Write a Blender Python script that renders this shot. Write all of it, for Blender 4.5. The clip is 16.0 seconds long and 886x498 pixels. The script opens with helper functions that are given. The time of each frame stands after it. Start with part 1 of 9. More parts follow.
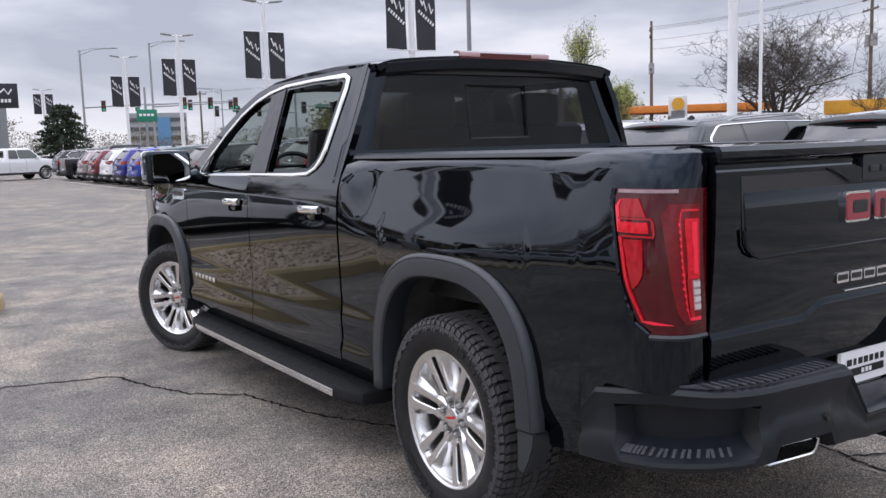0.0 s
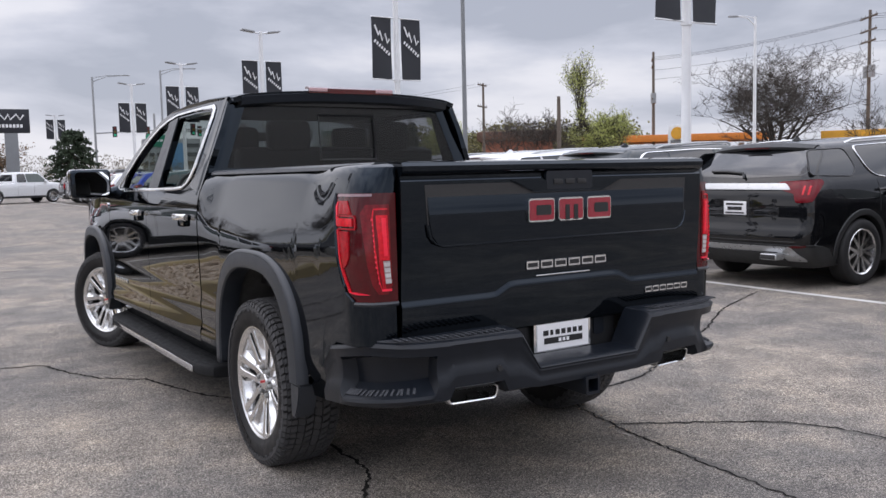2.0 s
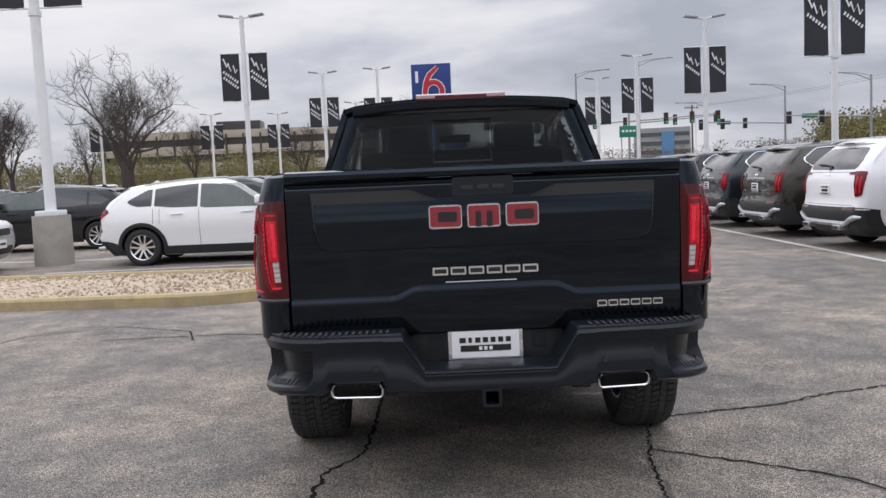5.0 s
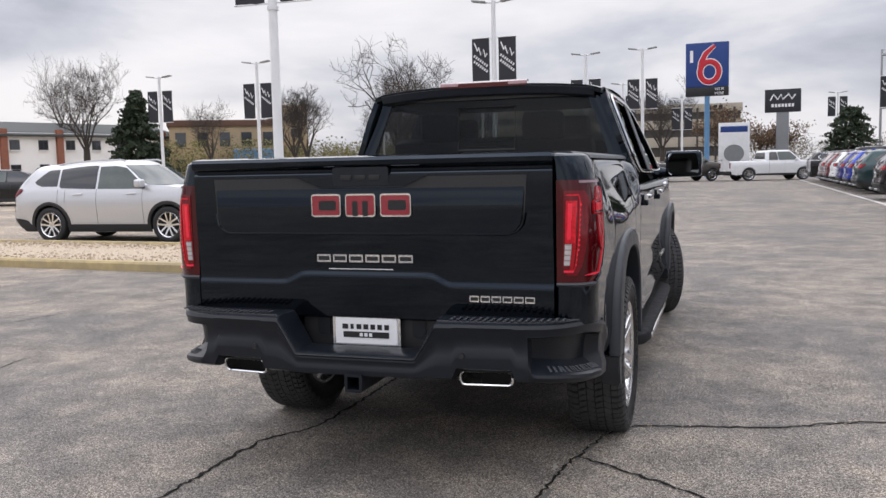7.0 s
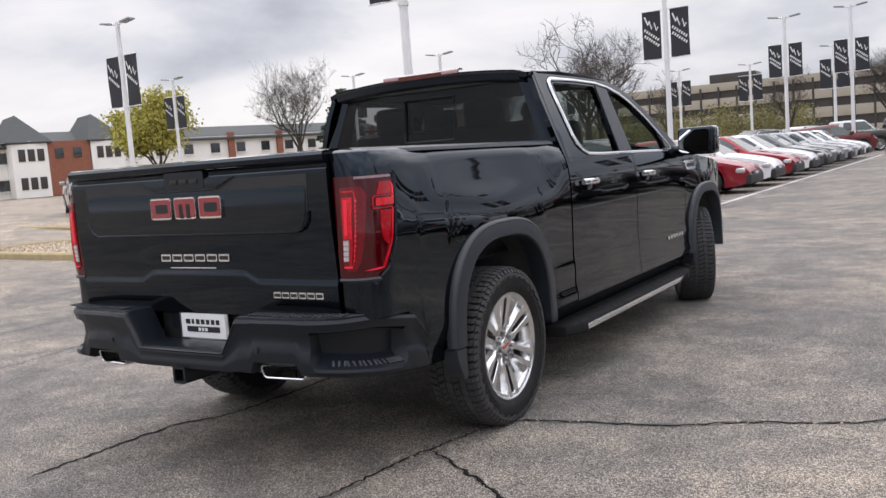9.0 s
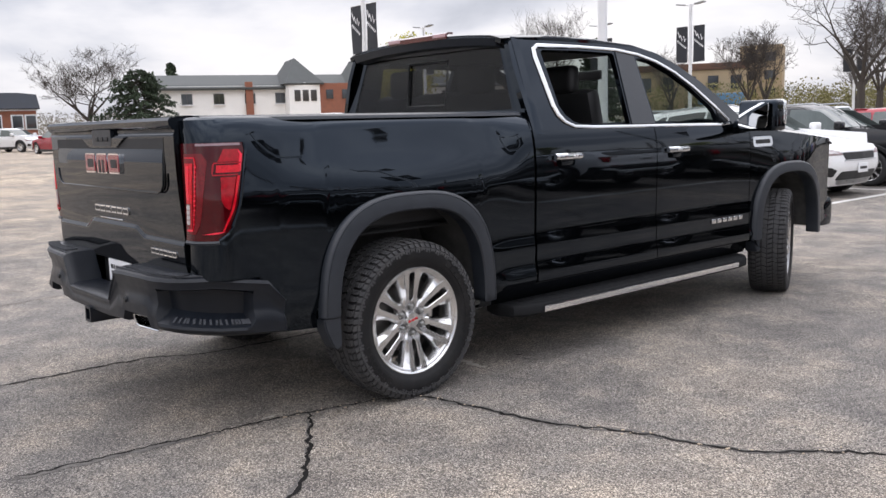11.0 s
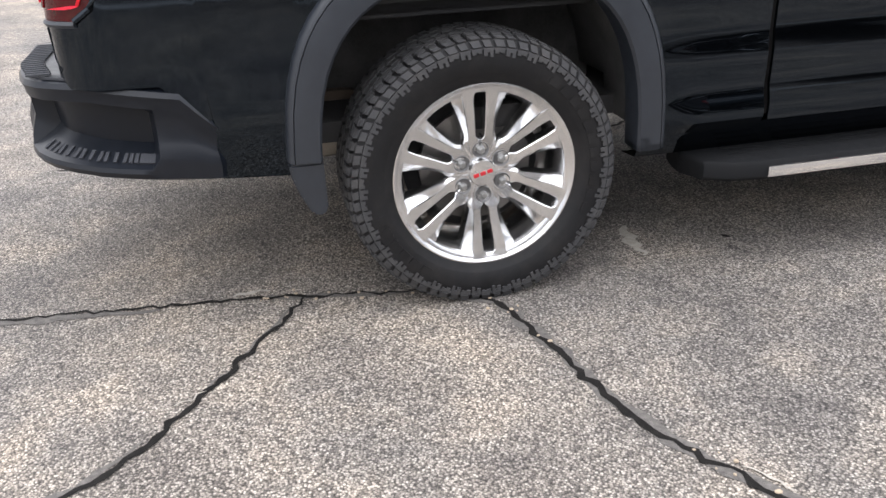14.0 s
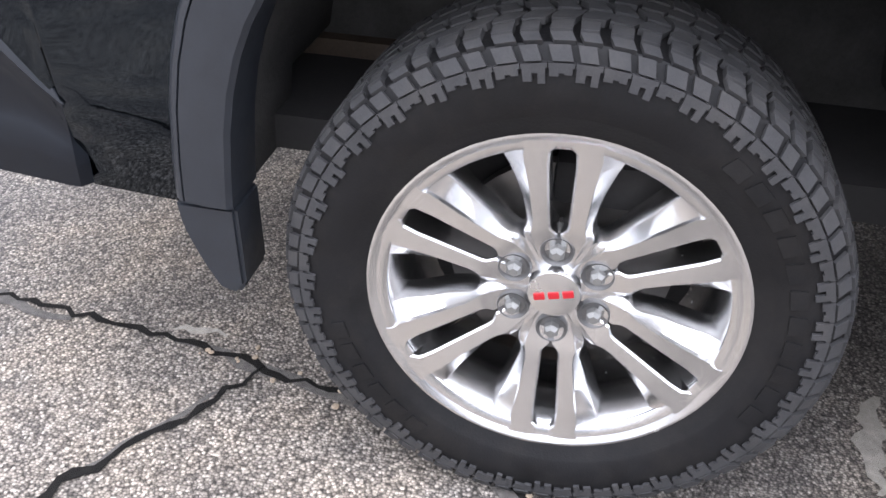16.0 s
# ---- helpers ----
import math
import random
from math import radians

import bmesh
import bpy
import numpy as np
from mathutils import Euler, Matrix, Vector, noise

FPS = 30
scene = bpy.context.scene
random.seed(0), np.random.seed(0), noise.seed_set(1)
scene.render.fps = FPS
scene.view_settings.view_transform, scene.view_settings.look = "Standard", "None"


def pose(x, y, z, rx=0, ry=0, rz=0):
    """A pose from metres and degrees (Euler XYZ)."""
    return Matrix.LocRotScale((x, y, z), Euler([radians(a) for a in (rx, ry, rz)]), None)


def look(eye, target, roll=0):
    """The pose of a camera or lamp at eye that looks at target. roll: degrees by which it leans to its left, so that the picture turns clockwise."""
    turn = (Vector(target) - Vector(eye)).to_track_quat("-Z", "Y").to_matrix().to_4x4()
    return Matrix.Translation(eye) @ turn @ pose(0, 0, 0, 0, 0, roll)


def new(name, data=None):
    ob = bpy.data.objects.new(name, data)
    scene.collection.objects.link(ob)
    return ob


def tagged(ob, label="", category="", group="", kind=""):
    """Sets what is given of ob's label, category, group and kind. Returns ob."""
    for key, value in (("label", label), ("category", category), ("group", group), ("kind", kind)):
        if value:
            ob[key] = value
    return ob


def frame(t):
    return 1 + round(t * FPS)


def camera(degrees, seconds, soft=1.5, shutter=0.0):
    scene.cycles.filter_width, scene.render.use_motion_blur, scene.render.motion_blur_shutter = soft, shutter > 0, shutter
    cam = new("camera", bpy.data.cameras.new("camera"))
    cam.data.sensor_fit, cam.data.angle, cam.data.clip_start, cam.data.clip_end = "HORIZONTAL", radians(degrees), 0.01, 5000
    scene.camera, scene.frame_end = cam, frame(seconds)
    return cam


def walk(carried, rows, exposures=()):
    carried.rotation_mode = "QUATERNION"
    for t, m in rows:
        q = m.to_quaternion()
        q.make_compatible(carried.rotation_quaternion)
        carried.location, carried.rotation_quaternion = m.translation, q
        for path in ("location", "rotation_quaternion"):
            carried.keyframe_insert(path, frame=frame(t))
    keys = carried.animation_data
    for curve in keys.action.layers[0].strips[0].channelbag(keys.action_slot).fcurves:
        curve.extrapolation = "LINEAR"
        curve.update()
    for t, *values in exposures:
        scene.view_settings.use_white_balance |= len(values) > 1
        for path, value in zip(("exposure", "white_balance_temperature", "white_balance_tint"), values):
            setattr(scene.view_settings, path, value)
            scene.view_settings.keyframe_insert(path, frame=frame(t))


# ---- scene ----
cam = camera(54.1, 16.0, soft=1.5)
PATH = [
    (0, (-2.761, -2.766, 1.475), (-1.681, -1.101, 1.232), -1.7),
    (0.5, (-2.767, -3.132, 1.433), (-1.658, -1.484, 1.207), -1.2),
    (1, (-2.744, -3.477, 1.437), (-1.57, -1.872, 1.227), -2.1),
    (1.5, (-2.661, -3.773, 1.424), (-1.484, -2.168, 1.233), -2.2),
    (2, (-2.414, -4.004, 1.408), (-1.353, -2.318, 1.228), -1.3),
    (2.5, (-2.091, -4.129, 1.386), (-1.149, -2.375, 1.202), -1.1),
    (3, (-1.765, -4.396, 1.387), (-0.985, -2.564, 1.198), -1.9),
    (3.5, (-1.412, -4.551, 1.395), (-0.803, -2.653, 1.228), -1.0),
    (4, (-0.996, -4.637, 1.396), (-0.599, -2.683, 1.243), -0.9),
    (4.5, (-0.581, -4.78, 1.413), (-0.385, -2.796, 1.25), -1.9),
    (5, (-0.175, -4.772, 1.411), (-0.165, -2.779, 1.24), -2.5),
    (5.2, (-0.017, -4.785, 1.414), (-0.089, -2.794, 1.242), -2.8),
    (7.3, (1.75, -4.495, 1.393), (1.039, -2.637, 1.186), -1.8),
    (7.5, (1.911, -4.451, 1.43), (1.14, -2.619, 1.209), -2.4),
    (8, (2.356, -4.353, 1.394), (1.444, -2.586, 1.176), -3.2),
    (8.5, (2.719, -4.094, 1.377), (1.727, -2.371, 1.16), -3.4),
    (8.7, (2.874, -4.002, 1.365), (1.854, -2.295, 1.153), -3.8),
    (10.8, (4.298, -2.797, 1.362), (2.818, -1.477, 1.105), -2.5),
    (11, (4.39, -2.671, 1.374), (2.876, -1.394, 1.089), -1.8),
    (11.5, (4.539, -2.302, 1.357), (2.939, -1.163, 0.983), -0.4),
    (12, (4.391, -1.943, 1.331), (2.728, -0.934, 0.87), -0.1),
    (12.5, (4.23, -1.568, 1.321), (2.487, -0.754, 0.773), -1.0),
    (13, (3.945, -1.236, 1.274), (2.173, -0.577, 0.623), -2.1),
    (13.5, (3.63, -0.936, 1.249), (1.844, -0.397, 0.53), -3.0),
    (14, (3.312, -0.656, 1.233), (1.528, -0.262, 0.418), -2.6),
    (14.5, (2.933, -0.46, 1.213), (1.176, -0.183, 0.299), -2.7),
    (15, (2.609, -0.234, 1.196), (0.859, -0.14, 0.234), -2.3),
    (15.5, (2.251, -0.126, 1.138), (0.564, -0.152, 0.063), -0.9),
    (16, (2.012, 0.028, 1.154), (0.386, -0.297, 0.037), 1.8),
]
EXPOSURES = [(0.0, 0.41, 6280, 14), (2.5, 0.25, 6380, 13), (3.5, 0.12, 6420, 13), (5.0, 0.20, 6480, 12), (8.7, 0.36, 6600, 12), (10.8, 0.48, 6580, 12), (11.5, 0.76, 6600, 12), (12.0, 0.96, 6650, 12), (12.5, 0.96, 6680, 11), (13.0, 0.96, 6700, 11), (14.0, 1.18, 6680, 10), (15.0, 1.44, 6560, 11), (15.5, 1.53, 6480, 12), (16.0, 1.55, 6320, 13)]
walk(cam, [(t, look(eye, target, roll)) for t, eye, target, roll in PATH], EXPOSURES)

# ---- world and sun: bright overcast afternoon ----
world = bpy.data.worlds.new("overcast_sky")
scene.world = world
world.use_nodes = True
wt = world.node_tree
wt.nodes.clear()
W = wt.nodes.new
wout, wbg = W("ShaderNodeOutputWorld"), W("ShaderNodeBackground")
sky = W("ShaderNodeTexSky")
sky.sky_type, sky.sun_disc = "NISHITA", False
sky.sun_elevation, sky.sun_rotation = radians(48), radians(320)
sky.air_density, sky.dust_density = 1.0, 2.0
skyfac = W("ShaderNodeMix")
skyfac.data_type, skyfac.blend_type = "RGBA", "MULTIPLY"
skyfac.inputs[0].default_value = 1.0
skyfac.inputs[7].default_value = (0.10, 0.10, 0.10, 1)
wco, wmap = W("ShaderNodeTexCoord"), W("ShaderNodeMapping")
wmap.inputs["Scale"].default_value = (1.0, 1.0, 3.4)
wmap.inputs["Location"].default_value = (0.35, 0.1, 0.2)
cl1, cl2 = W("ShaderNodeTexNoise"), W("ShaderNodeTexNoise")
cl1.inputs["Scale"].default_value, cl1.inputs["Detail"].default_value, cl1.inputs["Roughness"].default_value = 2.1, 7, 0.52
cl1.inputs["Distortion"].default_value = 0.25
cl2.inputs["Scale"].default_value, cl2.inputs["Detail"].default_value = 5.5, 5
cmix = W("ShaderNodeMath")
cmix.operation = "MULTIPLY_ADD"
cmix.inputs[1].default_value = 0.25
cramp = W("ShaderNodeValToRGB")
cr = cramp.color_ramp.elements
cr[0].position, cr[0].color = 0.50, (0.41, 0.435, 0.50, 1)
cr[1].position, cr[1].color = 0.77, (0.83, 0.825, 0.85, 1)
for at, shade in ((0.595, (0.56, 0.58, 0.645, 1)), (0.67, (0.72, 0.725, 0.765, 1))):
    cr.new(at).color = shade
cover = W("ShaderNodeMix")
cover.data_type = "RGBA"
cover.inputs[0].default_value = 0.93
L = wt.links.new
L(wco.outputs["Generated"], wmap.inputs["Vector"])
L(wmap.outputs["Vector"], cl1.inputs["Vector"])
L(wmap.outputs["Vector"], cl2.inputs["Vector"])
L(cl2.outputs["Fac"], cmix.inputs[0])
L(cl1.outputs["Fac"], cmix.inputs[2])
L(cmix.outputs[0], cramp.inputs["Fac"])
L(sky.outputs["Color"], skyfac.inputs[6])
L(skyfac.outputs[2], cover.inputs[6])
L(cramp.outputs["Color"], cover.inputs[7])
sepz = W("ShaderNodeSeparateXYZ")
L(wco.outputs["Generated"], sepz.inputs[0])
zen = W("ShaderNodeMapRange")
zen.inputs["From Min"].default_value, zen.inputs["From Max"].default_value = 0.21, 0.90
zen.inputs["To Min"].default_value, zen.inputs["To Max"].default_value = 0.90, 2.8
L(sepz.outputs["Z"], zen.inputs["Value"])
bright = W("ShaderNodeMix")
bright.data_type, bright.blend_type = "RGBA", "MULTIPLY"
bright.inputs[0].default_value = 1.0
L(cover.outputs[2], bright.inputs[6])
L(zen.outputs["Result"], bright.inputs[7])
L(bright.outputs[2], wbg.inputs["Color"])
wbg.inputs["Strength"].default_value = 1.0
L(wbg.outputs[0], wout.inputs["Surface"])
sun = new("sun", bpy.data.lights.new("sun", "SUN"))
sun.data.energy, sun.data.angle, sun.data.color = 0.40, radians(100), (1.0, 0.95, 0.93)
sun.matrix_world = look((-20, 24, 34), (0, 0, 0))

# ---- materials ----
def nodes(name):
    m = bpy.data.materials.new(name)
    m.use_nodes = True
    nt = m.node_tree
    nt.nodes.clear()
    out, b = nt.nodes.new("ShaderNodeOutputMaterial"), nt.nodes.new("ShaderNodeBsdfPrincipled")
    nt.links.new(b.outputs[0], out.inputs[0])
    return m, nt, b


def noise_tex(nt, scale, detail=4, rough=0.6, vec=None):
    n = nt.nodes.new("ShaderNodeTexNoise")
    n.inputs["Scale"].default_value, n.inputs["Detail"].default_value, n.inputs["Roughness"].default_value = scale, detail, rough
    if vec is not None:
        nt.links.new(vec, n.inputs["Vector"])
    return n.outputs["Fac"]


def ramp(nt, fac, stops):
    r = nt.nodes.new("ShaderNodeValToRGB")
    e = r.color_ramp.elements
    while len(e) < len(stops):
        e.new(0.5)
    for k, (p, c) in enumerate(stops):
        e[k].position, e[k].color = p, (*c, 1) if len(c) == 3 else c
    nt.links.new(fac, r.inputs["Fac"])
    return r.outputs["Color"]


def mixc(nt, fac, a, b, blend="MIX"):
    m = nt.nodes.new("ShaderNodeMix")
    m.data_type, m.blend_type = "RGBA", blend
    for s, v in ((m.inputs[0], fac), (m.inputs[6], a), (m.inputs[7], b)):
        if isinstance(v, (int, float)):
            s.default_value = v
        elif isinstance(v, tuple):
            s.default_value = (*v, 1) if len(v) == 3 else v
        else:
            nt.links.new(v, s)
    return m.outputs[2]


def bumped(nt, b, height, strength=0.3, dist=0.01, slot="Normal"):
    n = nt.nodes.new("ShaderNodeBump")
    n.inputs["Strength"].default_value, n.inputs["Distance"].default_value = strength, dist
    nt.links.new(height, n.inputs["Height"])
    nt.links.new(n.outputs[0], b.inputs[slot])


def objco(nt):
    return nt.nodes.new("ShaderNodeTexCoord").outputs["Object"]


def plain(name, col, rough=0.5, metal=0.0, vary=0.12, scale=9.0, bump=0.0, coat=0.0, spec=0.5, dirt=0.0):
    """A surface with soft two-scale variation of colour and gloss."""
    m, nt, b = nodes(name)
    co = objco(nt)
    n1 = noise_tex(nt, scale, 5, 0.6, co)
    n2 = noise_tex(nt, scale * 14, 3, 0.6, co)
    dark = tuple(c * (1 - vary) for c in col)
    lite = tuple(min(1, c * (1 + vary)) for c in col)
    c = ramp(nt, n1, [(0.3, dark), (0.7, lite)])
    c = mixc(nt, 0.25, c, ramp(nt, n2, [(0.3, dark), (0.7, lite)]))
    if dirt:
        c = mixc(nt, ramp(nt, noise_tex(nt, scale * 0.6, 6, 0.7, co), [(0.45, (0, 0, 0)), (0.75, (dirt,) * 3)]), c, (0.25, 0.22, 0.18))
    nt.links.new(c, b.inputs["Base Color"])
    r = ramp(nt, n1, [(0.3, (max(0.0, rough * 0.85),) * 3), (0.7, (min(1, rough * 1.15),) * 3)])
    nt.links.new(r, b.inputs["Roughness"])
    b.inputs["Metallic"].default_value = metal
    b.inputs["Specular IOR Level"].default_value = spec
    b.inputs["Coat Weight"].default_value = coat
    b.inputs["Coat Roughness"].default_value = 0.02
    if bump:
        bumped(nt, b, n2, bump, 0.004)
    return m


def paint(name, col, metal=0.0, rough=0.32, dust_amount=0.02):
    """Car paint: coloured base with fine flake under a clear coat, a thin film of road dust."""
    m, nt, b = nodes(name)
    co = objco(nt)
    fl = noise_tex(nt, 900, 2, 0.5, co)
    c = ramp(nt, fl, [(0.35, tuple(x * 0.86 for x in col)), (0.7, tuple(min(1, x * 1.12 + 0.0003) for x in col))])
    dust = noise_tex(nt, 3.0, 6, 0.65, co)
    c = mixc(nt, ramp(nt, dust, [(0.5, (0, 0, 0)), (0.9, (dust_amount,) * 3)]), c, (0.32, 0.29, 0.25))
    nt.links.new(c, b.inputs["Base Color"])
    b.inputs["Metallic"].default_value, b.inputs["Roughness"].default_value = metal, rough
    b.inputs["Coat Weight"].default_value, b.inputs["Coat Roughness"].default_value = 1.0, 0.015
    b.inputs["Coat IOR"].default_value = 1.5
    b.inputs["Specular IOR Level"].default_value = 0.0
    bumped(nt, b, noise_tex(nt, 5.0, 2, 0.4, co), 0.02, 0.02, "Coat Normal")
    return m


def glassy(name, tint, alpha_mix, rough=0.0):
    """Vehicle glass: a tinted clear sheet with a mirror-like face."""
    m = bpy.data.materials.new(name)
    m.use_nodes = True
    nt = m.node_tree
    nt.nodes.clear()
    out = nt.nodes.new("ShaderNodeOutputMaterial")
    tr, gl, mx = nt.nodes.new("ShaderNodeBsdfTransparent"), nt.nodes.new("ShaderNodeBsdfGlossy"), nt.nodes.new("ShaderNodeMixShader")
    lw, fr = nt.nodes.new("ShaderNodeLayerWeight"), nt.nodes.new("ShaderNodeMath")
    lw.inputs["Blend"].default_value = 0.5
    fr.operation = "POWER"
    fr.inputs[1].default_value = 5.0
    nt.links.new(lw.outputs["Facing"], fr.inputs[0])
    tr.inputs["Color"].default_value = (*tint, 1)
    gl.inputs["Roughness"].default_value, gl.inputs["Color"].default_value = rough, (1, 1, 1, 1)
    add = nt.nodes.new("ShaderNodeMath")
    add.operation = "ADD"
    add.inputs[1].default_value = alpha_mix
    nt.links.new(fr.outputs[0], add.inputs[0])
    nt.links.new(add.outputs[0], mx.inputs[0])
    nt.links.new(tr.outputs[0], mx.inputs[1])
    nt.links.new(gl.outputs[0], mx.inputs[2])
    nt.links.new(mx.outputs[0], out.inputs[0])
    return m




def gloss_black():
    """Deep black paint polished to a mirror-like clear face."""
    m, nt, b = nodes("black_clearcoat")
    co = objco(nt)
    fl = noise_tex(nt, 800, 2, 0.5, co)
    c = ramp(nt, fl, [(0.35, (0.0007, 0.0009, 0.0012)), (0.7, (0.0013, 0.0016, 0.0021))])
    film = noise_tex(nt, 4.0, 5, 0.65, co)
    c = mixc(nt, ramp(nt, film, [(0.55, (0, 0, 0)), (0.9, (0.006,) * 3)]), c, (0.20, 0.20, 0.21))
    nt.links.new(c, b.inputs["Base Color"])
    nt.links.new(ramp(nt, film, [(0.3, (0.015,) * 3), (0.8, (0.05,) * 3)]), b.inputs["Roughness"])
    b.inputs["Specular IOR Level"].default_value = 0.55
    b.inputs["Specular Tint"].default_value = (0.66, 0.81, 1.0, 1)
    bumped(nt, b, noise_tex(nt, 3.0, 1, 0.4, co), 0.008, 0.02)
    return m


BLACK_PAINT = gloss_black()
CHROME = plain("chrome", (0.86, 0.87, 0.88), 0.06, 1.0, 0.04)
ALLOY = plain("polished_alloy", (0.78, 0.78, 0.78), 0.24, 1.0, 0.06, 14)
NUT = plain("lug_nut_steel", (0.30, 0.30, 0.29), 0.42, 0.6, 0.15, 40)
PLASTIC = plain("textured_black_plastic", (0.016, 0.0165, 0.018), 0.50, 0.0, 0.2, 25, 0.25)
PLASTIC_FLARE = plain("satin_dark_plastic", (0.024, 0.028, 0.035), 0.38, 0.0, 0.15, 20, 0.05)
RUBBER = plain("tyre_rubber", (0.0085, 0.0085, 0.0095), 0.55, 0.0, 0.3, 18, 0.15, 0.0, 0.32, 0.04)
TREAD = plain("worn_tread_rubber", (0.045, 0.045, 0.047), 0.8, 0.0, 0.3, 22, 0.2, dirt=0.10)
BOARD = plain("black_step_rubber", (0.008, 0.0085, 0.0095), 0.7, 0.0, 0.25, 25, 0.2, 0.0, 0.22)
STEP = plain("grey_black_step_pad", (0.040, 0.043, 0.050), 0.75, 0.0, 0.2, 30, 0.25)
BUMPER = plain("satin_black_bumper", (0.0075, 0.0098, 0.0145), 0.34, 0.0, 0.15, 22, 0.04, 0.0, 0.36)
WELL = plain("wheel_well_liner", (0.075, 0.073, 0.070), 0.9, 0.0, 0.4, 10, 0.2, 0.0, 0.2)
DARK = plain("dark_underbody", (0.032, 0.031, 0.031), 0.85, 0.0, 0.3, 8)
PIPE = plain("aluminised_pipe", (0.46, 0.42, 0.36), 0.5, 0.5, 0.2, 8)
STEEL = plain("rusty_steel", (0.11, 0.085, 0.065), 0.6, 0.6, 0.35, 12, 0.2)
ROTOR = plain("brake_disc", (0.24, 0.23, 0.22), 0.45, 1.0, 0.12, 20)
RED_MID = plain("red_inner_lens", (0.36, 0.004, 0.011), 0.12, 0.0, 0.35, 60, 0.0, 0.0, 0.5)
RED_LENS = plain("red_lens", (0.062, 0.001, 0.003), 0.06, 0.0, 0.3, 12, 0.0, 0.2, 0.4)
RED_DEEP = plain("deep_red_lens", (0.15, 0.002, 0.006), 0.08, 0.0, 0.35, 60, 0.0, 0.0, 0.5)
LENS_RIM = plain("pale_lens_rim", (0.30, 0.20, 0.22), 0.12, 0.0, 0.2, 40, 0.0, 0.0, 0.6)
RED_BRIGHT = plain("bright_red_lens", (0.62, 0.006, 0.018), 0.12, 0.0, 0.35, 60, 0.0, 0.0, 0.5)
RED_GLOW = plain("clear_red_rim", (0.88, 0.025, 0.055), 0.12, 0.0, 0.1, 30, 0.0, 0.0, 0.5)
RED_EMBLEM = plain("red_emblem", (0.26, 0.008, 0.022), 0.2, 0.0, 0.1, 30, 0.0, 1.0)
CLEAR_DULL = plain("clear_lens_shade", (0.30, 0.22, 0.22), 0.2, 0.0, 0.2, 40)
CLEAR_LENS = plain("clear_lens", (0.62, 0.58, 0.58), 0.1, 0.3, 0.15, 40, 0.0, 1.0)
GLASS_DARK = glassy("privacy_glass", (0.44, 0.45, 0.46), 0.018)
GLASS_CLEAR = glassy("clear_glass", (0.66, 0.70, 0.68), 0.04)
GLASS_CAR = plain("dark_car_glass", (0.010, 0.0115, 0.0135), 0.03, 0.0, 0.1, 4, 0.0, 0.0, 1.0)
# Opaque; daylight seen through front glass is put into this grey-green base.
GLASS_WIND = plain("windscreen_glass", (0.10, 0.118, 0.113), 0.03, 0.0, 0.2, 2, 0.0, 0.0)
MIRROR = plain("mirror_glass", (0.9, 0.9, 0.9), 0.02, 1.0, 0.02)
LEATHER = plain("black_leather", (0.014, 0.014, 0.015), 0.45, 0.0, 0.2, 30, 0.1)
WHITE_METAL = plain("white_painted_steel", (0.74, 0.75, 0.76), 0.4, 0.0, 0.06, 3, 0.0, dirt=0.10)
GREY_METAL = plain("galvanised_steel", (0.32, 0.33, 0.34), 0.45, 0.5, 0.12, 6)
BANNER = plain("black_banner_vinyl", (0.016, 0.018, 0.024), 0.55, 0.0, 0.2, 4)
WHITE_PRINT = plain("white_print", (0.80, 0.80, 0.81), 0.5, 0.0, 0.04)
BLACK_PRINT = plain("black_print", (0.012, 0.012, 0.013), 0.5, 0.0, 0.05)
CONCRETE = plain("concrete", (0.36, 0.34, 0.30), 0.85, 0.0, 0.2, 4, 0.3, dirt=0.3)
KERB = plain("yellow_kerb", (0.42, 0.33, 0.17), 0.8, 0.0, 0.25, 5, 0.3, dirt=0.5)
LINE = plain("white_road_paint", (0.62, 0.61, 0.58), 0.75, 0.0, 0.2, 9, 0.2, dirt=0.5)
BARK = plain("grey_bark", (0.052, 0.043, 0.036), 0.9, 0.0, 0.3, 6, 0.3)
WOODPOLE = plain("weathered_wood", (0.13, 0.105, 0.085), 0.9, 0.0, 0.25, 5, 0.2)
LEAF_NEW = plain("young_leaves", (0.38, 0.41, 0.12), 0.7, 0.0, 0.35, 3)
LEAF_YELLOW = plain("yellow_green_leaves", (0.38, 0.35, 0.07), 0.7, 0.0, 0.35, 3)
LEAF_DARK = plain("evergreen_needles", (0.028, 0.045, 0.022), 0.8, 0.0, 0.4, 3)
LEAF_BROWN = plain("brown_buds", (0.16, 0.10, 0.055), 0.8, 0.0, 0.35, 3)


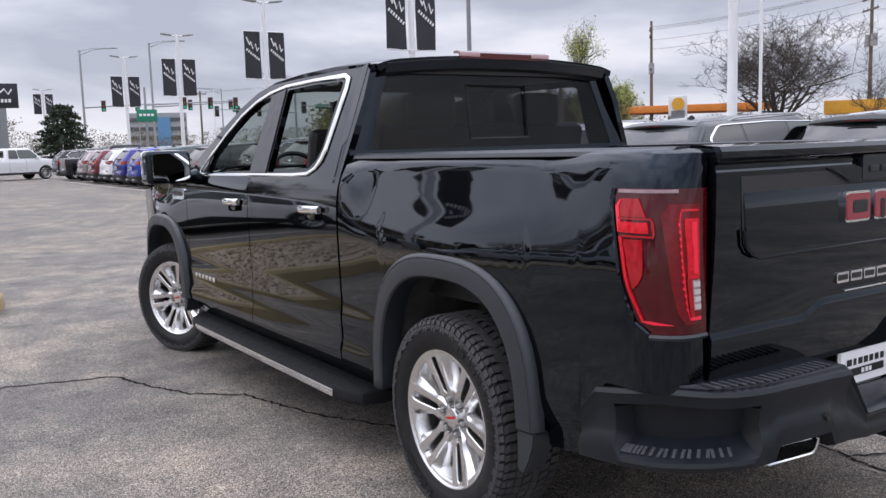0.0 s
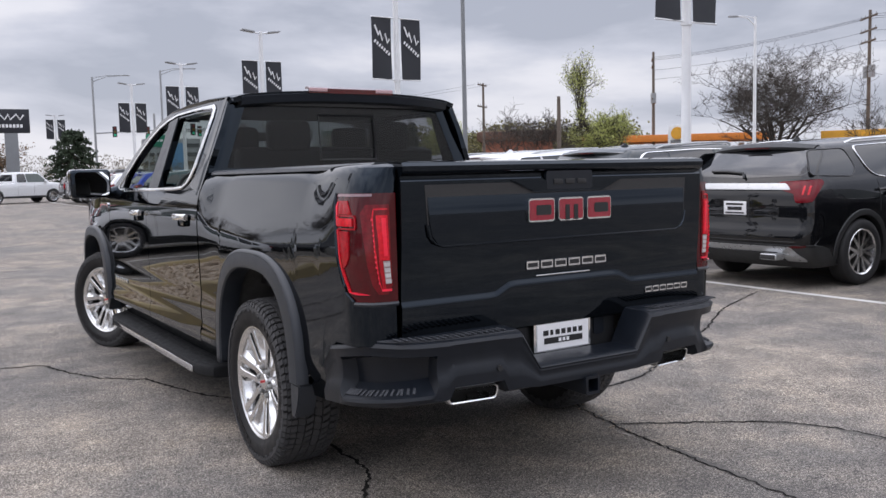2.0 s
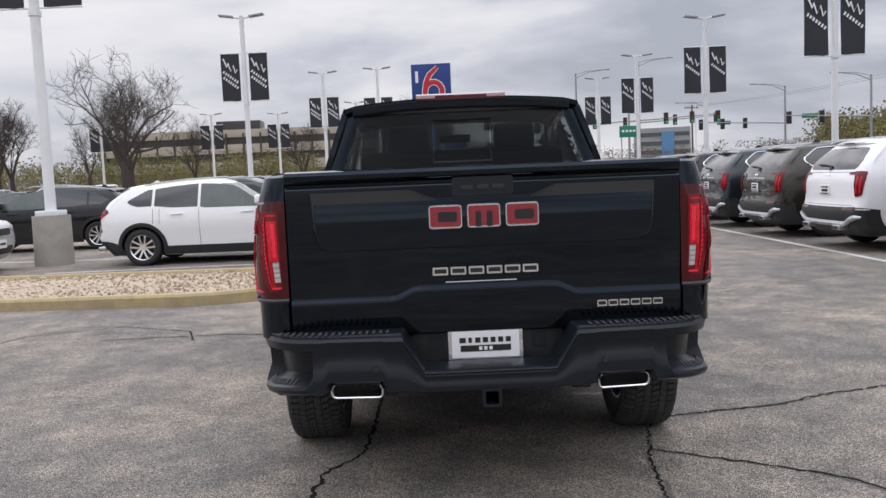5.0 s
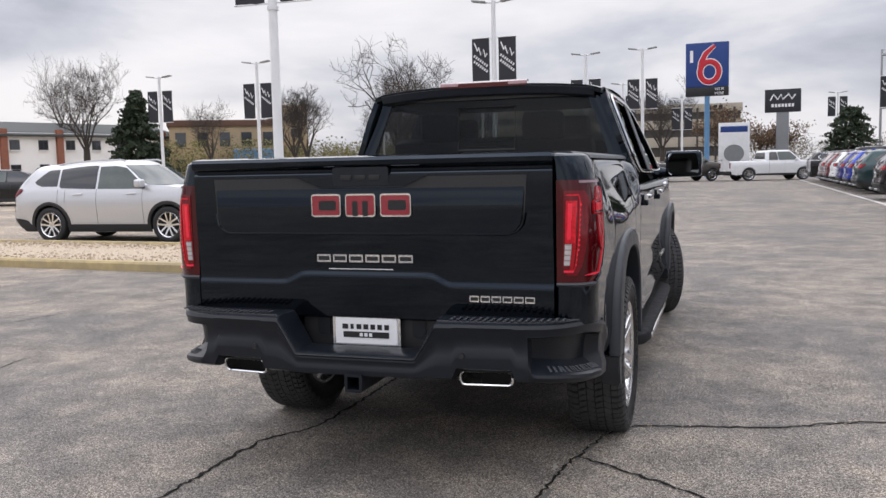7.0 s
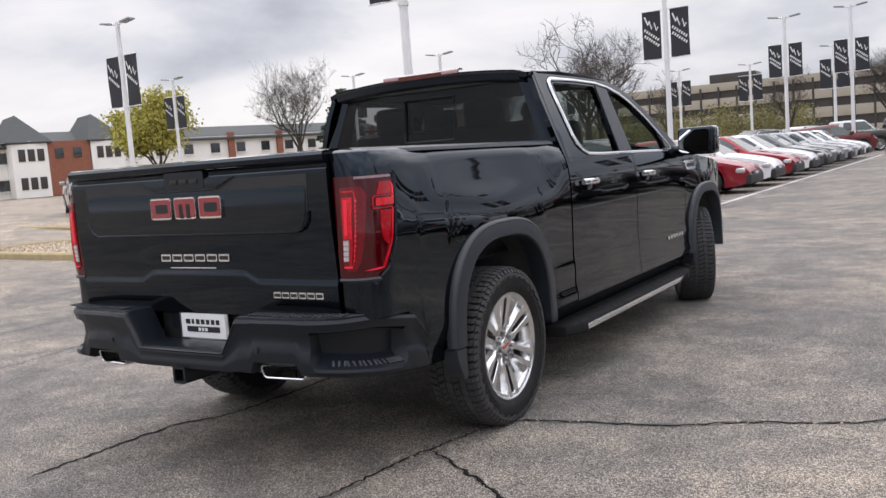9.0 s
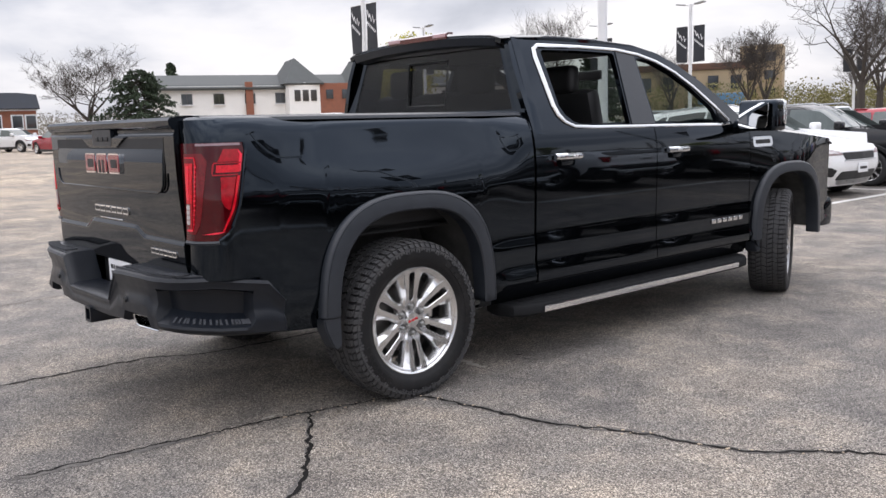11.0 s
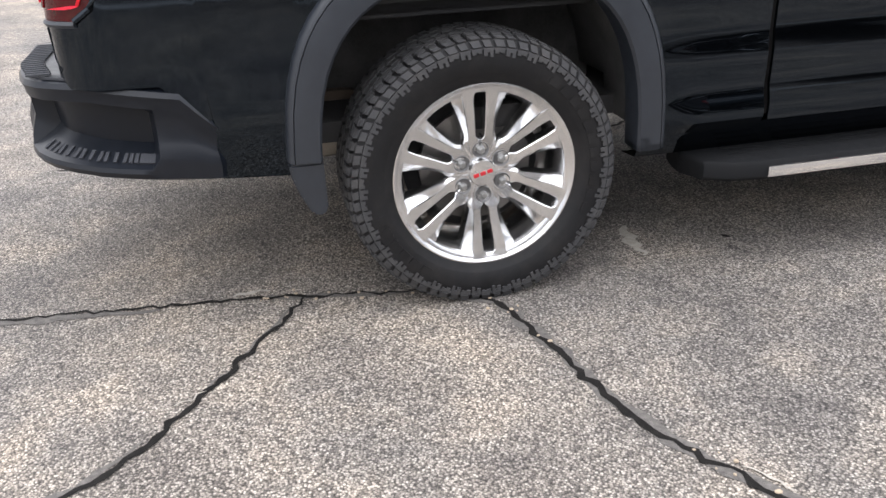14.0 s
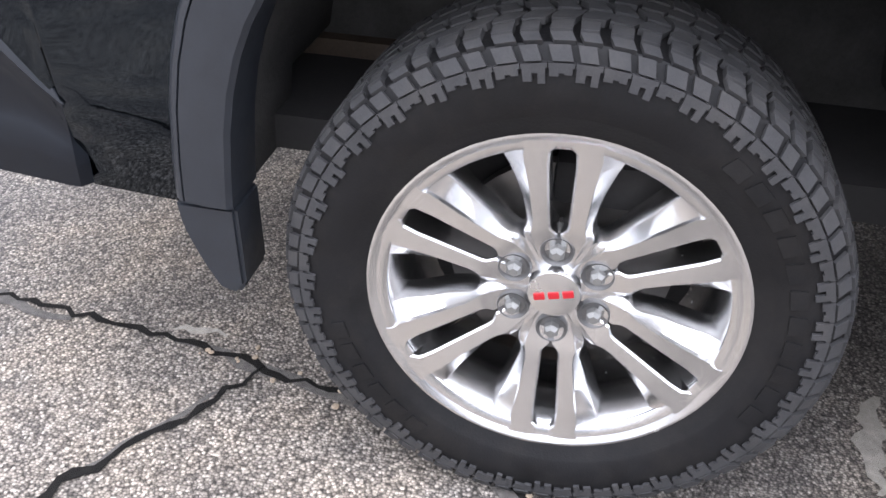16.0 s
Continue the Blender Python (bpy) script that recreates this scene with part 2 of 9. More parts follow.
def asphalt():
    """Worn pavement: pale aggregate bared out of a dark binder, paler and darker worn areas, damp stains."""
    m, nt, b = nodes("worn_asphalt")
    co = objco(nt)
    v = nt.nodes.new("ShaderNodeTexVoronoi")
    v.inputs["Scale"].default_value = 165
    nt.links.new(co, v.inputs["Vector"])
    sep = nt.nodes.new("ShaderNodeSeparateColor")
    nt.links.new(v.outputs["Color"], sep.inputs[0])
    stone = ramp(nt, sep.outputs[0], [(0.0, (0.110, 0.103, 0.096)), (0.28, (0.186, 0.171, 0.157)), (0.55, (0.285, 0.263, 0.238)), (0.85, (0.405, 0.377, 0.342)), (1.0, (0.53, 0.50, 0.46))])
    gap = ramp(nt, v.outputs["Distance"], [(0.30, (1, 1, 1)), (0.55, (0.65,) * 3), (0.80, (0.25,) * 3)])
    stone = mixc(nt, 1.0, stone, gap, "MULTIPLY")
    grit = noise_tex(nt, 420, 2, 0.5, co)
    stone = mixc(nt, 1.0, stone, ramp(nt, grit, [(0.35, (0.62,) * 3), (0.65, (1.35,) * 3)]), "MULTIPLY")
    patch = noise_tex(nt, 0.55, 6, 0.62, co)
    worn = noise_tex(nt, 2.6, 5, 0.65, co)
    tone = ramp(nt, patch, [(0.32, (0.68, 0.67, 0.68)), (0.46, (0.97, 0.95, 0.93)), (0.62, (1.42, 1.34, 1.24))])
    c = mixc(nt, 1.0, stone, tone, "MULTIPLY")
    c = mixc(nt, 1.0, c, ramp(nt, worn, [(0.32, (0.68, 0.68, 0.70)), (0.50, (1, 1, 1)), (0.66, (1.38, 1.33, 1.26))]), "MULTIPLY")
    # paler, warmer pavement on the far side of the islands
    pos = nt.nodes.new("ShaderNodeSeparateXYZ")
    nt.links.new(co, pos.inputs[0])
    far = nt.nodes.new("ShaderNodeMapRange")
    far.inputs["From Min"].default_value, far.inputs["From Max"].default_value = -5.0, -15.0
    nt.links.new(pos.outputs["X"], far.inputs["Value"])
    c = mixc(nt, far.outputs["Result"], c, mixc(nt, 1.0, c, (1.55, 1.46, 1.33), "MULTIPLY"))
    stain = noise_tex(nt, 0.23, 4, 0.55, co)
    c = mixc(nt, ramp(nt, stain, [(0.56, (0, 0, 0)), (0.72, (0.40,) * 3)]), c, (0.075, 0.075, 0.078))
    spots = noise_tex(nt, 7.0, 3, 0.55, co)
    c = mixc(nt, ramp(nt, spots, [(0.66, (0, 0, 0)), (0.76, (0.35,) * 3)]), c, (0.05, 0.05, 0.05))
    nt.links.new(c, b.inputs["Base Color"])
    nt.links.new(ramp(nt, patch, [(0.3, (0.62,) * 3), (0.6, (0.92,) * 3)]), b.inputs["Roughness"])
    b.inputs["Specular IOR Level"].default_value = 0.35
    bumped(nt, b, ramp(nt, v.outputs["Distance"], [(0.1, (1, 1, 1)), (0.8, (0, 0, 0))]), 0.55, 0.004)
    return m


FENCE_WOOD = plain("weathered_board", (0.17, 0.15, 0.13), 0.9, 0.0, 0.3, 6, 0.3, dirt=0.2)
ASPHALT = asphalt()
SCUFF = plain("pale_mortar_scuff", (0.42, 0.39, 0.34), 0.9, 0.0, 0.3, 60, 0.4, dirt=0.3)
OLD_TAR = plain("old_tar", (0.14, 0.13, 0.12), 0.9, 0.0, 0.45, 60, 0.5, 0.0, 0.2)
TAR = plain("crack_filler", (0.016, 0.015, 0.014), 0.95, 0.0, 0.5, 30, 0.6, 0.0, 0.1)
RUBBLE = plain("pale_gravel", (0.46, 0.37, 0.27), 0.9, 0.0, 0.4, 40, 0.3)

# ---- builders ----
def finish(bm, name, mat, angle=38):
    me = bpy.data.meshes.new(name)
    bm.normal_update()
    bm.to_mesh(me)
    bm.free()
    me.shade_smooth()
    me.set_sharp_from_angle(angle=radians(angle))
    for m in mat if isinstance(mat, (list, tuple)) else [mat]:
        me.materials.append(m)
    return me


def part(name, bm, material, parent=None, label="", angle=38):
    ob = new(name, finish(bm, name, material, angle))
    if parent is not None:
        ob.parent = parent
    if label:
        tagged(ob, label)
    return ob


def empty(name, m, label, category, group="", kind=""):
    ob = new(name)
    ob.matrix_basis = m
    ob.empty_display_size = 0.2
    return tagged(ob, label, category, group, kind)


def box(bm, c, s, bevel=0.0, m=None, seg=2):
    r = bmesh.ops.create_cube(bm, size=1.0, matrix=(m or Matrix()) @ Matrix.Translation(c) @ Matrix.Diagonal((*s, 1)))
    if bevel:
        es = list({e for v in r["verts"] for e in v.link_edges})
        bmesh.ops.bevel(bm, geom=es, offset=bevel, segments=seg, affect="EDGES", profile=0.6)
    return bm


def boxes(*items):
    bm = bmesh.new()
    for it in items:
        box(bm, *it)
    return bm


def cyl(bm, p0, p1, r0, r1=None, seg=16, cap=True):
    p0, p1 = Vector(p0), Vector(p1)
    d = p1 - p0
    m = Matrix.Translation((p0 + p1) / 2) @ d.to_track_quat("Z", "Y").to_matrix().to_4x4()
    bmesh.ops.create_cone(bm, cap_ends=cap, segments=seg, radius1=r0, radius2=r0 if r1 is None else r1, depth=d.length, matrix=m)
    return bm


def tube(bm, pts, r, seg=8, closed=False, flat=1.0, axis=None):
    """A round or oval bar along a line of points."""
    pts = [Vector(p) for p in pts]
    n = len(pts)
    rings = []
    for i, p in enumerate(pts):
        a = pts[i - 1] if (i or closed) else p
        b = pts[(i + 1) % n] if (i < n - 1 or closed) else p
        d = (b - a).normalized()
        up = Vector(axis) if axis else (Vector((0, 0, 1)) if abs(d.z) < 0.9 else Vector((1, 0, 0)))
        u = d.cross(up).normalized()
        w = u.cross(d)
        rr = r[i] if isinstance(r, (list, tuple)) else r
        rings.append([bm.verts.new(p + rr * (math.cos(k * math.tau / seg) * u + flat * math.sin(k * math.tau / seg) * w)) for k in range(seg)])
    for i in range(n if closed else n - 1):
        a, b = rings[i], rings[(i + 1) % n]
        for k in range(seg):
            bm.faces.new((a[k], a[(k + 1) % seg], b[(k + 1) % seg], b[k]))
    if not closed:
        bm.faces.new(rings[0][::-1])
        bm.faces.new(rings[-1])
    return bm


def grid(bm, rows, close=False):
    """A sheet through rows of points of equal count."""
    vs = [[bm.verts.new(p) for p in row] for row in rows]
    for a, b in zip(vs, vs[1:]):
        for k in range(len(a) - (0 if close else 1)):
            j = (k + 1) % len(a)
            bm.faces.new((a[k], a[j], b[j], b[k]))
    return vs


def thick(bm, t):
    bmesh.ops.recalc_face_normals(bm, faces=bm.faces[:])
    bmesh.ops.solidify(bm, geom=bm.faces[:], thickness=t)
    return bm


def lathe(bm, prof, seg=48, axis="X"):
    """prof: (along, radius) pairs, turned about the X axis."""
    rows = []
    for k in range(seg + 1):
        a = math.tau * k / seg
        rows.append([(x, r * math.cos(a), r * math.sin(a)) for x, r in prof])
    grid(bm, rows)
    bmesh.ops.remove_doubles(bm, verts=bm.verts[:], dist=1e-5)
    bmesh.ops.recalc_face_normals(bm, faces=bm.faces[:])
    return bm


def filled(bm, outer, holes, place):
    """A flat sheet with holes; place turns (u, v) into a point."""
    es = []
    for loop in (outer, *holes):
        vs = [bm.verts.new(place(u, v)) for u, v in loop]
        es += [bm.edges.new((vs[i - 1], vs[i])) for i in range(len(vs))]
    bmesh.ops.triangle_fill(bm, use_beauty=True, use_dissolve=False, edges=es)
    return bm


def rounded(w, h, r, n=4, cx=0.0, cy=0.0):
    pts = []
    for sx, sy, a0 in ((1, 1, 0), (-1, 1, 90), (-1, -1, 180), (1, -1, 270)):
        for k in range(n + 1):
            a = radians(a0 + 90 * k / n)
            pts.append((cx + sx * (w / 2 - r) + r * math.cos(a), cy + sy * (h / 2 - r) + r * math.sin(a)))
    return pts


def slab(bm, outline, place, depth):
    """A plate from a closed (u, v) outline, extruded by the vector depth."""
    a = [bm.verts.new(place(u, v)) for u, v in outline]
    b = [bm.verts.new(Vector(place(u, v)) + Vector(depth)) for u, v in outline]
    bm.faces.new(a[::-1])
    bm.faces.new(b)
    for i in range(len(a)):
        j = (i + 1) % len(a)
        bm.faces.new((a[i], a[j], b[j], b[i]))
    bmesh.ops.recalc_face_normals(bm, faces=bm.faces[:])
    return bm


def lerp_curve(pts, x):
    """Smooth value at x through sorted (x, value) pairs."""
    if x <= pts[0][0]:
        return pts[0][1]
    for (x0, y0), (x1, y1) in zip(pts, pts[1:]):
        if x <= x1:
            k = (x - x0) / (x1 - x0)
            return y0 + (y1 - y0) * k
    return pts[-1][1]


def curve(pts, x):
    """Rounded value at x through sorted (x, value) pairs."""
    if x <= pts[0][0]:
        return pts[0][1]
    if x >= pts[-1][0]:
        return pts[-1][1]
    i = max(k for k in range(len(pts) - 1) if pts[k][0] <= x)
    (x0, y0), (x1, y1) = pts[i], pts[i + 1]

    def slope(k):
        if k <= 0 or k >= len(pts) - 1:
            return 0.0
        a, b = (pts[k][1] - pts[k - 1][1]) / (pts[k][0] - pts[k - 1][0]), (pts[k + 1][1] - pts[k][1]) / (pts[k + 1][0] - pts[k][0])
        return 0.0 if a * b <= 0 else 2 * a * b / (a + b)

    h = x1 - x0
    t = (x - x0) / h
    m0 = slope(i) if i else (y1 - y0) / h
    m1 = slope(i + 1) if i + 2 < len(pts) else (y1 - y0) / h
    return (2 * t**3 - 3 * t * t + 1) * y0 + (t**3 - 2 * t * t + t) * h * m0 + (-2 * t**3 + 3 * t * t) * y1 + (t**3 - t * t) * h * m1


def smooth01(k):
    k = max(0.0, min(1.0, k))
    return k * k * (3 - 2 * k)

# ---- ground ----
TRUCK = pose(0.010, -0.004, -0.005, -0.25, 0.1, 0.32)
TN = TRUCK.to_3x3() @ Vector((0, 0, 1))


def gz(x, y):
    """Height of the pavement: level, a slight dip under the truck, rising a little towards the far lot."""
    dx, dy = max(abs(x) - 1.2, 0), max(-1.2 - y, y - 4.6, 0)
    k = 1 - smooth01(math.hypot(dx, dy) / 5.0)
    return k * (-(TN.x * x + TN.y * y) / TN.z) + 0.34 * smooth01((-x - 16) / 18) + 0.36 * smooth01((-x - 40) / 48)


def strip_line(name, pts, w, mat, up=0.004, wob=0.0, seed=0, parent=None, label="", step=0.08, taper=False):
    """A narrow band on the ground along a line, with uneven edges."""
    rnd = random.Random(seed)
    fine = []
    for (x0, y0), (x1, y1) in zip(pts, pts[1:]):
        n = max(1, int(math.hypot(x1 - x0, y1 - y0) / step))
        fine += [(x0 + (x1 - x0) * k / n, y0 + (y1 - y0) * k / n) for k in range(n)]
    fine.append(pts[-1])
    bm = bmesh.new()
    rows = []
    for i, (x, y) in enumerate(fine):
        a, b = fine[max(i - 1, 0)], fine[min(i + 1, len(fine) - 1)]
        d = Vector((b[0] - a[0], b[1] - a[1])).normalized()
        n = Vector((-d.y, d.x))
        s = wob * rnd.uniform(-1, 1)
        end = min(1.0, 0.25 + min(i, len(fine) - 1 - i) / 6) if taper else 1.0
        l, r = (w * end * 0.5 * (1 + (rnd.uniform(-0.55, 0.55) if wob else rnd.uniform(-0.06, 0.06))) for _ in "ab")
        p, q = Vector((x, y)) + n * (s + l), Vector((x, y)) + n * (s - r)
        rows.append([(p.x, p.y, gz(p.x, p.y) + up), (q.x, q.y, gz(q.x, q.y) + up)])
    grid(bm, rows)
    for f in bm.faces:
        if f.normal.z < 0:
            f.normal_flip()
    return part(name, bm, mat, parent, label)


def make_ground():
    bm = bmesh.new()
    xs = [-600, -220, -90, -76, -64, -52, -45, -36, -31, -28, -25, -22, -19, -16] + [-11 + 0.5 * k for k in range(45)] + [13, 18, 28, 50, 100, 240, 600]
    ys = [-600, -220, -90, -45, -24, -14] + [-9 + 0.5 * k for k in range(45)] + [16, 22, 34, 60, 120, 260, 700]
    vs = [[bm.verts.new((x, y, gz(x, y))) for x in xs] for y in ys]
    for a, b in zip(vs, vs[1:]):
        for k in range(len(xs) - 1):
            bm.faces.new((a[k], a[k + 1], b[k + 1], b[k]))
    g = part("ground", bm, ASPHALT, angle=180)
    tagged(g, "worn grey-beige asphalt parking lot with cracks", "ground", kind="structure")
    return g


ground = make_ground()
CRACKS = (
    ((0.91, -0.19), (1.04, 0.0), (1.43, 0.09), (1.67, 0.12), (1.86, 0.2), (2.08, 0.33), (2.35, 0.4), (2.6, 0.5), (2.85, 0.77), (3.47, 1.08), (4.4, 1.68), (5.6, 2.2)),
    ((0.83, -0.55), (1.04, -0.68), (1.3, -0.85), (1.5, -0.99), (1.63, -1.13), (1.72, -1.3), (1.76, -1.5), (1.8, -1.9)),
    ((0.91, -0.19), (0.83, -0.55), (0.79, -0.76), (0.77, -1.0), (0.72, -1.4), (0.68, -1.9)),
    ((-3.4, 3.3), (-2.18, 3.37), (-1.54, 3.18), (-1.43, 2.82), (-1.26, 2.43), (-1.01, 2.21), (-0.91, 1.84), (-0.81, 1.51), (-0.57, 1.06), (-0.6, -0.43), (-0.77, -0.7), (-0.79, -1.0), (-0.79, -1.6)),
    ((-4.39, 3.28), (-4.26, 3.69), (-3.44, 4.07), (-2.64, 3.63), (-2.45, 3.08)),
    ((-5.05, 0.64), (-5.12, 1.3), (-4.86, 2.47)),
    ((2.7, 4.6), (3.9, 5.2), (5.2, 5.9)),
    ((3.1, 9.5), (4.6, 10.4)),
    ((-3.6, 0.7), (-3.2, -1.6), (-3.9, -4.0)),
)
for i, c in enumerate(CRACKS):
    strip_line("crack", c, (0.019, 0.018, 0.013, 0.020, 0.016, 0.012, 0.011, 0.011, 0.011)[i], TAR, 0.003, 0.013, i, ground, "dark open crack in the asphalt", 0.028, True)


for i, (k0, k1, w, dx, dy, src) in enumerate(((0, 9, 0.040, 0.010, 0.008, 0), (3, 8, 0.040, -0.014, -0.008, 1), (0, 4, 0.012, -0.005, -0.005, 1), (0, 3, 0.030, 0.006, 0.0, 2), (3, 6, 0.045, 0.016, 0.0, 2))):
    strip_line("crack_filler", [(x + dx, y + dy) for x, y in CRACKS[src][k0:k1]], w, OLD_TAR, 0.0018, 0.010, 30 + i, ground, "grey tar filler beside a crack", 0.05, True)
rnd = random.Random(12)
chips = bmesh.new()
for line_ in (CRACKS[0][4:9], CRACKS[2][0:3], CRACKS[0][0:3]):
    for (x0, y0), (x1, y1) in zip(line_, line_[1:]):
        for _ in range(7):
            u = rnd.random()
            x, y = x0 + (x1 - x0) * u + rnd.gauss(0, 0.022), y0 + (y1 - y0) * u + rnd.gauss(0, 0.022)
            bmesh.ops.create_icosphere(chips, subdivisions=1, radius=rnd.uniform(0.003, 0.008), matrix=Matrix.Translation((x, y, gz(x, y) + 0.003)) @ Matrix.Diagonal((1, rnd.uniform(0.6, 1.3), 0.6, 1)))
part("loose_grit", chips, RUBBLE, ground, "pale loose grit along a crack")["kind"] = "stuff"

for i, (line_, w) in enumerate(((((0.62, 0.615), (0.70, 0.595), (0.78, 0.58), (0.88, 0.575)), 0.045), (((0.765, -0.78), (0.760, -0.72), (0.755, -0.665)), 0.032), (((1.30, -0.86), (1.36, -0.93)), 0.012), (((1.95, 0.30), (2.06, 0.36)), 0.010))):
    strip_line("scuff", line_, w, SCUFF, 0.0035, 0.012, 40 + i, ground, "pale chip of worn surface", 0.02, True)
strip_line("stain", ((0.80, 0.90), (0.83, 0.93)), 0.035, TAR, 0.0035, 0.008, 50, ground, "small dark stain", 0.01, True)
# ---- the black pickup truck (own frame: x right, y ahead, z up, rear axle at y = 0) ----
truck = empty("pickup_truck", TRUCK, "glossy black crew-cab pickup truck parked on asphalt", "truck")
AX = 3.745  # wheelbase
SIDE = [(0.40, 0.930), (0.46, 0.976), (0.48, 0.993), (0.505, 0.997), (0.53, 0.993), (0.56, 0.984), (0.59, 0.981), (0.63, 0.983), (0.67, 0.985), (0.695, 0.9845), (0.72, 0.980), (0.75, 0.9775), (0.80, 0.979), (0.95, 0.983), (1.05, 0.985), (1.11, 0.986), (1.16, 0.985), (1.20, 0.983), (1.24, 0.979), (1.28, 0.973), (1.31, 0.966), (1.335, 0.957), (1.36, 0.945), (1.385, 0.931), (1.41, 0.911), (1.425, 0.885)]

BED_SIDE = [(0.40, 0.925), (0.50, 0.952), (0.58, 0.972), (0.64, 0.980), (0.70, 0.979), (0.80, 0.980), (0.95, 0.984), (1.03, 0.987), (1.07, 0.989), (1.11, 0.9875), (1.15, 0.981), (1.19, 0.971), (1.23, 0.959), (1.27, 0.9465), (1.31, 0.934), (1.335, 0.9265), (1.36, 0.919), (1.380, 0.9135), (1.395, 0.908), (1.41, 0.899), (1.425, 0.880)]


def side_x(y, z):
    """Half width of the body at a height, swelling a little over the wheels."""
    x = curve(SIDE, z)
    if y < 0.87:
        x += (curve(BED_SIDE, z) - x) * smooth01(((0.87 if z > 0.8 else 0.66) - y) / 0.30)
    for c in (0.0, AX):
        x += 0.022 * math.exp(-((y - c) / 0.46) ** 2) * smooth01((1.27 - z) / 0.3)
    if y < -0.52 and z > 1.13:
        full = curve([(1.13, 0.9855), (1.22, 0.978), (1.31, 0.966), (1.36, 0.956), (1.385, 0.949), (1.41, 0.941), (1.425, 0.934), (1.44, 0.915)], z)
        x += (full - x) * smooth01((-0.52 - y) / 0.44)
    if y > 3.6:
        x -= 0.10 * smooth01((y - 3.9) / 0.9) ** 1.3 + 0.02 * smooth01((y - 3.4) / 1.0)
    return x


def arch_z(y, c, a, top, base=0.44, n=2.8):
    u = abs(y - c) / a
    return base + (top - base) * (1 - u**n) ** (1 / n) if u < 1 else base


def arch_ys(c, a, n=15):
    return [c - a * math.cos(math.pi * k / (n - 1)) for k in range(n)]


def side_panel(name, ys, zb, zt, sign, label="", rows=16, wrap=None, mat=None):
    """One outer panel: columns along y from its bottom edge zb(y) to its top zt(y)."""
    bm = bmesh.new()
    cols = []
    for y in ys:
        b, t = zb(y), zt(y)
        out, inn = [], []
        for k in range(rows + 1):
            z = b + (t - b) * k / rows
            p = (side_x(y, z), y, z)
            if wrap:
                p = wrap(p)
            out.append((sign * p[0], p[1], p[2]))
            if k == rows and wrap:
                for d, up in ((0.012, 0.009), (0.03, 0.013), (0.12, 0.014)):
                    f = wrap((side_x(y, z) - d, y, z))
                    out.append((sign * f[0], f[1] + min(d, 0.05) * max(0.0, min(1.0, (-1.0 - f[1]) / 0.1)), z + up))
                continue
            inn.append((sign * (p[0] - 0.012), p[1] + 0.012 * max(0.0, min(1.0, (-1.0 - p[1]) / 0.1)), p[2]))
        cols.append(out + inn[::-1])
    grid(bm, cols, True)
    bmesh.ops.holes_fill(bm, edges=bm.edges[:], sides=0)
    bmesh.ops.recalc_face_normals(bm, faces=bm.faces[:])
    return part(name, bm, mat or BLACK_PAINT, truck, label, 30)


def spread(a, b, n):
    return [a + (b - a) * k / n for k in range(n + 1)]


RA, RTOP = 0.50, 1.00  # rear wheel opening
ZROWS = 30


CY, CA, CB = -0.98, 0.143, 0.11  # rear corner: centre line and half axes of its round


def rear_wrap(p):
    """Rounds the bed's rear corner towards the tailgate."""
    x, y, z = p
    k = (CY - y) / CA
    if k > 1:
        e = min(1.0, (k - 1) / 0.3)
        xi = x - CB
        return xi + (min(0.828, xi - 0.004) - xi) * e, CY - CA, z
    if k > 0:
        return x - CB * (1 - math.cos(k * math.pi / 2)), CY - CA * math.sin(k * math.pi / 2), z
    return x, y, z


for s in (-1, 1):
    ys = [-1.156, -1.115] + spread(-1.10, -0.98, 8) + [-0.95, -0.90, -0.875, -0.84, -0.80, -0.785, -0.762, -0.750, -0.70, -0.62, -0.55] + [-0.515 - 0.001] + arch_ys(-0.015, RA)[1:-1] + [0.4851] + spread(0.52, 0.878, 6)
    side_panel("bedside", ys, lambda y: (lerp_curve([(-1.16, 0.745), (-0.875, 0.738), (-0.785, 0.655), (-0.762, 0.62), (-0.750, 0.462), (-0.56, 0.45)], y) if y < -0.515 else 0.455 if y > 0.485 else arch_z(y, -0.015, RA, RTOP)), lambda y: 1.425, s, rows=ZROWS, wrap=rear_wrap)
    # rear door, front door, front fender
    side_panel("rear_door", spread(0.897, 2.028, 12), lambda y: 0.475, lambda y: 1.335, s)
    side_panel("front_door", spread(2.036, 3.165, 12), lambda y: 0.475, lambda y: lerp_curve([(2.9, 1.335), (3.165, 1.31)], y), s)
    fy = [3.173] + spread(3.2, 3.26, 2) + arch_ys(AX, 0.48)[1:-1] + [4.226] + spread(4.28, 4.62, 5)
    side_panel("front_fender", fy, lambda y: lerp_curve([(4.22, 0.46), (4.62, 0.52)], y) if y > 4.225 else 0.46 if y < 3.265 else arch_z(y, AX, 0.48, 0.98), lambda y: lerp_curve([(3.17, 1.30), (3.6, 1.265), (4.62, 1.18)], y), s)
    # sill under the doors
    bm = bmesh.new()
    grid(bm, [[(s * x, y, z) for x, z in ((0.80, 0.36), (0.90, 0.37), (0.925, 0.41), (0.935, 0.455), (0.925, 0.47), (0.80, 0.47))] for y in (0.50, 0.9, 3.1, 3.24)])
    bmesh.ops.recalc_face_normals(bm, faces=bm.faces[:])
    part("sill", bm, BLACK_PAINT, truck)
    # crease seam: dark joint behind the panel gaps
    for y in (0.888, 2.032, 3.169):
        part("door_jamb", boxes(((s * 0.925, y, 0.885), (0.04, 0.09, 0.81))), DARK, truck)

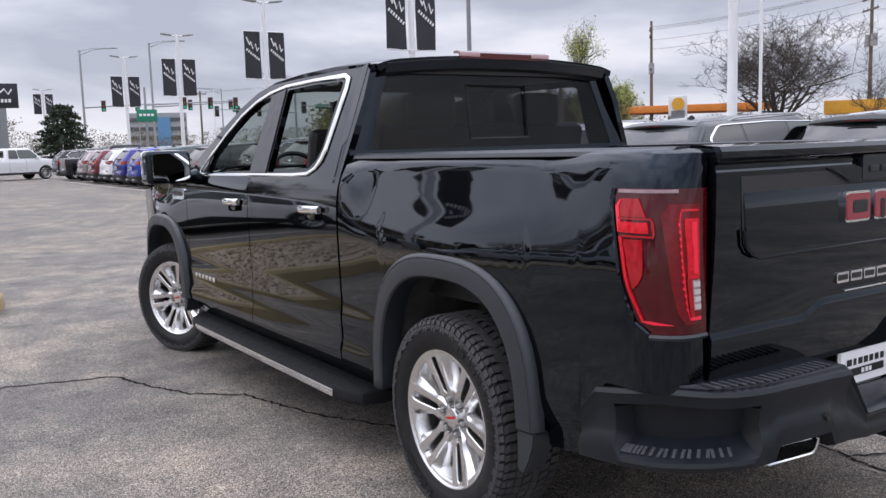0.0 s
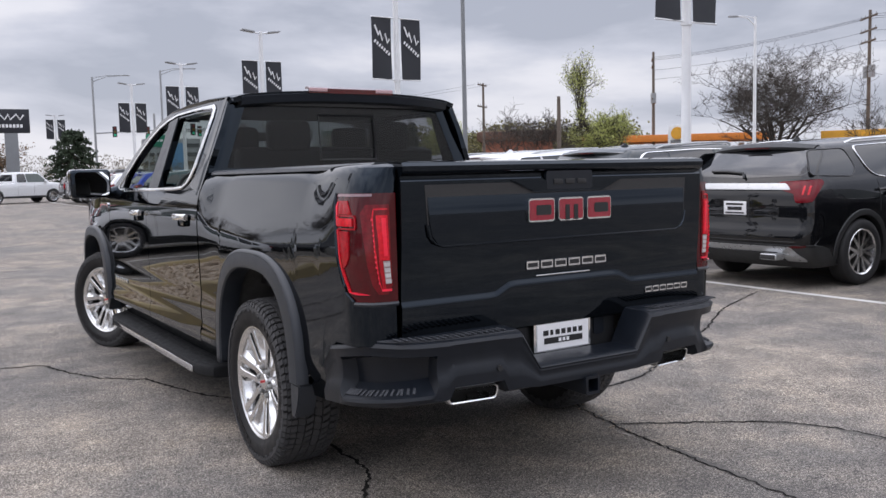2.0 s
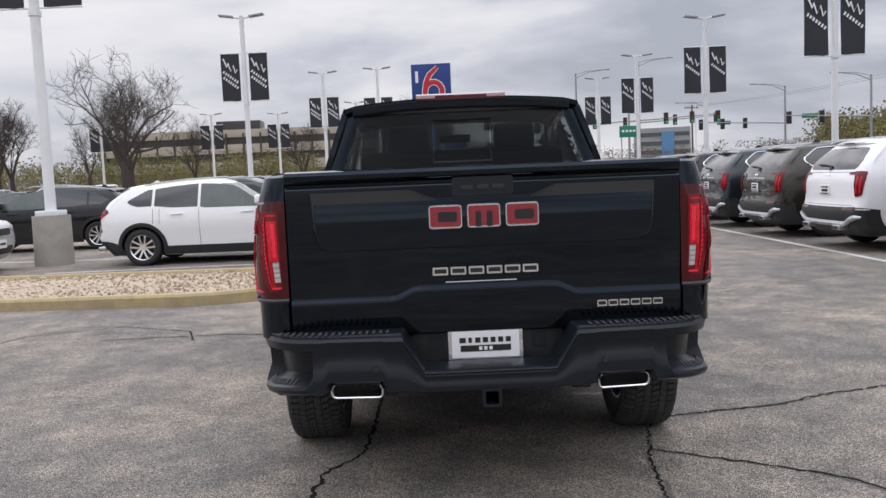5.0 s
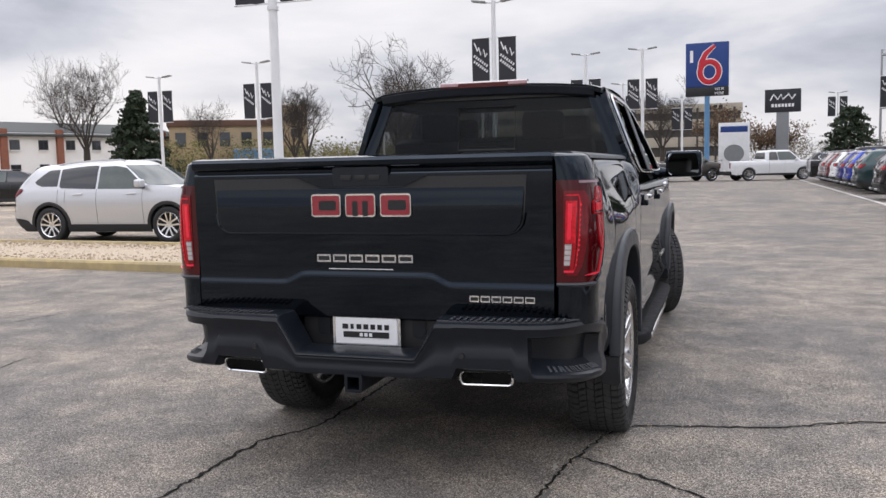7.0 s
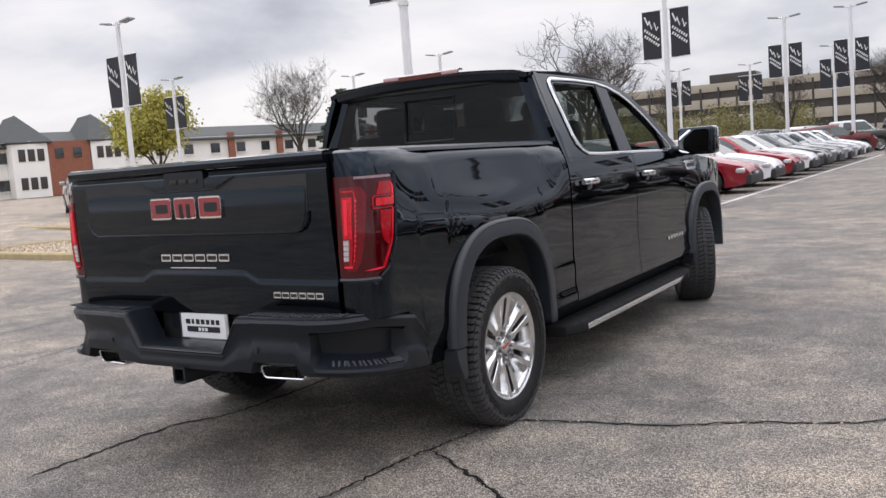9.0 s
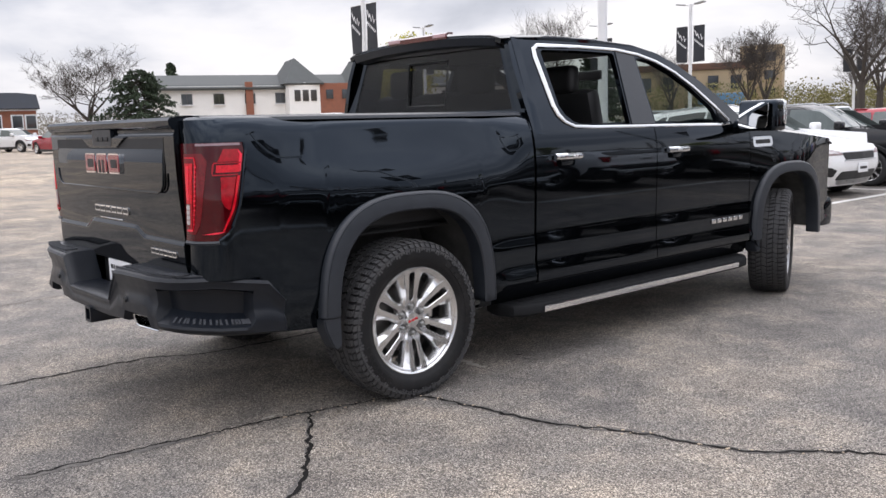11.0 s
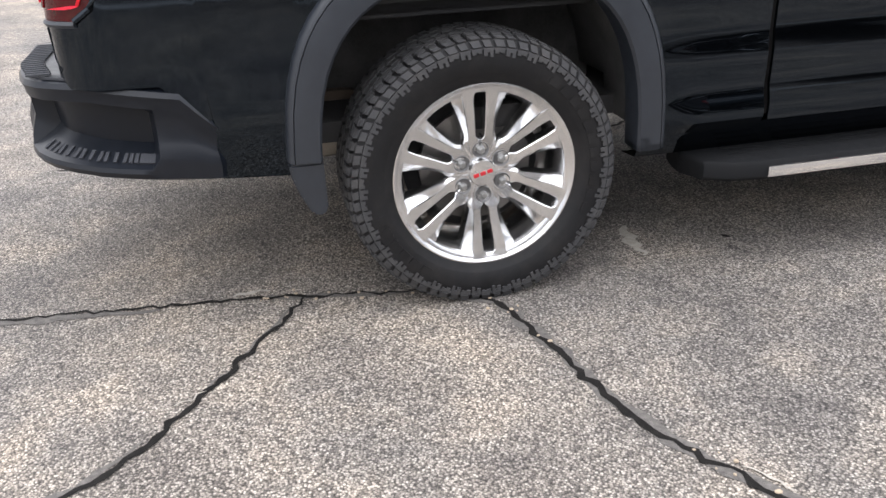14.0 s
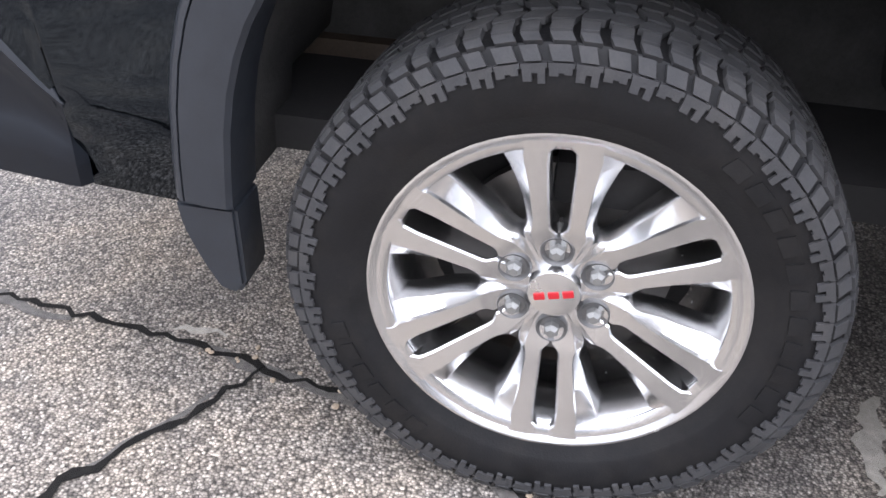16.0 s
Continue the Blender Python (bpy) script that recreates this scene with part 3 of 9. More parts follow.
# inner floor, firewall and chassis
part("underbody", boxes(((0, 1.75, 0.52), (1.60, 5.6, 0.06))), DARK, truck)
for s in (-1, 1):
    part("chassis_rail", boxes(((s * 0.45, 1.75, 0.46), (0.09, 5.1, 0.13), 0.01)), DARK, truck)
bm = bmesh.new()
cyl(bm, (-0.8, 0, 0.40), (0.8, 0, 0.40), 0.045)
bmesh.ops.create_uvsphere(bm, u_segments=16, v_segments=10, radius=0.16, matrix=Matrix.Translation((0, 0, 0.40)))
part("rear_axle", bm, STEEL, truck, "rusty steel rear axle")
part("muffler", boxes(((0.42, -0.55, 0.52), (0.24, 0.5, 0.14), 0.05)), STEEL, truck, "rusty exhaust muffler")
for s in (-1, 1):
    bm = bmesh.new()
    tube(bm, [(s * 0.56, -1.05, 0.52), (s * 0.54, -0.80, 0.46), (s * 0.52, -0.50, 0.41), (s * 0.52, 0.0, 0.44), (s * 0.52, 0.62, 0.49)], 0.052, 12)
    part("exhaust_pipe", bm, PIPE, truck, "dull tan steel exhaust pipe")
    bm = bmesh.new()
    box(bm, (s * 0.60, 0.0, 0.52), (0.07, 1.3, 0.03), 0.01)
    part("leaf_spring", bm, DARK, truck)

# wheel arch liners and flares
for s in (-1, 1):
    for c, a_in, t_in, a_out, t_out, end_r, end_f in ((-0.015, 0.465, 0.965, 0.56, 1.06, 0.505, 0.47), (AX, 0.45, 0.95, 0.54, 1.035, 0.47, 0.44)):
        n = 33
        bm = bmesh.new()
        rows = []
        for k in range(n):
            y = c - (a_in + 0.02) * math.cos(math.pi * k / (n - 1))
            z = arch_z(y, c, a_in + 0.0201, t_in + 0.02, 0.45)
            rows.append([(s * x, y, zz) for x, zz in ((0.985, z), (0.86, z), (0.72, z), (0.715, max(min(z, 0.83), 0.60)), (0.10, max(min(z, 0.83), 0.60)))])
        grid(bm, rows)
        part("wheel_well", bm, WELL, truck)
        # Added panel that blocks light showing through from the far arch.
        part("well_blocker", boxes(((s * 0.50, c, 0.69), (0.02, 1.02, 0.42))), WELL, truck)
        bm = bmesh.new()
        rows = []
        for k in range(n + 4):
            if k in (0, 1):
                t, drop = 0.0, (end_r, end_r + 0.012)[k]
            elif k in (n + 2, n + 3):
                t, drop = 1.0, (0.43, end_f)[k - n - 2]
            else:
                t, drop = (k - 2) / (n - 1), None
            yo, yi = c - a_out * math.cos(math.pi * t), c - a_in * math.cos(math.pi * t)
            zo, zi = (max(arch_z(yo, c, a_out + 1e-6, t_out), end_r + 0.012) if t < 0.5 else arch_z(yo, c, a_out + 1e-6, t_out)), (max(arch_z(yi, c, a_in + 1e-6, t_in), end_r + 0.012) if t < 0.5 else arch_z(yi, c, a_in + 1e-6, t_in))
            if drop is not None:
                zo = zi = drop
            row = []
            for f, dx in ((0.0, -0.012), (0.0, 0.004), (0.05, 0.026), (0.14, 0.034), (0.20, 0.036), (0.215, 0.030), (0.23, 0.036), (0.6, 0.042), (0.93, 0.042), (1.0, 0.034), (1.0, -0.03), (0.97, -0.06)):
                y, z = yo + (yi - yo) * f, zo + (zi - zo) * f
                base = 0.985 - (0.0 if c < 1 else 0.10 * smooth01((y - 3.9) / 0.9) ** 1.3)
                row.append((s * (base + dx), y, z))
            rows.append(row)
        grid(bm, rows)
        bmesh.ops.recalc_face_normals(bm, faces=bm.faces[:])
        part("fender_flare", bm, PLASTIC_FLARE, truck, "satin dark grey plastic fender flare")
        y0, y1 = c - a_out, c - a_in
        low = 0.345 if c < 1 else 0.37
        flap = [(y0 + 0.002, end_r - 0.003), (y1 + 0.002, end_r - 0.003), (y1 + 0.004, low + 0.02), (y1 - 0.010, low), (y1 - 0.040, low + 0.008), (y0 + 0.030, low + 0.055), (y0 + 0.008, low + 0.11)]
        bm = bmesh.new()
        slab(bm, flap, lambda u, v: (s * (0.93 if c < 1 else 0.91), u, v), (s * (0.088 if c < 1 else 0.10), 0, 0))
        bmesh.ops.bevel(bm, geom=bm.edges[:], offset=0.006, segments=2, affect="EDGES")
        part("mud_flap", bm, PLASTIC_FLARE, truck)

# bed: floor, inner walls, rails
part("bed_floor", boxes(((0, -0.13, 0.86), (1.62, 1.94, 0.04))), PLASTIC, truck)
for s in (-1, 1):
    part("bed_wall", boxes(((s * 0.79, -0.13, 1.13), (0.04, 1.94, 0.56))), PLASTIC, truck)
    bm = bmesh.new()
    grid(bm, [[(s * x, y, z) for x, z in ((0.895, 1.418), (0.89, 1.43), (0.875, 1.438), (0.80, 1.438), (0.775, 1.43), (0.77, 1.40))] for y in spread(-1.06, 0.86, 8)])
    bmesh.ops.recalc_face_normals(bm, faces=bm.faces[:])
    thick(bm, -0.006)
    part("bed_rail_cap", bm, PLASTIC_FLARE, truck, "satin black bed rail cap")
part("bed_front_wall", boxes(((0, 0.84, 1.12), (1.6, 0.04, 0.58))), PLASTIC, truck)

# tailgate
TGX = 0.822
TG = [(0.735, -1.105), (0.745, -1.124), (0.80, -1.136), (0.875, -1.1395), (0.886, -1.140), (0.893, -1.1385), (0.905, -1.1325), (0.910, -1.1318), (1.00, -1.138), (1.11, -1.147), (1.20, -1.151), (1.30, -1.153), (1.368, -1.153), (1.378, -1.147), (1.388, -1.149), (1.396, -1.160), (1.408, -1.170), (1.426, -1.172), (1.440, -1.162), (1.446, -1.10), (1.446, -1.06)]
bm = bmesh.new()


def gate_step(x, z):
    """The ledge across the lower tailgate stands higher along its middle."""
    return z + 0.040 * (1 - smooth01((abs(x) - 0.29) / 0.10)) * smooth01((z - 0.80) / 0.075) * (1 - smooth01((z - 0.91) / 0.09))


grid(bm, [[(x, y, gate_step(x, z)) for z, y in TG + [(0.735, -1.06)]] for x in spread(-TGX, TGX, 48)], True)
bmesh.ops.holes_fill(bm, edges=bm.edges[:], sides=0)
bmesh.ops.recalc_face_normals(bm, faces=bm.faces[:])
tailgate = part("tailgate", bm, BLACK_PAINT, truck, "black tailgate with stepped panels", 25)
part("inner_skin", boxes(((0, -1.07, 1.09), (1.63, 0.05, 0.70), 0.01)), PLASTIC, tailgate)
# raised upper panel with rounded lower corners, in front of a dark joint
pan = [(-0.715, 1.352), (-0.705, 1.20), (-0.695, 1.155), (-0.675, 1.13), (-0.64, 1.116), (0.64, 1.116), (0.675, 1.13), (0.695, 1.155), (0.705, 1.20), (0.715, 1.352), (0.30, 1.352), (0.19, 1.318), (-0.19, 1.318), (-0.30, 1.352)]
bm = bmesh.new()
slab(bm, [(u * 1.004, 1.235 + (v - 1.235) * 1.012) for u, v in pan], lambda u, v: (u, -1.150, v), (0, -0.0045, 0))
part("panel_joint", bm, DARK, tailgate)
bm = bmesh.new()


def panel_half(z):
    return lerp_curve([(1.116, 0.64), (1.121, 0.658), (1.13, 0.675), (1.155, 0.695), (1.20, 0.705), (1.352, 0.715)], z)


def panel_y(z):
    """The panel leans back towards its top."""
    return -1.160 + 0.0135 * max(0.0, (z - 1.235) / 0.117) ** 1.8


rows = []
for z in (1.116, 1.118, 1.123, 1.130, 1.142, 1.155, 1.18, 1.21, 1.24, 1.27, 1.295, 1.315, 1.335, 1.352):
    h = panel_half(z)
    e = 0.006 if z == 1.116 else 0.0
    rows.append([(-h, -1.150, z)] + [(u * (h - 0.005), panel_y(z) + e, z) for u in spread(-1, 1, 16)] + [(h, -1.150, z)])
grid(bm, rows)
bmesh.ops.recalc_face_normals(bm, faces=bm.faces[:])
part("upper_panel", bm, BLACK_PAINT, tailgate, "", 35)
bm = bmesh.new()
slab(bm, [(-0.31, 1.362), (-0.20, 1.314), (-0.185, 1.310), (0.185, 1.310), (0.20, 1.314), (0.31, 1.362)], lambda u, v: (u, -1.140, v), (0, -0.0235, 0))
bmesh.ops.bevel(bm, geom=bm.edges[:], offset=0.004, segments=2, affect="EDGES")
part("handle_surround", bm, BLACK_PAINT, tailgate)
# Bead added along the panel's lower edge to catch sky as a bright line.
bm = bmesh.new()
tube(bm, [(u * 1.008, -1.1620, 1.235 + (v - 1.235) * 1.028) for u, v in pan[1:9]], 0.0048, 6, False, 1.0, (0, 1, 0))
part("highlight_bead", bm, BLACK_PAINT, tailgate)
bm = bmesh.new()
slab(bm, rounded(0.255, 0.078, 0.012, 3, 0, 1.358), lambda u, v: (u, -1.13, v), (0, -0.035, 0))
handle = part("tailgate_handle", bm, BUMPER, tailgate, "black tailgate handle with buttons")
for x, w in ((-0.065, 0.05), (0.0, 0.05), (0.065, 0.05)):
    part("button", boxes(((x, -1.166, 1.352), (w, 0.006, 0.022), 0.003)), BLACK_PRINT, handle)


def emblem(name, parent, x0, x1, zc, h, y, kinds, mat, rim=None, depth=0.012, slot=BLACK_PRINT, ax=(1, 0), label=""):
    """A row of plain blocks in place of a maker's mark."""
    n = len(kinds)
    w = (x1 - x0) / n
    for k, kind in enumerate(kinds):
        cx = x0 + w * (k + 0.5)
        bw = w * 0.86

        def put(part_name, outline, d0, d1, m, par):
            b = bmesh.new()
            slab(b, outline, lambda u, v: (u, y - d0, v), (0, -(d1 - d0), 0))
            return part(part_name, b, m, par)

        base = put(name, rounded(bw, h, h * 0.12, 2, cx, zc), 0, depth, rim or mat, parent)
        if label:
            tagged(base, label)
        if rim:
            put("inlay", rounded(bw * 0.93, h * 0.86, h * 0.08, 2, cx, zc), depth, depth + 0.003, mat, base)
        top = depth + (0.003 if rim else 0.0)
        if kind == "o":
            put("groove", rounded(bw * 0.58, h * 0.42, h * 0.06, 1, cx + bw * 0.06, zc), top, top + 0.0015, slot, base)
        elif kind == "m":
            for dx in (-0.17, 0.17):
                put("groove", rounded(bw * 0.17, h * 0.66, h * 0.03, 1, cx + bw * dx, zc - h * 0.14 * (1 if dx else 0)), top, top + 0.0015, slot, base)
        elif kind == "e":
            put("groove", rounded(bw * 0.78, h * 0.52, h * 0.05, 1, cx, zc), top, top + 0.0015, slot, base)


emblem("emblem_block", tailgate, -0.240, 0.240, 1.235, 0.098, -1.159, "omo", RED_EMBLEM, CHROME, 0.013, label="red emblem block with chrome rim")
emblem("badge_block", tailgate, -0.228, 0.228, 1.005, 0.034, -1.139, "eeeeee", CHROME, None, 0.006, label="chrome badge block")
emblem("badge_block", tailgate, 0.465, 0.748, 0.842, 0.027, -1.138, "eeeeee", CHROME, None, 0.005, label="small chrome badge block")
part("trim_strip", boxes(((-0.02, -1.1365, 0.958), (0.30, 0.008, 0.005), 0.0015)), CHROME, tailgate)

# tail lamps wrapping round the corners
for s in (-1, 1):
    zs = spread(0.915, 1.328, 14)

    def lamp_front(z):
        return lerp_curve([(0.915, -1.045), (0.925, -1.018), (0.95, -1.0), (1.05, -0.957), (1.20, -0.923), (1.30, -0.901), (1.328, -0.906)], z)

    def lamp_row(z, d, f0=0.0, f1=1.0, n=14):
        pts, yf = [], lamp_front(z)
        xo = side_x(-1.0, z)
        corner = [(0.832, CY - CA)] + [(xo - CB * (1 - math.cos(a)), CY - CA * math.sin(a)) for a in (radians(90 - 10 * q) for q in range(10))]
        corner = [c for c in corner if c[1] <= yf - 0.004] + [(xo if yf > CY else xo - CB * (1 - math.sqrt(max(0, 1 - ((CY - yf) / CA) ** 2))), yf)]
        lens = [0]
        for a, b in zip(corner, corner[1:]):
            lens.append(lens[-1] + math.dist(a, b))
        for k in range(n + 1):
            g = (f0 + (f1 - f0) * k / n) * lens[-1]
            j = next((i for i in range(1, len(lens)) if g <= lens[i] + 1e-9), len(lens) - 1)
            q = (g - lens[j - 1]) / (lens[j] - lens[j - 1])
            a, b = corner[j - 1], corner[j]
            t = Vector((b[0] - a[0], b[1] - a[1])).normalized()
            nx, ny = -t.y * -1, t.x * -1
            x, y = a[0] + (b[0] - a[0]) * q, a[1] + (b[1] - a[1]) * q
            pts.append((s * (x + t.y * d), y - t.x * d, z))
        return pts

    bm = bmesh.new()
    grid(bm, [lamp_row(zs[0], -0.03)] + [lamp_row(z, 0.005) for z in zs] + [lamp_row(zs[-1], -0.03)])
    bmesh.ops.recalc_face_normals(bm, faces=bm.faces[:])
    lamp = part("tail_lamp", bm, RED_LENS, truck, "dark red tail lamp with bright red light bars")

    def lamp_piece(name, z0, z1, left, right, mat, d=0.010, n=10, label=""):
        """A lit piece inside the lens; its two edges may follow curves over the height."""
        b = bmesh.new()
        rows = []
        for z in spread(z0, z1, n):
            u = (z - z0) / (z1 - z0)
            f0 = lerp_curve(left, u) if isinstance(left, list) else left
            f1 = lerp_curve(right, u) if isinstance(right, list) else right
            rows.append(lamp_row(z, d, f0, f1, 6) + lamp_row(z, d - 0.008, f0, f1, 6)[::-1])
        grid(b, rows, True)
        bmesh.ops.holes_fill(b, edges=b.edges[:], sides=0)
        bmesh.ops.recalc_face_normals(b, faces=b.faces[:])
        return part(name, b, mat, lamp, label)

    # inner stack: glowing bar in a rounded frame, a row of small lights, clear reverse lamp below
    lamp_piece("inner_glow", 0.945, 1.285, [(0, 0.20), (0.08, 0.10), (1, 0.10)], [(0, 0.36), (0.1, 0.42), (0.9, 0.46), (1, 0.38)], RED_DEEP, 0.0085)
    lamp_piece("light_bar", 1.075, 1.245, 0.13, 0.265, RED_BRIGHT, 0.0115)
    lamp_piece("light_bar", 0.965, 1.078, 0.225, 0.275, RED_MID, 0.0115)
    lamp_piece("lens_core", 1.09, 1.235, 0.155, 0.205, RED_GLOW, 0.0130)
    lamp_piece("reverse_lamp", 0.985, 1.072, 0.125, 0.222, CLEAR_DULL, 0.0110)
    for k in range(4):
        lamp_piece("reverse_ridge", 0.988 + 0.0212 * k, 1.003 + 0.0212 * k, 0.130, 0.216, CLEAR_LENS, 0.0135, 2)
    lamp_piece("bar_frame", 0.965, 1.265, [(0, 0.285), (0.06, 0.300), (0.94, 0.300), (1, 0.285)], [(0, 0.298), (0.06, 0.316), (0.94, 0.316), (1, 0.298)], RED_BRIGHT, 0.0120)
    lamp_piece("bar_frame", 1.265, 1.271, 0.13, 0.29, RED_BRIGHT, 0.0120, 2)
    lamp_piece("bar_frame", 0.957, 0.966, 0.13, 0.29, RED_GLOW, 0.0120, 2)
    for k in range(13):
        lamp_piece("small_light", 0.985 + 0.020 * k, 0.993 + 0.020 * k, 0.305, 0.322, RED_GLOW, 0.0135, 2)
    # outer hook: bright box in a rounded frame, red field above, tapering fin below
    lamp_piece("marker_field", 1.248, 1.300, [(0, 0.60), (1, 0.66)], [(0, 0.93), (0.7, 0.93), (1, 0.88)], RED_MID, 0.0095)
    lamp_piece("marker_edge", 1.205, 1.296, [(0, 0.90), (0.8, 0.905), (1, 0.87)], [(0, 0.945), (0.8, 0.945), (1, 0.89)], RED_GLOW, 0.0120)
    lamp_piece("marker_bar", 1.203, 1.234, 0.585, 0.93, RED_BRIGHT, 0.0125)
    lamp_piece("marker_frame", 1.240, 1.246, 0.545, 0.93, RED_MID, 0.0125, 2)
    lamp_piece("marker_frame", 1.190, 1.196, 0.545, 0.90, RED_MID, 0.0125, 2)
    lamp_piece("marker_frame", 1.190, 1.246, [(0, 0.55), (0.2, 0.53), (0.8, 0.53), (1, 0.55)], [(0, 0.565), (0.2, 0.55), (0.8, 0.55), (1, 0.565)], RED_MID, 0.0125)
    lamp_piece("marker_fin", 1.045, 1.184, [(0, 0.83), (0.12, 0.745), (0.3, 0.70), (1, 0.655)], [(0, 0.85), (1, 0.885)], RED_MID, 0.0105)
    lamp_piece("edge_line", 0.952, 1.190, [(0, 0.845), (0.3, 0.875), (1, 0.90)], [(0, 0.875), (0.3, 0.91), (1, 0.94)], RED_BRIGHT, 0.0120)
    lamp_piece("edge_line", 0.944, 0.953, [(0, 0.50), (0.5, 0.60), (1, 0.78)], [(0, 0.74), (0.5, 0.86), (1, 0.875)], RED_GLOW, 0.0120, 3)
    lamp_piece("lens_rim", 1.316, 1.326, 0.30, 0.93, LENS_RIM, 0.0095, 3, "pale clear rim along the lens top")
    b = bmesh.new()
    tube(b, [lamp_row(z, 0.004, 0.99, 1.0, 1)[1] for z in zs] + [], 0.009, 8)
    part("lamp_bezel", b, BLACK_PAINT, lamp)
    b = bmesh.new()
    tube(b, [(p[0], p[1], p[2] - 0.008) for p in lamp_row(zs[0], 0.004, 0.0, 1.0, 12)], 0.009, 6)
    part("lamp_bezel", b, PLASTIC_FLARE, lamp)

# rear bumper: a swept bar with a plate recess in the middle and step pockets at the corners
def bumper_line():
    half = [(0.0, -1.318), (0.15, -1.318), (0.262, -1.317), (0.272, -1.317), (0.355, -1.314), (0.365, -1.314), (0.425, -1.311), (0.445, -1.310), (0.50, -1.308), (0.60, -1.300), (0.667, -1.294), (0.690, -1.290), (0.71, -1.286), (0.735, -1.2815), (0.752, -1.2780), (0.77, -1.273), (0.82, -1.255), (0.875, -1.215), (0.918, -1.155), (0.950, -1.09), (0.970, -1.02), (0.978, -0.98), (0.981, -0.955), (0.9825, -0.932), (0.983, -0.92), (0.984, -0.895), (0.984, -0.86), (0.983, -0.83), (0.982, -0.80), (0.980, -0.778), (0.962, -0.766)]
    return [(-x, y) for x, y in half[:0:-1]] + half


bm = bmesh.new()
line = bumper_line()
rows = []
for i, (x, y) in enumerate(line):
    a, b = line[max(i - 1, 0)], line[min(i + 1, len(line) - 1)]
    t = Vector((b[0] - a[0], b[1] - a[1])).normalized()
    n = Vector((t.y, -t.x))
    ax = abs(x)
    notch = 1 - smooth01((ax - 0.265) / 0.10) if ax < 0.4 else 0.0
    top = 0.762 - 0.150 * notch - (lerp_curve([(-1.10, 0.0), (-0.86, 0.040), (-0.775, 0.135)], y) if ax > 0.9 else 0.0)
    low = 0.522 if ax < 0.7 else lerp_curve([(-1.28, 0.52), (-1.10, 0.495), (-0.80, 0.468)], y)
    low += 0.046 * smooth01((ax - 0.425) / 0.02) * (1 - smooth01((ax - 0.668) / 0.02))
    pocket = smooth01((ax - 0.733) / 0.022) * (1 - smooth01((y + 0.957) / 0.028))
    inset = -0.058 * pocket
    q = min(1.0, (top - low) / 0.23)
    pt, pb = top - 0.058 * q, low + (0.036 + 0.03 * (1 - pocket)) * q
    sec = [(-0.16, top + 0.008), (-0.05, top + 0.008), (-0.022, top + 0.004), (-0.004, top - 0.006 * q), (0.003, top - 0.020 * q), (-0.004, pt + 0.020 * q), (-0.006 * q, pt + 0.004 * q), (inset * 0.9 - 0.012 * q, pt - 0.010 * q), (inset - 0.014 * q, pt - 0.03 * q), (inset * 1.1 - 0.016 * q, pb + 0.055 * q), (inset * 0.85 - 0.010 * q, pb + 0.038 * q), (0.004 * pocket, pb + 0.004 * q), (0.008 * pocket, pb - 0.008 * q), (-0.002, low + 0.012 * q), (-0.03, low), (-0.16, low + 0.005)]
    rows.append([(x + n.x * o, y + n.y * o, z) for o, z in sec])
grid(bm, rows)
bmesh.ops.recalc_face_normals(bm, faces=bm.faces[:])
bumper = part("rear_bumper", bm, BUMPER, truck, "satin black rear bumper with corner steps", 30)
part("plate_recess", boxes(((0, -1.10, 0.685), (0.66, 0.03, 0.22), 0.008)), PLASTIC, bumper)
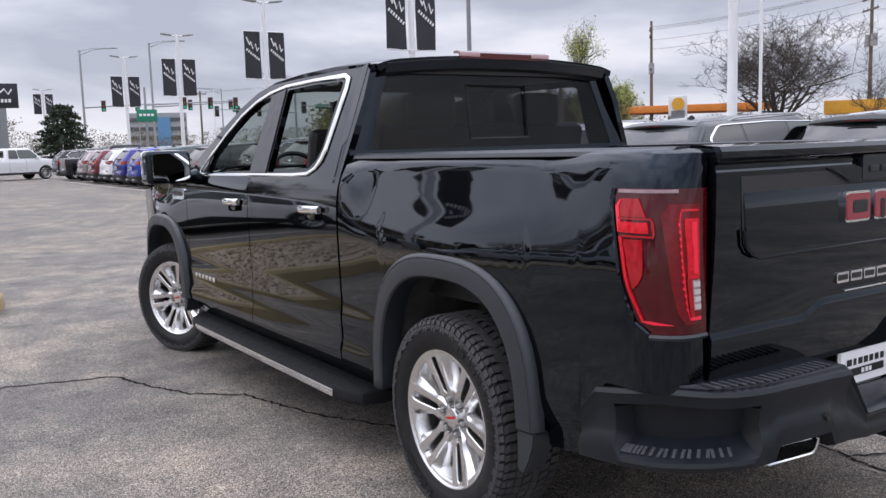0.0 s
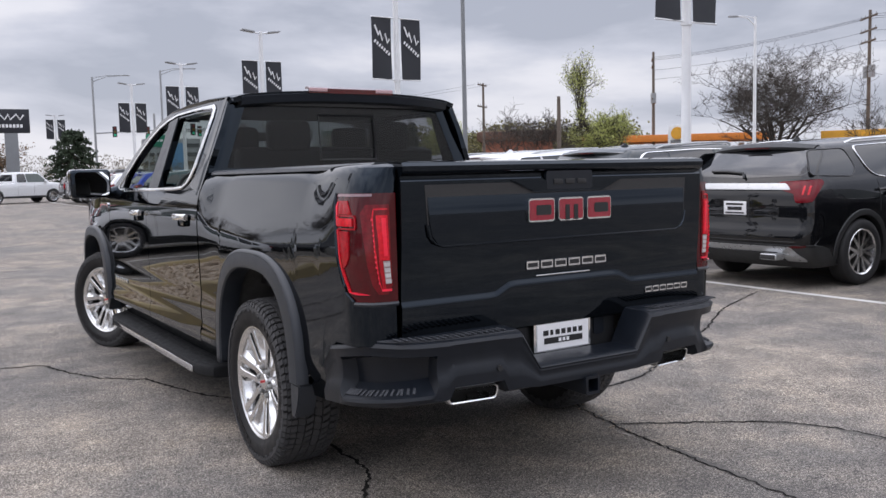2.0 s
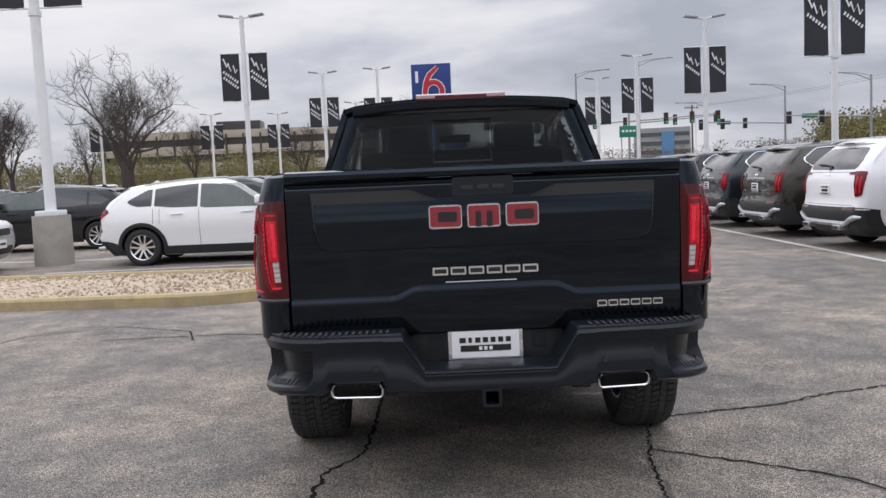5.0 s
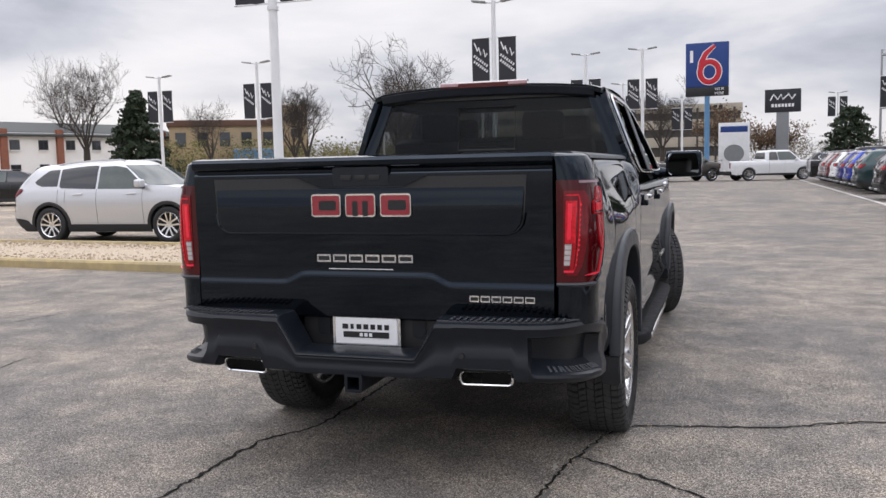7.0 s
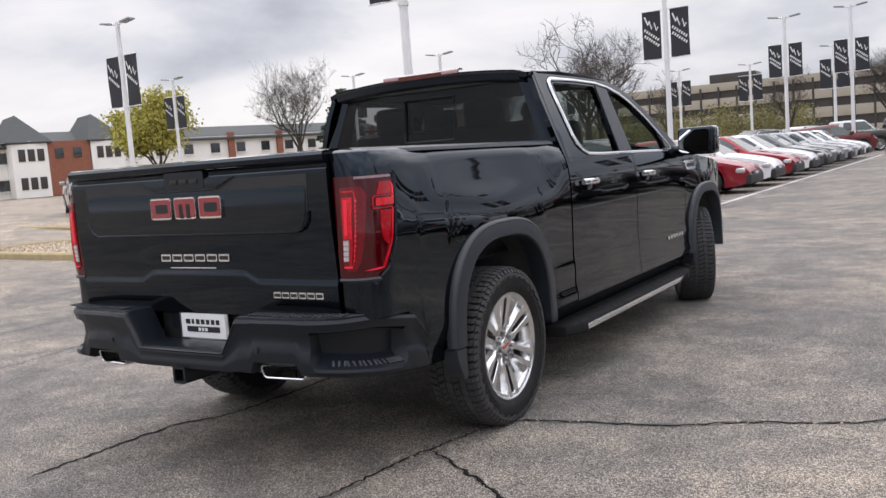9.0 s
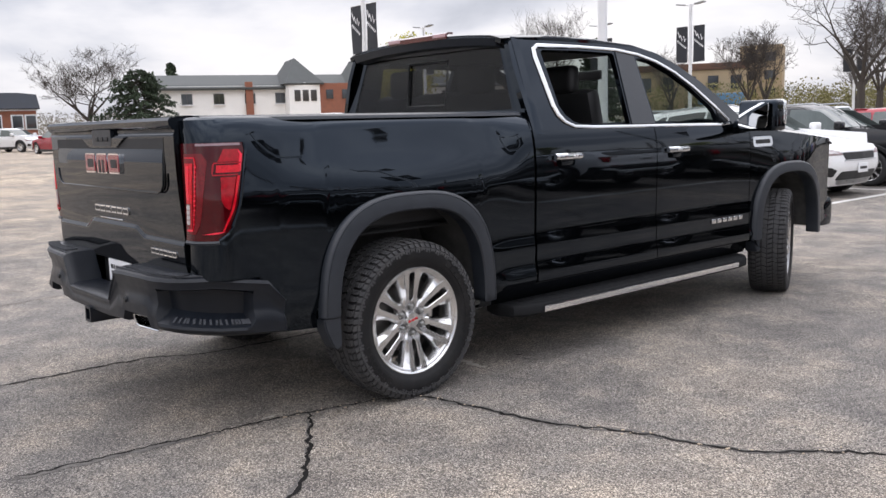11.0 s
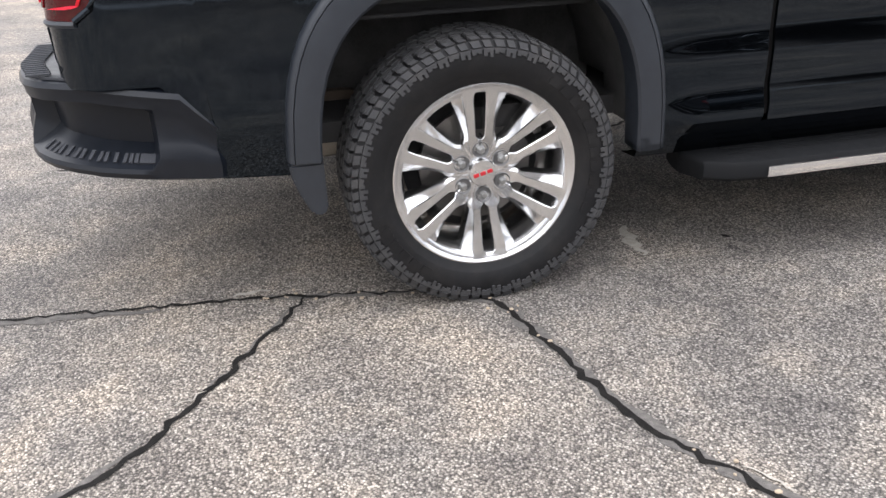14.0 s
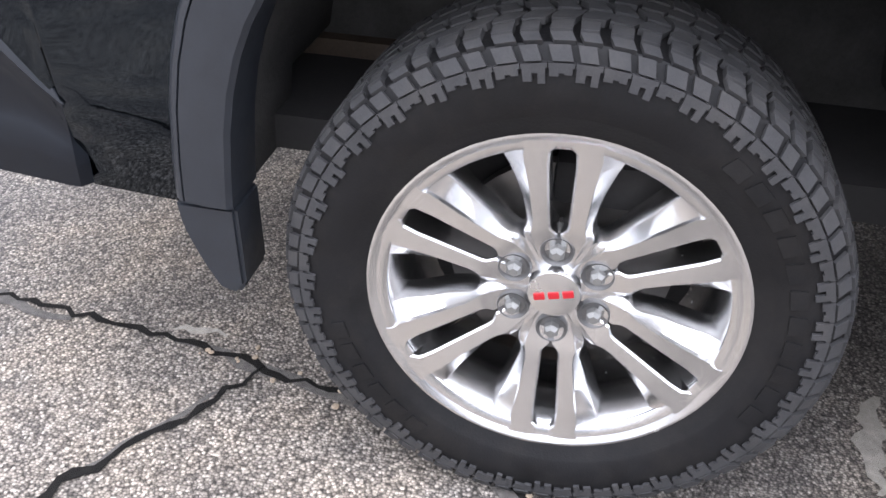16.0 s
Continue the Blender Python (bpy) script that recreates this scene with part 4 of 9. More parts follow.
for s in (-1, 1):
    bm = bmesh.new()
    pts = [(p[0], p[1]) for p in line if p[0] * s > 0.36 and p[1] < -1.05]
    pts.sort(key=lambda p: abs(p[0]))
    grid(bm, [[(x * k, y + d, 0.768) for k, d in ((1.0, 0.016), (0.985, 0.06), (0.96, 0.12))] for x, y in pts])
    thick(bm, 0.006)
    bmesh.ops.recalc_face_normals(bm, faces=bm.faces[:])
    pad = part("step_pad", bm, STEP, bumper, "ribbed black step pad")
    for k in range(17):
        x = 0.42 + 0.028 * k
        part("rib", boxes(((s * x, -1.252 + 0.05 * smooth01((x - 0.66) / 0.26), 0.7735), (0.013, 0.062, 0.005), 0.002)), STEP, pad)
    # raised studs on the corner step, following the bumper's line
    along = [(p[0] * s, p[1]) for p in line if p[0] * s > 0.78 and p[1] < -0.93]
    along.sort(key=lambda p: p[1])
    for q in range(len(along) - 1):
        for f in (0.15, 0.5, 0.85):
            (xa, ya), (xb, yb) = along[q], along[q + 1]
            t = Vector((xb - xa, yb - ya)).normalized()
            c = Vector((xa + (xb - xa) * f, ya + (yb - ya) * f)) - Vector((t.y, -t.x)) * 0.026
            zc = lerp_curve([(-1.28, 0.52), (-1.10, 0.495), (-0.80, 0.468)], c.y) + 0.062
            m = Matrix.Translation((s * c.x, c.y, zc)) @ Matrix.Rotation(s * math.atan2(t.y, t.x), 4, "Z") @ Matrix.Rotation(radians(30), 4, "X")
            bm = bmesh.new()
            box(bm, (0, 0, -0.002), (0.010, 0.034, 0.006), 0, m)
            part("step_rib", bm, STEP, bumper)
    # sensors and hook covers
    bm = bmesh.new()
    cyl(bm, (s * 0.47, -1.300, 0.63), (s * 0.47, -1.316, 0.63), 0.014, 0.012, 14)
    part("parking_sensor", bm, PLASTIC, bumper)
    bm = bmesh.new()
    slab(bm, rounded(0.06, 0.085, 0.018, 3, s * 0.225, 0.70), lambda u, v: (u, -1.114, v), (0, -0.008, 0))
    part("hook_cover", bm, BUMPER, bumper)
    # exhaust tip
    bm = bmesh.new()
    out, inn = rounded(0.222, 0.068, 0.022, 4, s * 0.556, 0.528), rounded(0.204, 0.050, 0.016, 4, s * 0.556, 0.528)

    def tip_y(u, v):
        return -1.283 + (v - 0.528) * -0.30 + (abs(u) - 0.556) * 0.10

    ring = [[(u, -1.02, v) for u, v in out], [(u, tip_y(u, v), v) for u, v in out], [(u, tip_y(u, v) - 0.004, v) for u, v in [((a[0] + b[0]) / 2, (a[1] + b[1]) / 2) for a, b in zip(out, inn)]], [(u, tip_y(u, v), v) for u, v in inn], [(u, -1.12, v) for u, v in inn]]
    grid(bm, ring, True)
    bmesh.ops.recalc_face_normals(bm, faces=bm.faces[:])
    tip = part("exhaust_tip", bm, CHROME, truck, "rectangular chrome exhaust tip")
    bm = bmesh.new()
    slab(bm, rounded(0.210, 0.055, 0.014, 3, s * 0.556, 0.528), lambda u, v: (u, -1.14, v), (0, 0.02, 0))
    part("exhaust_throat", bm, DARK, tip)
    tip.location.y += 0.06
bumper.location.y += 0.03
# hitch receiver
bm = bmesh.new()
o, i2 = rounded(0.078, 0.078, 0.008, 2, 0, 0.495), rounded(0.054, 0.054, 0.004, 2, 0, 0.495)
grid(bm, [[(u, -0.95, v) for u, v in o], [(u, -1.30, v) for u, v in o], [(u, -1.30, v) for u, v in i2], [(u, -1.05, v) for u, v in i2]], True)
bmesh.ops.recalc_face_normals(bm, faces=bm.faces[:])
hitch = part("hitch_receiver", bm, BUMPER, truck, "black square hitch receiver")
bm = bmesh.new()
cyl(bm, (-0.5, -1.06, 0.53), (0.5, -1.06, 0.53), 0.03)
part("hitch_bar", bm, DARK, hitch)
# dealer plate
bm = bmesh.new()
slab(bm, rounded(0.318, 0.158, 0.01, 3, 0, 0.683), lambda u, v: (u, -1.115, v), (0, -0.008, 0))
plate = part("licence_plate", bm, CHROME, truck, "white dealer plate in a chrome frame")
plate.location = (-0.010, 0.004, 0.0)
part("plate_face", boxes(((0, -1.125, 0.684), (0.288, 0.004, 0.112))), WHITE_PRINT, plate)
part("frame_print", boxes(((0, -1.1245, 0.752), (0.20, 0.004, 0.014))), BLACK_PRINT, plate)
part("frame_print", boxes(((0, -1.1245, 0.614), (0.20, 0.004, 0.014))), BLACK_PRINT, plate)
part("printed_bar", boxes(((0, -1.1275, 0.668), (0.215, 0.003, 0.026))), BLACK_PRINT, plate)
for k, w in enumerate((0.034, 0.018, 0.028, 0.028, 0.026, 0.026, 0.026)):
    part("printed_mark", boxes(((-0.098 + 0.0325 * k, -1.1275, 0.703), (w * 0.8, 0.003, 0.022))), BLACK_PRINT, plate)
for k in range(3):
    part("printed_mark", boxes(((-0.022 + 0.022 * k, -1.130, 0.668), (0.014, 0.003, 0.015))), WHITE_PRINT, plate)

# ---- cab ----
def gx(z):
    """Half width of the side glass plane."""
    return 0.955 - (z - 1.33) * 0.365


def gside(s, d=0.0):
    return lambda y, z: (s * (gx(z) + d), y, z)


CAB_OUT = [(0.905, 1.33), (0.895, 1.50), (0.885, 1.70), (0.90, 1.835), (0.96, 1.868), (1.30, 1.885), (1.70, 1.882), (2.05, 1.865), (2.30, 1.818), (2.50, 1.745), (2.72, 1.635), (2.95, 1.49), (3.12, 1.37), (3.165, 1.31), (2.9, 1.325), (2.0, 1.33)]
WIN_R = [(1.150, 1.790), (1.175, 1.802), (1.50, 1.808), (1.82, 1.803), (1.835, 1.79), (1.80, 1.36), (1.79, 1.352), (1.33, 1.362), (1.27, 1.378), (1.215, 1.415), (1.180, 1.47)]
WIN_F = [(2.055, 1.775), (2.09, 1.780), (2.22, 1.758), (2.40, 1.690), (2.58, 1.590), (2.76, 1.462), (2.79, 1.42), (2.80, 1.352), (2.78, 1.345), (2.08, 1.352), (2.068, 1.362)]
TRIM = [(1.262, 1.350), (1.19, 1.378), (1.145, 1.42), (1.125, 1.47), (1.085, 1.76), (1.09, 1.805), (1.125, 1.825), (1.50, 1.832), (1.86, 1.827), (2.08, 1.803), (2.26, 1.762), (2.44, 1.692), (2.62, 1.59), (2.80, 1.462), (2.93, 1.36), (2.92, 1.338), (2.80, 1.332), (2.0, 1.338), (1.45, 1.342)]
for s in (-1, 1):
    bm = bmesh.new()
    filled(bm, CAB_OUT, (WIN_R, WIN_F), gside(s))
    thick(bm, 0.035)
    bmesh.ops.recalc_face_normals(bm, faces=bm.faces[:])
    part("door_frames", bm, BLACK_PAINT, truck)
    # glossy pillar cover between the two windows and the small front quarter pane
    bm = bmesh.new()
    slab(bm, [(1.855, 1.812), (2.035, 1.79), (2.05, 1.35), (1.815, 1.35)], gside(s, 0.002), (s * 0.004, 0, 0.0))
    part("pillar_cover", bm, PLASTIC_FLARE, truck)
    bm = bmesh.new()
    slab(bm, [(2.815, 1.43), (2.815, 1.352), (2.905, 1.352)], gside(s, 0.002), (s * 0.004, 0, 0))
    part("quarter_pane", bm, GLASS_CAR, truck)
    bm = bmesh.new()
    tube(bm, [gside(s, 0.006)(y, z) for y, z in TRIM], [0.016 if (y < 1.2 and z > 1.4) else 0.010 for y, z in TRIM], 8, True, 0.6, (s, 0, 0.35))
    part("chrome_window_trim", bm, CHROME, truck, "bright chrome trim round the side windows")
    # cab corner behind the rear door, from the body side up to the roof
    bm = bmesh.new()
    rows = []
    for z in spread(1.31, 1.87, 10):
        xo = gx(max(z, 1.335)) + (0.012 if z < 1.34 else 0)
        k = (z - 1.31) / 0.56
        yb = 0.905 + 0.055 * k
        rows.append([(s * xo, 0.99, z), (s * (xo + 0.002), 0.93, z), (s * (xo - 0.012), yb - 0.012, z), (s * (xo - 0.05), yb - 0.02, z), (s * (xo - 0.12), yb - 0.012, z)])
    grid(bm, rows)
    bmesh.ops.recalc_face_normals(bm, faces=bm.faces[:])
    part("cab_corner", bm, BLACK_PAINT, truck)


def roof_z(x, y):
    edge = lerp_curve([(0.86, 1.872), (0.96, 1.878), (1.30, 1.892), (1.70, 1.890), (2.05, 1.872), (2.30, 1.826)], y)
    u = abs(x) / 0.76
    return edge + 0.042 * (1 - u**2.4) - 0.012 * smooth01((u - 0.92) / 0.08)


bm = bmesh.new()
grid(bm, [[(x * (1 - 0.02 * smooth01((0.95 - y) / 0.1)), y, roof_z(x, y)) for x in [-0.765, -0.755, -0.73, -0.68] + spread(-0.6, 0.6, 10) + [0.68, 0.73, 0.755, 0.765]] for y in (0.862, 0.872, 0.90, 1.0, 1.15, 1.3, 1.5, 1.7, 1.9, 2.05, 2.2, 2.3)])
thick(bm, 0.03)
bmesh.ops.recalc_face_normals(bm, faces=bm.faces[:])
part("roof", bm, BLACK_PAINT, truck)
part("headliner", boxes(((0, 1.58, 1.835), (1.40, 1.3, 0.02))), plain("grey_headliner", (0.10, 0.10, 0.10), 0.9), truck)
bm = bmesh.new()
grid(bm, [[(x, 0.868, roof_z(x, 0.862) - 0.012), (x, 0.885, roof_z(x, 0.862) - 0.05), (x, 0.955, roof_z(x, 0.862) - 0.062)] for x in spread(-0.70, 0.70, 12)])
thick(bm, 0.012)
part("rear_lip", bm, PLASTIC_FLARE, truck)
bm = bmesh.new()
grid(bm, [[(x, 0.853, 1.912 - 0.014), (x, 0.850, 1.926), (x, 0.875, 1.938), (x, 0.91, 1.938)] for x in spread(-0.285, 0.285, 8)])
thick(bm, 0.012)
bmesh.ops.recalc_face_normals(bm, faces=bm.faces[:])
brake = part("high_brake_lamp", bm, plain("dark_red_lens", (0.09, 0.004, 0.006), 0.1, 0, 0.1, 20, 0, 1.0), truck, "dark red third brake lamp between pale end lenses")
for s in (-1, 1):
    part("cargo_lens", boxes(((s * 0.225, 0.850, 1.918), (0.12, 0.006, 0.022), 0.003)), plain("pale_pink_lens", (0.50, 0.30, 0.31), 0.15, 0, 0.1, 30, 0, 1), brake)
# rear window with a sliding middle pane
GB = [(-0.845, 1.45), (0.845, 1.45), (0.705, 1.862), (-0.705, 1.862)]


def back_place(u, v):
    return (u, 0.912 + (v - 1.45) * 0.11, v)


bm = bmesh.new()
filled(bm, GB, ([(-0.19, 1.50), (0.19, 1.50), (0.19, 1.775), (-0.19, 1.775)],), back_place)
thick(bm, 0.005)
p = part("rear_window", bm, GLASS_DARK, truck, "dark tinted rear window")
p.visible_shadow = False
bm = bmesh.new()
slab(bm, [(-0.185, 1.505), (0.185, 1.505), (0.185, 1.77), (-0.185, 1.77)], lambda u, v: (u, back_place(u, v)[1] + 0.012, v), (0, 0.004, 0))
p2 = part("sliding_pane", bm, GLASS_DARK, p)
p2.visible_shadow = False
bm = bmesh.new()
tube(bm, [back_place(u, v) for u, v in ((-0.19, 1.50), (0.19, 1.50), (0.19, 1.775), (-0.19, 1.775))], 0.008, 6, True)
part("pane_frame", bm, PLASTIC, p)
bm = bmesh.new()
grid(bm, [[(x, 0.912 + (z - 1.45) * 0.11 + 0.004, z) for z in (0.95, 1.30, 1.455)] for x in spread(-0.90, 0.90, 4)])
thick(bm, 0.02)
part("cab_back", bm, BLACK_PAINT, truck)
# windscreen and cowl
bm = bmesh.new()
rows = []
for k in range(9):
    v = k / 8
    y, z = 3.10 - 0.80 * v, 1.335 + 0.50 * v - 0.02 * (1 - (2 * v - 1) ** 2) * -1
    w = 0.86 - 0.12 * v
    rows.append([(u * w, y + 0.10 * (1 - u * u) * (1 - v * 0.6), z) for u in spread(-1, 1, 10)])
grid(bm, rows)
thick(bm, 0.005)
p = part("windscreen", bm, GLASS_CLEAR, truck)
p.visible_shadow = False
# hood, nose, grille, headlamps
bm = bmesh.new()
rows = []
for y in spread(3.12, 4.70, 12):
    e = lerp_curve([(3.12, 1.305), (3.6, 1.265), (4.62, 1.18), (4.70, 1.14)], y)
    w = side_x(min(y, 4.62), 1.2) - 0.012
    rows.append([(u * w, y + 0.03 * (1 - u * u), e + 0.06 * (1 - abs(u) ** 2.2) + 0.03 * (smooth01((abs(u) - 0.45) / 0.1) - smooth01((abs(u) - 0.7) / 0.15))) for u in spread(-1, 1, 24)])
grid(bm, rows)
thick(bm, 0.015)
bmesh.ops.recalc_face_normals(bm, faces=bm.faces[:])
part("hood", bm, BLACK_PAINT, truck)
part("front_bumper", boxes(((0, 4.60, 0.56), (1.78, 0.24, 0.26), 0.06)), BLACK_PAINT, truck)
part("grille", boxes(((0, 4.66, 0.93), (1.25, 0.10, 0.46), 0.05)), CHROME, truck, "bright chrome grille")
for s in (-1, 1):
    bm = bmesh.new()
    box(bm, (s * 0.72, 4.52, 1.0), (0.26, 0.26, 0.24), 0.05)
    part("headlamp", bm, CLEAR_LENS, truck, "clear headlamp")
    bm = bmesh.new()
    slab(bm, rounded(0.27, 0.075, 0.025, 3, 3.33, 1.195), lambda u, v: (s * (side_x(u, v) - 0.004), u, v), (s * 0.014, 0, 0))
    vent = part("fender_vent", bm, CHROME, truck, "chrome fender vent")
    bm = bmesh.new()
    slab(bm, rounded(0.20, 0.030, 0.012, 2, 3.33, 1.195), lambda u, v: (s * (side_x(u, v) + 0.008), u, v), (s * 0.004, 0, 0))
    part("vent_insert", bm, BLACK_PRINT, vent)
    # door handles
    for y in (1.15, 2.24):
        bm = bmesh.new()
        r = []
        for k in range(9):
            v = k / 8
            bow = math.sin(math.pi * v) ** 0.4
            r.append([(s * (0.992 + 0.014 + 0.022 * bow + dx), y - 0.115 + 0.23 * v, 1.178 + dz) for dx, dz in ((0.0, -0.018), (0.010, -0.012), (0.013, 0.0), (0.010, 0.014), (0.0, 0.020), (-0.012, 0.012), (-0.012, -0.012))])
        grid(bm, r, True)
        bmesh.ops.holes_fill(bm, edges=bm.edges[:], sides=0)
        bmesh.ops.recalc_face_normals(bm, faces=bm.faces[:])
        h = part("door_handle", bm, CHROME, truck, "chrome door handle")
        bm = bmesh.new()
        box(bm, (s * 0.994, y - 0.005, 1.160), (0.016, 0.12, 0.075), 0.02)
        part("handle_cup", bm, BLACK_PAINT, h)
    # side badge blocks on the front door
    for k in range(6):
        part("badge_block", boxes(((s * (side_x(2.9, 0.66) + 0.002), 2.70 + 0.07 * k, 0.655), (0.008, 0.052, 0.030), 0.003)), CHROME, truck)
    # mirror
    bm = bmesh.new()
    box(bm, (s * 1.15, 3.03, 1.385), (0.29, 0.16, 0.215), 0.035, seg=4)
    mir = part("side_mirror", bm, BLACK_PAINT, truck, "black side mirror with a chrome cap")
    bm = bmesh.new()
    slab(bm, rounded(0.25, 0.175, 0.03, 4, s * 1.15, 1.385), lambda u, v: (u, 2.912 - 0.24 * (abs(u) - 1.15) + 0.12 * (v - 1.385), v), (0, -0.004, 0))
    part("mirror_glass", bm, MIRROR, mir)
    bm = bmesh.new()
    box(bm, (s * 1.155, 3.075, 1.40), (0.285, 0.09, 0.19), 0.04, seg=3)
    part("mirror_cap", bm, CHROME, mir)
    bm = bmesh.new()
    tube(bm, [(s * 0.93, 3.06, 1.32), (s * 1.0, 3.05, 1.31), (s * 1.08, 3.04, 1.33)], [0.05, 0.045, 0.04], 10)
    part("mirror_arm", bm, BLACK_PAINT, mir)
    # running board
    bm = bmesh.new()
    rows = []
    for y, k in ((0.665, 0.0), (0.695, 0.60), (0.77, 0.88), (0.90, 1.0), (2.95, 1.0), (3.08, 0.85), (3.16, 0.5), (3.18, 0.2)):
        xo = 0.90 + 0.15 * k
        rows.append([(s * x, y, z) for x, z in ((0.80, 0.375), (xo - 0.03, 0.365), (xo - 0.008, 0.358), (xo, 0.345), (xo, 0.308), (xo - 0.012, 0.296), (0.84, 0.30), (0.80, 0.315))])
    grid(bm, rows, True)
    bmesh.ops.holes_fill(bm, edges=bm.edges[:], sides=0)
    bmesh.ops.recalc_face_normals(bm, faces=bm.faces[:])
    board = part("running_board", bm, BOARD, truck, "black running board with ribbed treads")
    part("chrome_strip", boxes(((s * 1.0515, 1.905, 0.326), (0.008, 2.05, 0.036), 0.003)), CHROME, board, "bright chrome strip")
    for y0, y1 in ((0.79, 0.94), (0.99, 1.55), (1.62, 2.20), (2.28, 2.85), (2.92, 3.08)):
        for k in range(6):
            part("tread_rib", boxes(((s * (0.86 + 0.027 * k), (y0 + y1) / 2, 0.372 - 0.002 * k), (0.011, y1 - y0, 0.008))), BOARD, board)
    for y in (0.95, 1.95, 2.9):
        part("bracket", boxes(((s * 0.80, y, 0.36), (0.14, 0.06, 0.05), 0.01)), DARK, board)

# interior
def seat(x, y, w, head=True):
    st = None
    bm = bmesh.new()
    box(bm, (x, y, 0.98), (w, 0.50, 0.16), 0.05)
    st = part("seat_cushion", bm, LEATHER, truck, "black leather seat")
    bm = bmesh.new()
    m = Matrix.Translation((x, y - 0.27, 1.28)) @ Matrix.Rotation(radians(14), 4, "X")
    box(bm, (0, 0, 0), (w, 0.13, 0.62), 0.05, m)
    part("seat_back", bm, LEATHER, st)
    for hx in ((0,) if head else (-0.35, 0.35)):
        bm = bmesh.new()
        box(bm, (x + hx, y - 0.36, 1.65), (0.27, 0.11, 0.19), 0.05, seg=3)
        part("headrest", bm, LEATHER, st)
        bm = bmesh.new()
        for d in (-0.06, 0.06):
            cyl(bm, (x + hx + d, y - 0.35, 1.50), (x + hx + d, y - 0.36, 1.62), 0.007, seg=8)
        part("headrest_post", bm, CHROME, st)


seat(-0.42, 2.10, 0.54)
seat(0.42, 2.10, 0.54)
seat(0.0, 1.40, 1.36, False)
part("dashboard", boxes(((0, 2.92, 1.20), (1.60, 0.40, 0.28), 0.07)), LEATHER, truck, "black dashboard")
bm = bmesh.new()
wm = Matrix.Translation((-0.42, 2.58, 1.28)) @ Matrix.Rotation(radians(65), 4, "X")
tube(bm, [wm @ Vector((0.19 * math.cos(a), 0.19 * math.sin(a), 0)) for a in (math.tau * k / 28 for k in range(28))], 0.016, 8, True)
for a in (0, math.pi, -math.pi / 2):
    tube(bm, [wm @ Vector((0, 0, -0.02)), wm @ Vector((0.18 * math.cos(a), 0.18 * math.sin(a), 0))], 0.018, 6)
box(bm, (0, 0, -0.01), (0.13, 0.10, 0.04), 0.015, wm)
part("steering_wheel", bm, LEATHER, truck, "black steering wheel")
part("rear_view_mirror", boxes(((0, 2.52, 1.72), (0.26, 0.03, 0.07), 0.012)), BLACK_PRINT, truck)
for s in (-1, 1):
    part("door_card", boxes(((s * 0.86, 2.0, 1.0), (0.08, 2.1, 0.66), 0.03)), LEATHER, truck)

# Dull ring around each nut; the pocket's shade is put into its colour.
LUG_POCKET = plain("shaded_lug_pocket", (0.22, 0.22, 0.22), 0.5, 0.8, 0.2, 30)

# ---- truck wheels: axis along x, outer face towards +x ----
TYRE = [(-0.105, 0.248), (-0.120, 0.264), (-0.134, 0.296), (-0.1385, 0.340), (-0.134, 0.375), (-0.122, 0.394), (-0.10, 0.3985), (0.0, 0.4005), (0.10, 0.3985), (0.122, 0.394), (0.134, 0.375), (0.1375, 0.345), (0.1365, 0.335), (0.1345, 0.303), (0.132, 0.300), (0.125, 0.278), (0.119, 0.270), (0.105, 0.248)]


def ring_pt(x, r, a):
    return (x, r * math.sin(a), r * math.cos(a))


def block(bm, corners, lift):
    """A raised piece from (x, r, a) corners; lift is added along the outward way."""
    lo = [bm.verts.new(ring_pt(x, r, a)) for x, r, a in corners]
    hi = [bm.verts.new(ring_pt(x + lift[0], r + lift[1], a)) for x, r, a in corners]
    n = len(lo)
    bm.faces.new(hi)
    for i in range(n):
        j = (i + 1) % n
        bm.faces.new((lo[i], lo[j], hi[j], hi[i]))


